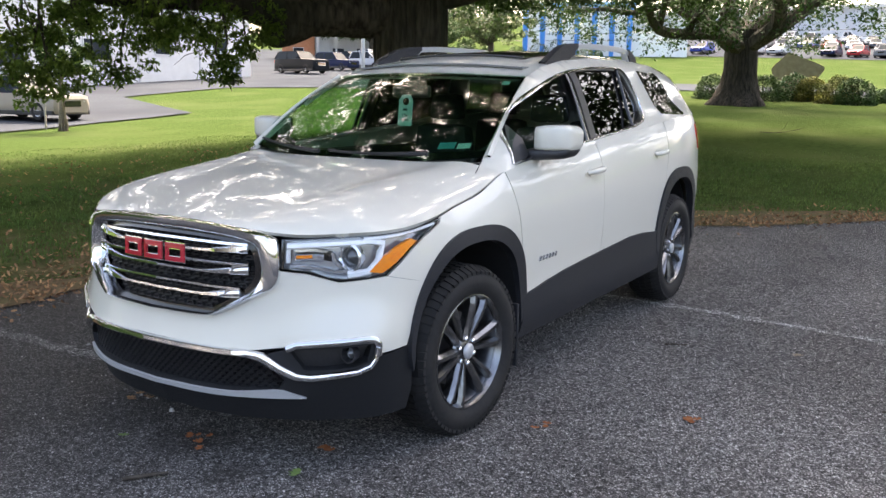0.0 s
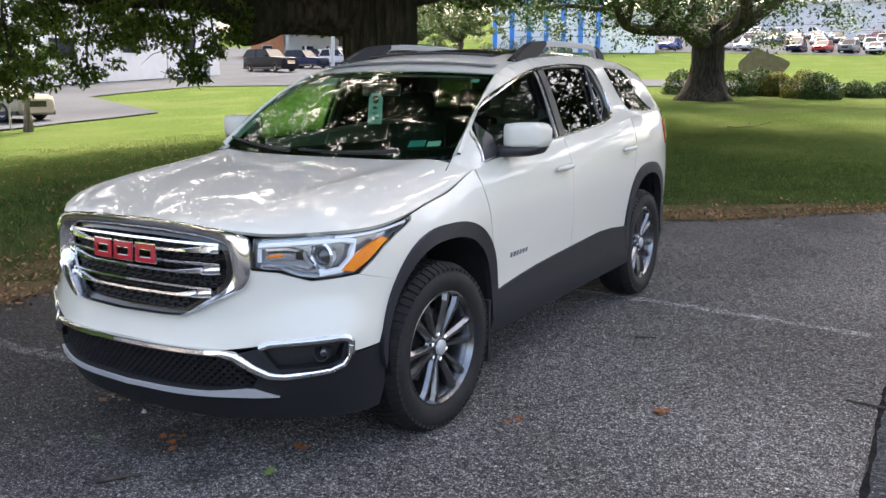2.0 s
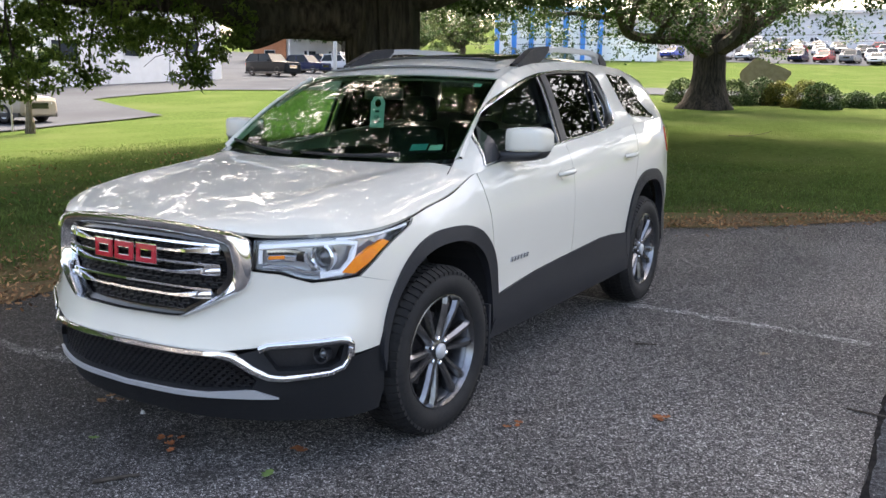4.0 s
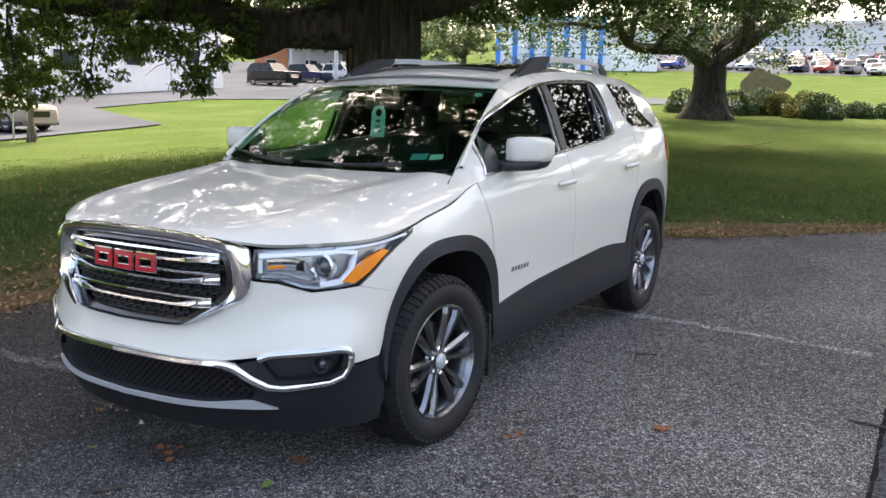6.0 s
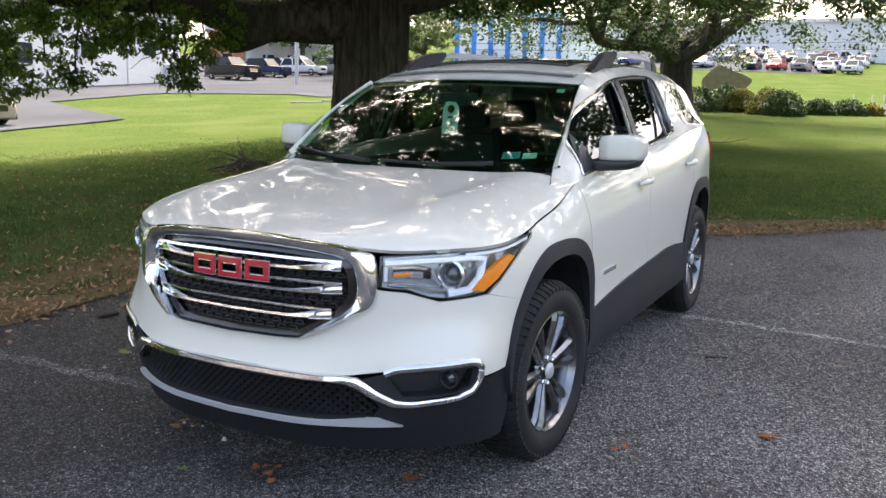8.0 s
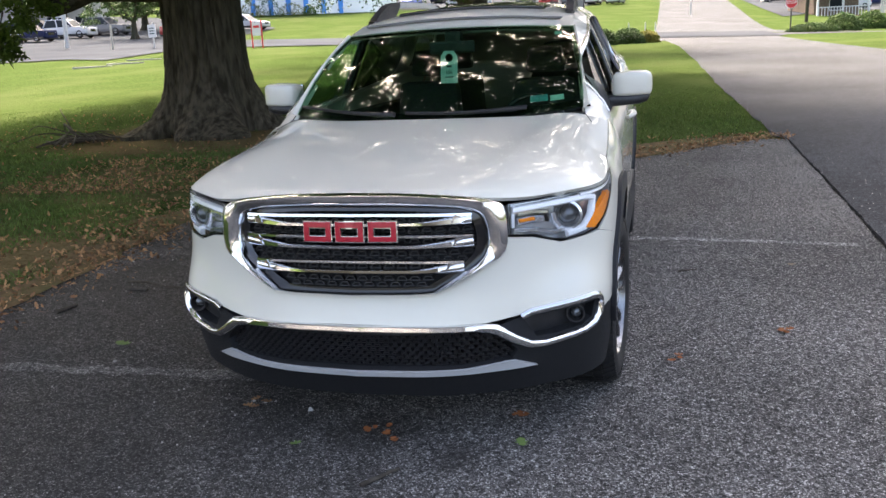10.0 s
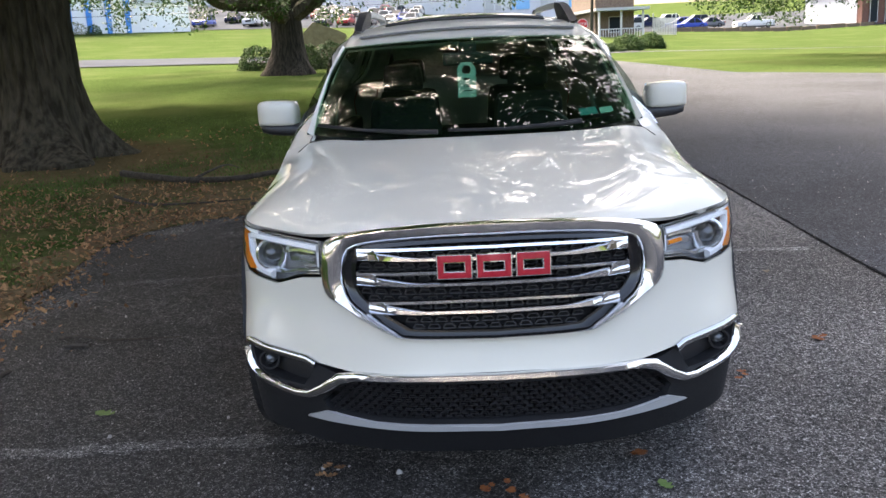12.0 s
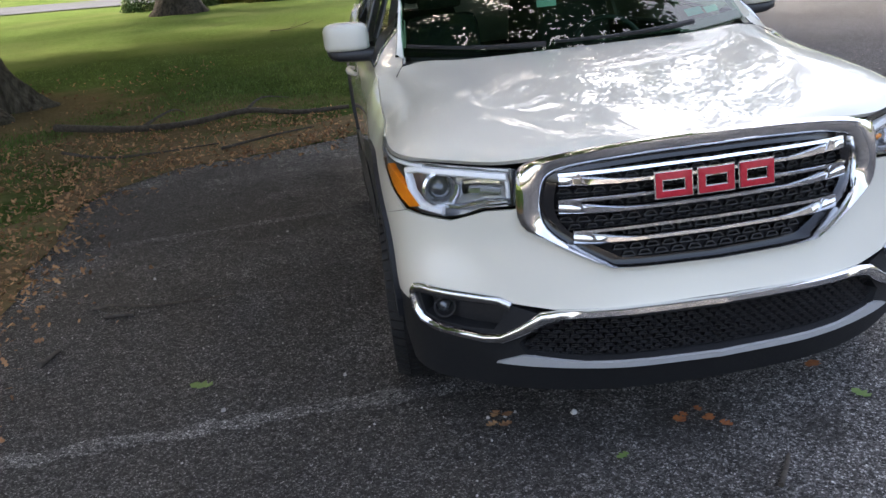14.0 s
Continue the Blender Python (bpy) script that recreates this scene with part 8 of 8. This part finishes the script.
# kerb stones at the yard
for x_, y_, rz_ in ((-25.4, 34.6, 40), (-24.9, 36.6, 38), (-25.6, 39.4, 35)):
    kb_ = empty("kerb_stone", "pale concrete wheel stop at the lawn's edge", "kerb", "wheel stops", at=(x_, y_, ground_z(x_, y_) - 0.05), rz=rz_)
    bm_ = bmesh.new()
    box(bm_, (-0.90, -0.10, -0.05), (0.90, 0.10, 0.09), 0.03)
    part("block", bm_, M["concrete"], kb_)
# wires across the view
for z_ in (7.5, 8.3):
    w_ = tube("overhead_wire", [(-95 + 14 * k, 92 + 2 * k, z_ + 1.2 - 0.9 * math.sin(math.pi * k / 10)) for k in range(11)], 0.03, M["black"], None, 5)
    tagged(w_, "thin black overhead cable across the street", "cable")

# ---- litter, branches and grass ----
def fallen_leaf(at, size, rz, mat, label):
    """One curled lobed leaf on the asphalt."""
    verts = []
    for x, y, z in LEAF_LOBED:
        verts.append((x * size * 1.3, (y - 0.5) * size, 0.006 + size * (0.25 * x * x * 4 * 0.35 + 0.22 * (y - 0.5) ** 2 + abs(z) * 0.4)))
    ob = mesh_object("fallen_leaf", verts, LEAF_LOBED_F, mat)
    ob.matrix_world = pose(at[0], at[1], ground_z(*at) + 0.001, 0, 0, rz)
    return tagged(ob, label, "leaf", "fallen leaves on the asphalt")


def leaf_heap(at, n, spread, mat, label, seed):
    """A few crumpled leaves that lie together."""
    rng = np.random.default_rng(seed)
    h = empty("leaf_cluster", label, "leaves", "leaf clusters on the asphalt", at=(at[0], at[1], ground_z(*at)))
    for i in range(n):
        x, y = rng.normal(0, spread, 2)
        s = rng.uniform(0.03, 0.055)
        a = rng.uniform(0, 6.28)
        verts = []
        for lx, ly, lz in LEAF_LOBED:
            px, py = lx * s * 1.4, (ly - 0.5) * s
            verts.append((x + px * math.cos(a) - py * math.sin(a), y + px * math.sin(a) + py * math.cos(a), 0.004 + s * (0.5 * abs(lx) + 0.5 * (ly - 0.5) ** 2) + 0.004 * i))
        mesh_object("leaf", verts, LEAF_LOBED_F, mat, h)


leaf_heap((0.535, 0.40), 6, 0.022, M["orange_leaf"], "small cluster of orange brown leaves on asphalt", 1)
leaf_heap((-0.055, 0.20), 3, 0.016, M["orange_leaf"], "small cluster of orange brown leaves on asphalt", 2)
leaf_heap((0.045, 0.17), 4, 0.018, M["orange_leaf"], "small cluster of orange brown leaves on asphalt", 3)
leaf_heap((1.735, 1.59), 4, 0.02, M["orange_leaf"], "small cluster of orange brown leaves on asphalt", 4)
leaf_heap((1.17, 1.15), 3, 0.02, M["orange_leaf"], "small cluster of orange brown leaves on asphalt", 5)
leaf_heap((-0.62, 0.36), 5, 0.03, M["dead_leaf"], "dry brown leaf scraps on asphalt", 6)
leaf_heap((1.94, 2.93), 3, 0.03, M["wood_chip"], "pale straw scraps on asphalt", 7)
fallen_leaf((-1.735, 1.045), 0.105, 70, M["green_leaf"], "single fresh green leaf lying on asphalt")
fallen_leaf((0.58, 0.17), 0.075, 20, M["green_leaf"], "single fresh green leaf lying on asphalt")
fallen_leaf((-0.30, 0.04), 0.05, 120, M["green_leaf"], "single fresh green leaf lying on asphalt")


def stick(pts, r0, r1, label, group="", forks=()):
    t = empty("fallen_branch" if r0 > 0.015 else "fallen_twig", label, "branch" if r0 > 0.015 else "twig", group)
    line = smooth_line([(x, y, ground_z(x, y) + h) for x, y, h in pts], 5)
    tube("stem", line, list(np.linspace(r0, r1, len(line))), M["twig"], t, 8)
    for fk in forks:
        ln = smooth_line([(x, y, ground_z(x, y) + h) for x, y, h in fk], 4)
        tube("side_twig", ln, list(np.linspace(r0 * 0.45, 0.003, len(ln))), M["twig"], t, 6)
    return t


stick([(-4.45, 8.75, 0.06), (-3.9, 8.35, 0.05), (-3.3, 7.95, 0.05), (-2.7, 7.85, 0.06), (-2.05, 7.85, 0.12), (-1.5, 7.75, 0.05), (-0.9, 7.75, 0.04)], 0.046, 0.024,
      "long dead branch lying on brown grass", forks=([(-2.1, 7.85, 0.1), (-1.9, 8.2, 0.2), (-1.6, 8.5, 0.12)], [(-3.3, 7.95, 0.05), (-3.0, 8.4, 0.15), (-2.9, 8.8, 0.05)]))
stick([(-3.9, 7.0, 0.05), (-3.4, 6.55, 0.03), (-2.9, 6.45, 0.03), (-2.2, 6.5, 0.04)], 0.018, 0.006, "thin dead branch at the lawn's edge")
stick([(-2.2, 6.25, 0.03), (-1.7, 6.45, 0.06), (-1.3, 6.7, 0.05)], 0.016, 0.006, "thin dead branch at the lawn's edge")
stick([(-8.6, 10.2, 0.05), (-9.0, 10.4, 0.28), (-9.4, 10.9, 0.12)], 0.03, 0.008, "pile of broken twigs at the oak's foot", forks=([(-8.7, 10.3, 0.1), (-9.3, 10.1, 0.3), (-9.7, 10.2, 0.1)], [(-8.5, 10.1, 0.1), (-9.0, 9.8, 0.2), (-9.5, 9.5, 0.06)], [(-8.8, 10.3, 0.2), (-9.2, 10.6, 0.5), (-9.25, 10.7, 0.55)]))
stick([(0.07, -0.25, 0.012), (0.13, -0.17, 0.014), (0.17, -0.11, 0.012)], 0.009, 0.006, "short twig lying on asphalt", "twigs on the asphalt")
stick([(-2.52, 1.52, 0.012), (-2.47, 1.66, 0.014)], 0.014, 0.011, "short twig lying on asphalt", "twigs on the asphalt")
stick([(-2.35, 2.05, 0.012), (-2.2, 2.03, 0.012)], 0.013, 0.011, "short twig lying on asphalt", "twigs on the asphalt")
stick([(-2.45, 2.2, 0.012), (-2.3, 2.15, 0.03), (-2.1, 2.12, 0.01), (-1.7, 2.12, 0.01)], 0.010, 0.003, "short twig lying on asphalt", "twigs on the asphalt")
stick([(2.45, 2.22, 0.008), (2.62, 2.20, 0.008)], 0.006, 0.005, "short twig lying on asphalt", "twigs on the asphalt")
stick([(1.22, 2.72, 0.008), (1.34, 2.78, 0.008)], 0.006, 0.004, "short twig lying on asphalt", "twigs on the asphalt")
stick([(-2.5, 21.4, 0.03), (-2.0, 21.1, 0.05), (-1.5, 21.3, 0.14)], 0.009, 0.004, "fallen twiggy branch on the far lawn", forks=([(-2.0, 21.1, 0.05), (-1.8, 20.9, 0.2), (-1.75, 20.9, 0.32)], [(-1.7, 21.2, 0.1), (-1.35, 21.1, 0.2)]))


def twig_pile(at, n, seed):
    """Broken dead twigs heaped at the oak's foot."""
    rng = np.random.default_rng(seed)
    pile = empty("twig_pile", "heap of broken dark twigs at the oak's foot", "twigs", at=(at[0], at[1], ground_z(*at)))
    for i in range(n):
        c, a, ln = rng.normal(0, 0.32, 2), rng.uniform(0, 6.28), rng.uniform(0.35, 1.0)
        d = np.array([math.cos(a), math.sin(a)]) * ln / 2
        h = 0.03 + 0.22 * rng.uniform() * i / n
        tube("twig", [(c[0] - d[0], c[1] - d[1], 0.02), (c[0] + rng.normal(0, 0.04), c[1] + rng.normal(0, 0.04), h), (c[0] + d[0], c[1] + d[1], h * rng.uniform(0.3, 1.6))], [0.016, 0.012, 0.005], M["twig"], pile, 5)


twig_pile((-8.5, 10.1), 34, 5)


def grit():
    """Loose pale grit on the asphalt."""
    rng = np.random.default_rng(21)
    verts, faces = [], []
    spots = [(-0.365, 0.36, 0.014), (-0.66, 0.42, 0.009), (-0.60, 0.41, 0.009), (-0.56, 0.43, 0.007), (-1.62, 0.80, 0.013), (-1.15, 0.95, 0.010), (-2.2, 2.6, 0.012), (1.62, 2.2, 0.008), (1.35, 1.9, 0.007)]
    while len(spots) < 1700:
        x, y = rng.uniform(-3.0, 5.5), rng.uniform(-1.5, 8.5)
        if left_edge(y) < x < 5.5 and not (abs(x) < 0.8 and 0.4 < y < 4.6):
            spots.append((x, y, rng.uniform(0.0022, 0.0058) * (1.6 if rng.uniform() < 0.06 else 1.0)))
    for x, y, r in spots:
        o = len(verts)
        z = ground_z(x, y)
        a0 = rng.uniform(0, 6.28)
        for k in range(5):
            a = a0 + k * 1.2566
            verts.append((x + r * rng.uniform(0.7, 1.2) * math.cos(a), y + r * rng.uniform(0.7, 1.2) * math.sin(a), z))
        for k in range(3):
            a = a0 + 0.6 + k * 2.09
            verts.append((x + 0.5 * r * math.cos(a), y + 0.5 * r * math.sin(a), z + r * rng.uniform(0.8, 1.3)))
        faces += [(o + 5, o + 6, o + 7), (o, o + 1, o + 5), (o + 1, o + 6, o + 5), (o + 1, o + 2, o + 6), (o + 2, o + 3, o + 6), (o + 3, o + 7, o + 6), (o + 3, o + 4, o + 7), (o + 4, o, o + 7), (o, o + 5, o + 7)]
    tagged(mesh_object("grit", verts, faces, M["pebble"]), "scattered pale grit on dark asphalt", "grit", kind="stuff")


grit()


def litter():
    """Dead leaves and chips along the lawn's edge."""
    rng = np.random.default_rng(22)
    pts = []
    while len(pts) < 8500:
        y = rng.uniform(-1.5, 9.3)
        x = rng.uniform(-6.5, 2.8)
        e = left_edge(y)
        d = e - x
        if y > 5.6:
            d = min(abs(d), abs(y - np.interp(x, [-2.5, -1.6, -0.9, 0.6, 1.9, 2.5], [5.7, 5.95, 6.3, 7.3, 8.5, 9.0])) * (1 if x < e or y > np.interp(x, [-2.5, -1.6, -0.9, 0.6, 1.9, 2.5], [5.7, 5.95, 6.3, 7.3, 8.5, 9.0]) else -1))
        keep = math.exp(-(max(0, d) / 0.55) ** 1.3) if d > 0 else math.exp(-((-d) / 0.13))
        if y > 5.5 and x < -1 and y < 8.0:
            keep = max(keep, 0.35)
        if rng.uniform() < keep * (0.5 + 0.9 * max(0, noise.noise((x * 1.3, y * 1.3, 2)) + 0.3)):
            pts.append((x, y, ground_z(x, y) + rng.uniform(0.004, 0.035)))
    tagged(leaf_mesh("leaf_litter", np.array(pts), 0.046, M["dead_leaf"], rng, True, -0.25), "brown dead leaves strewn along the lawn's edge", "leaf litter", kind="stuff")
    pts = []
    while len(pts) < 1500:
        x, y = rng.uniform(-12, -3), rng.uniform(0, 15)
        pts.append((x, y, ground_z(x, y) + rng.uniform(0.01, 0.05)))
    tagged(leaf_mesh("lawn_leaves", np.array(pts), 0.06, M["dead_leaf"], rng, True, -0.25), "scattered dead leaves on shaded lawn", "leaf litter", kind="stuff")


litter()


def grass():
    """Blades on the near lawn."""
    rng = np.random.default_rng(23)
    P = []
    n_try = 0
    while len(P) < 62000 and n_try < 900000:
        n_try += 1
        r = rng.uniform()
        if r < 0.62:
            x, y = rng.uniform(-9.5, -2.9), rng.uniform(-1.0, 9.0)
        elif r < 0.82:
            x, y = rng.uniform(-3.5, 2.6), rng.uniform(6.0, 14.0)
        else:
            x, y = rng.uniform(-14, -3), rng.uniform(6, 18)
        e = left_edge(y)
        inside_ = x < e - 0.05 or y > np.interp(x, [-2.5, -1.6, -0.9, 0.6, 1.9, 2.5], [5.8, 6.1, 6.5, 7.5, 8.7, 9.2])
        if x > e and y > 9.2:
            inside_ = False
        if not inside_:
            continue
        d = (e - x) if y < 5.6 else 1.0
        bare = noise.noise((x * 0.9, y * 0.9, 5)) + 0.6 * noise.noise((x * 2.7, y * 2.7, 1))
        want = 0.25 + 0.9 * (bare + 0.25)
        if d < 0.7:
            want -= 0.75 * (0.7 - d)
        if 5.5 < y < 9.0 and -4.5 < x < -0.5:
            want -= 0.35
        if (x + 6.7) ** 2 + (y - 11.5) ** 2 < 9:
            want -= 0.5
        if rng.uniform() < want:
            P.append((x, y))
    P = np.array(P)
    blades("grass", P, rng, (0.02, 0.055), (0.003, 0.007), "short thin lawn grass in the oak's shade")
    P = []
    while len(P) < 16000:
        y = 8.0 + 9 * rng.uniform() ** 1.2
        x = rng.uniform(-16, 2.6)
        if x < left_edge(y) - 0.08 and noise.noise((x * 0.8, y * 0.8, 9)) > -0.25 and (x + 6.7) ** 2 + (y - 11.5) ** 2 > 6:
            P.append((x, y))
    blades("lawn_tufts", np.array(P), rng, (0.020, 0.036), (0.004, 0.009), "mown lawn tufts between the trees")


def blades(name, P, rng, tall, wide, label):
    n = len(P)
    z = np.array([ground_z(*p) for p in P]) - 0.02
    h = rng.uniform(*tall, n)
    a = rng.uniform(0, 6.28, n)
    w = rng.uniform(*wide, n)
    lean = rng.uniform(0.1, 0.8, n) * h
    la = rng.uniform(0, 6.28, n)
    V = np.zeros((n, 4, 3))
    V[:, 0] = np.stack([P[:, 0] - w * np.cos(a), P[:, 1] - w * np.sin(a), z], 1)
    V[:, 1] = np.stack([P[:, 0] + w * np.cos(a), P[:, 1] + w * np.sin(a), z], 1)
    V[:, 2] = np.stack([P[:, 0] + 0.6 * w * np.cos(a) + 0.4 * lean * np.cos(la), P[:, 1] + 0.6 * w * np.sin(a) + 0.4 * lean * np.sin(la), z + 0.65 * h], 1)
    V[:, 3] = np.stack([P[:, 0] + lean * np.cos(la), P[:, 1] + lean * np.sin(la), z + h], 1)
    idx = np.arange(n)[:, None] * 4
    faces = np.concatenate([idx + [0, 1, 2], idx + [0, 2, 3]])
    me = bpy.data.meshes.new(name)
    me.vertices.add(4 * n)
    me.vertices.foreach_set("co", V.ravel())
    me.loops.add(6 * n)
    me.loops.foreach_set("vertex_index", faces.ravel().astype(np.int32))
    me.polygons.add(2 * n)
    me.polygons.foreach_set("loop_start", (np.arange(2 * n) * 3).astype(np.int32))
    me.polygons.foreach_set("loop_total", np.full(2 * n, 3, np.int32))
    me.materials.append(M["blade"])
    me.update(calc_edges=True)
    tagged(new(name, me), label, "grass", kind="stuff")


grass()
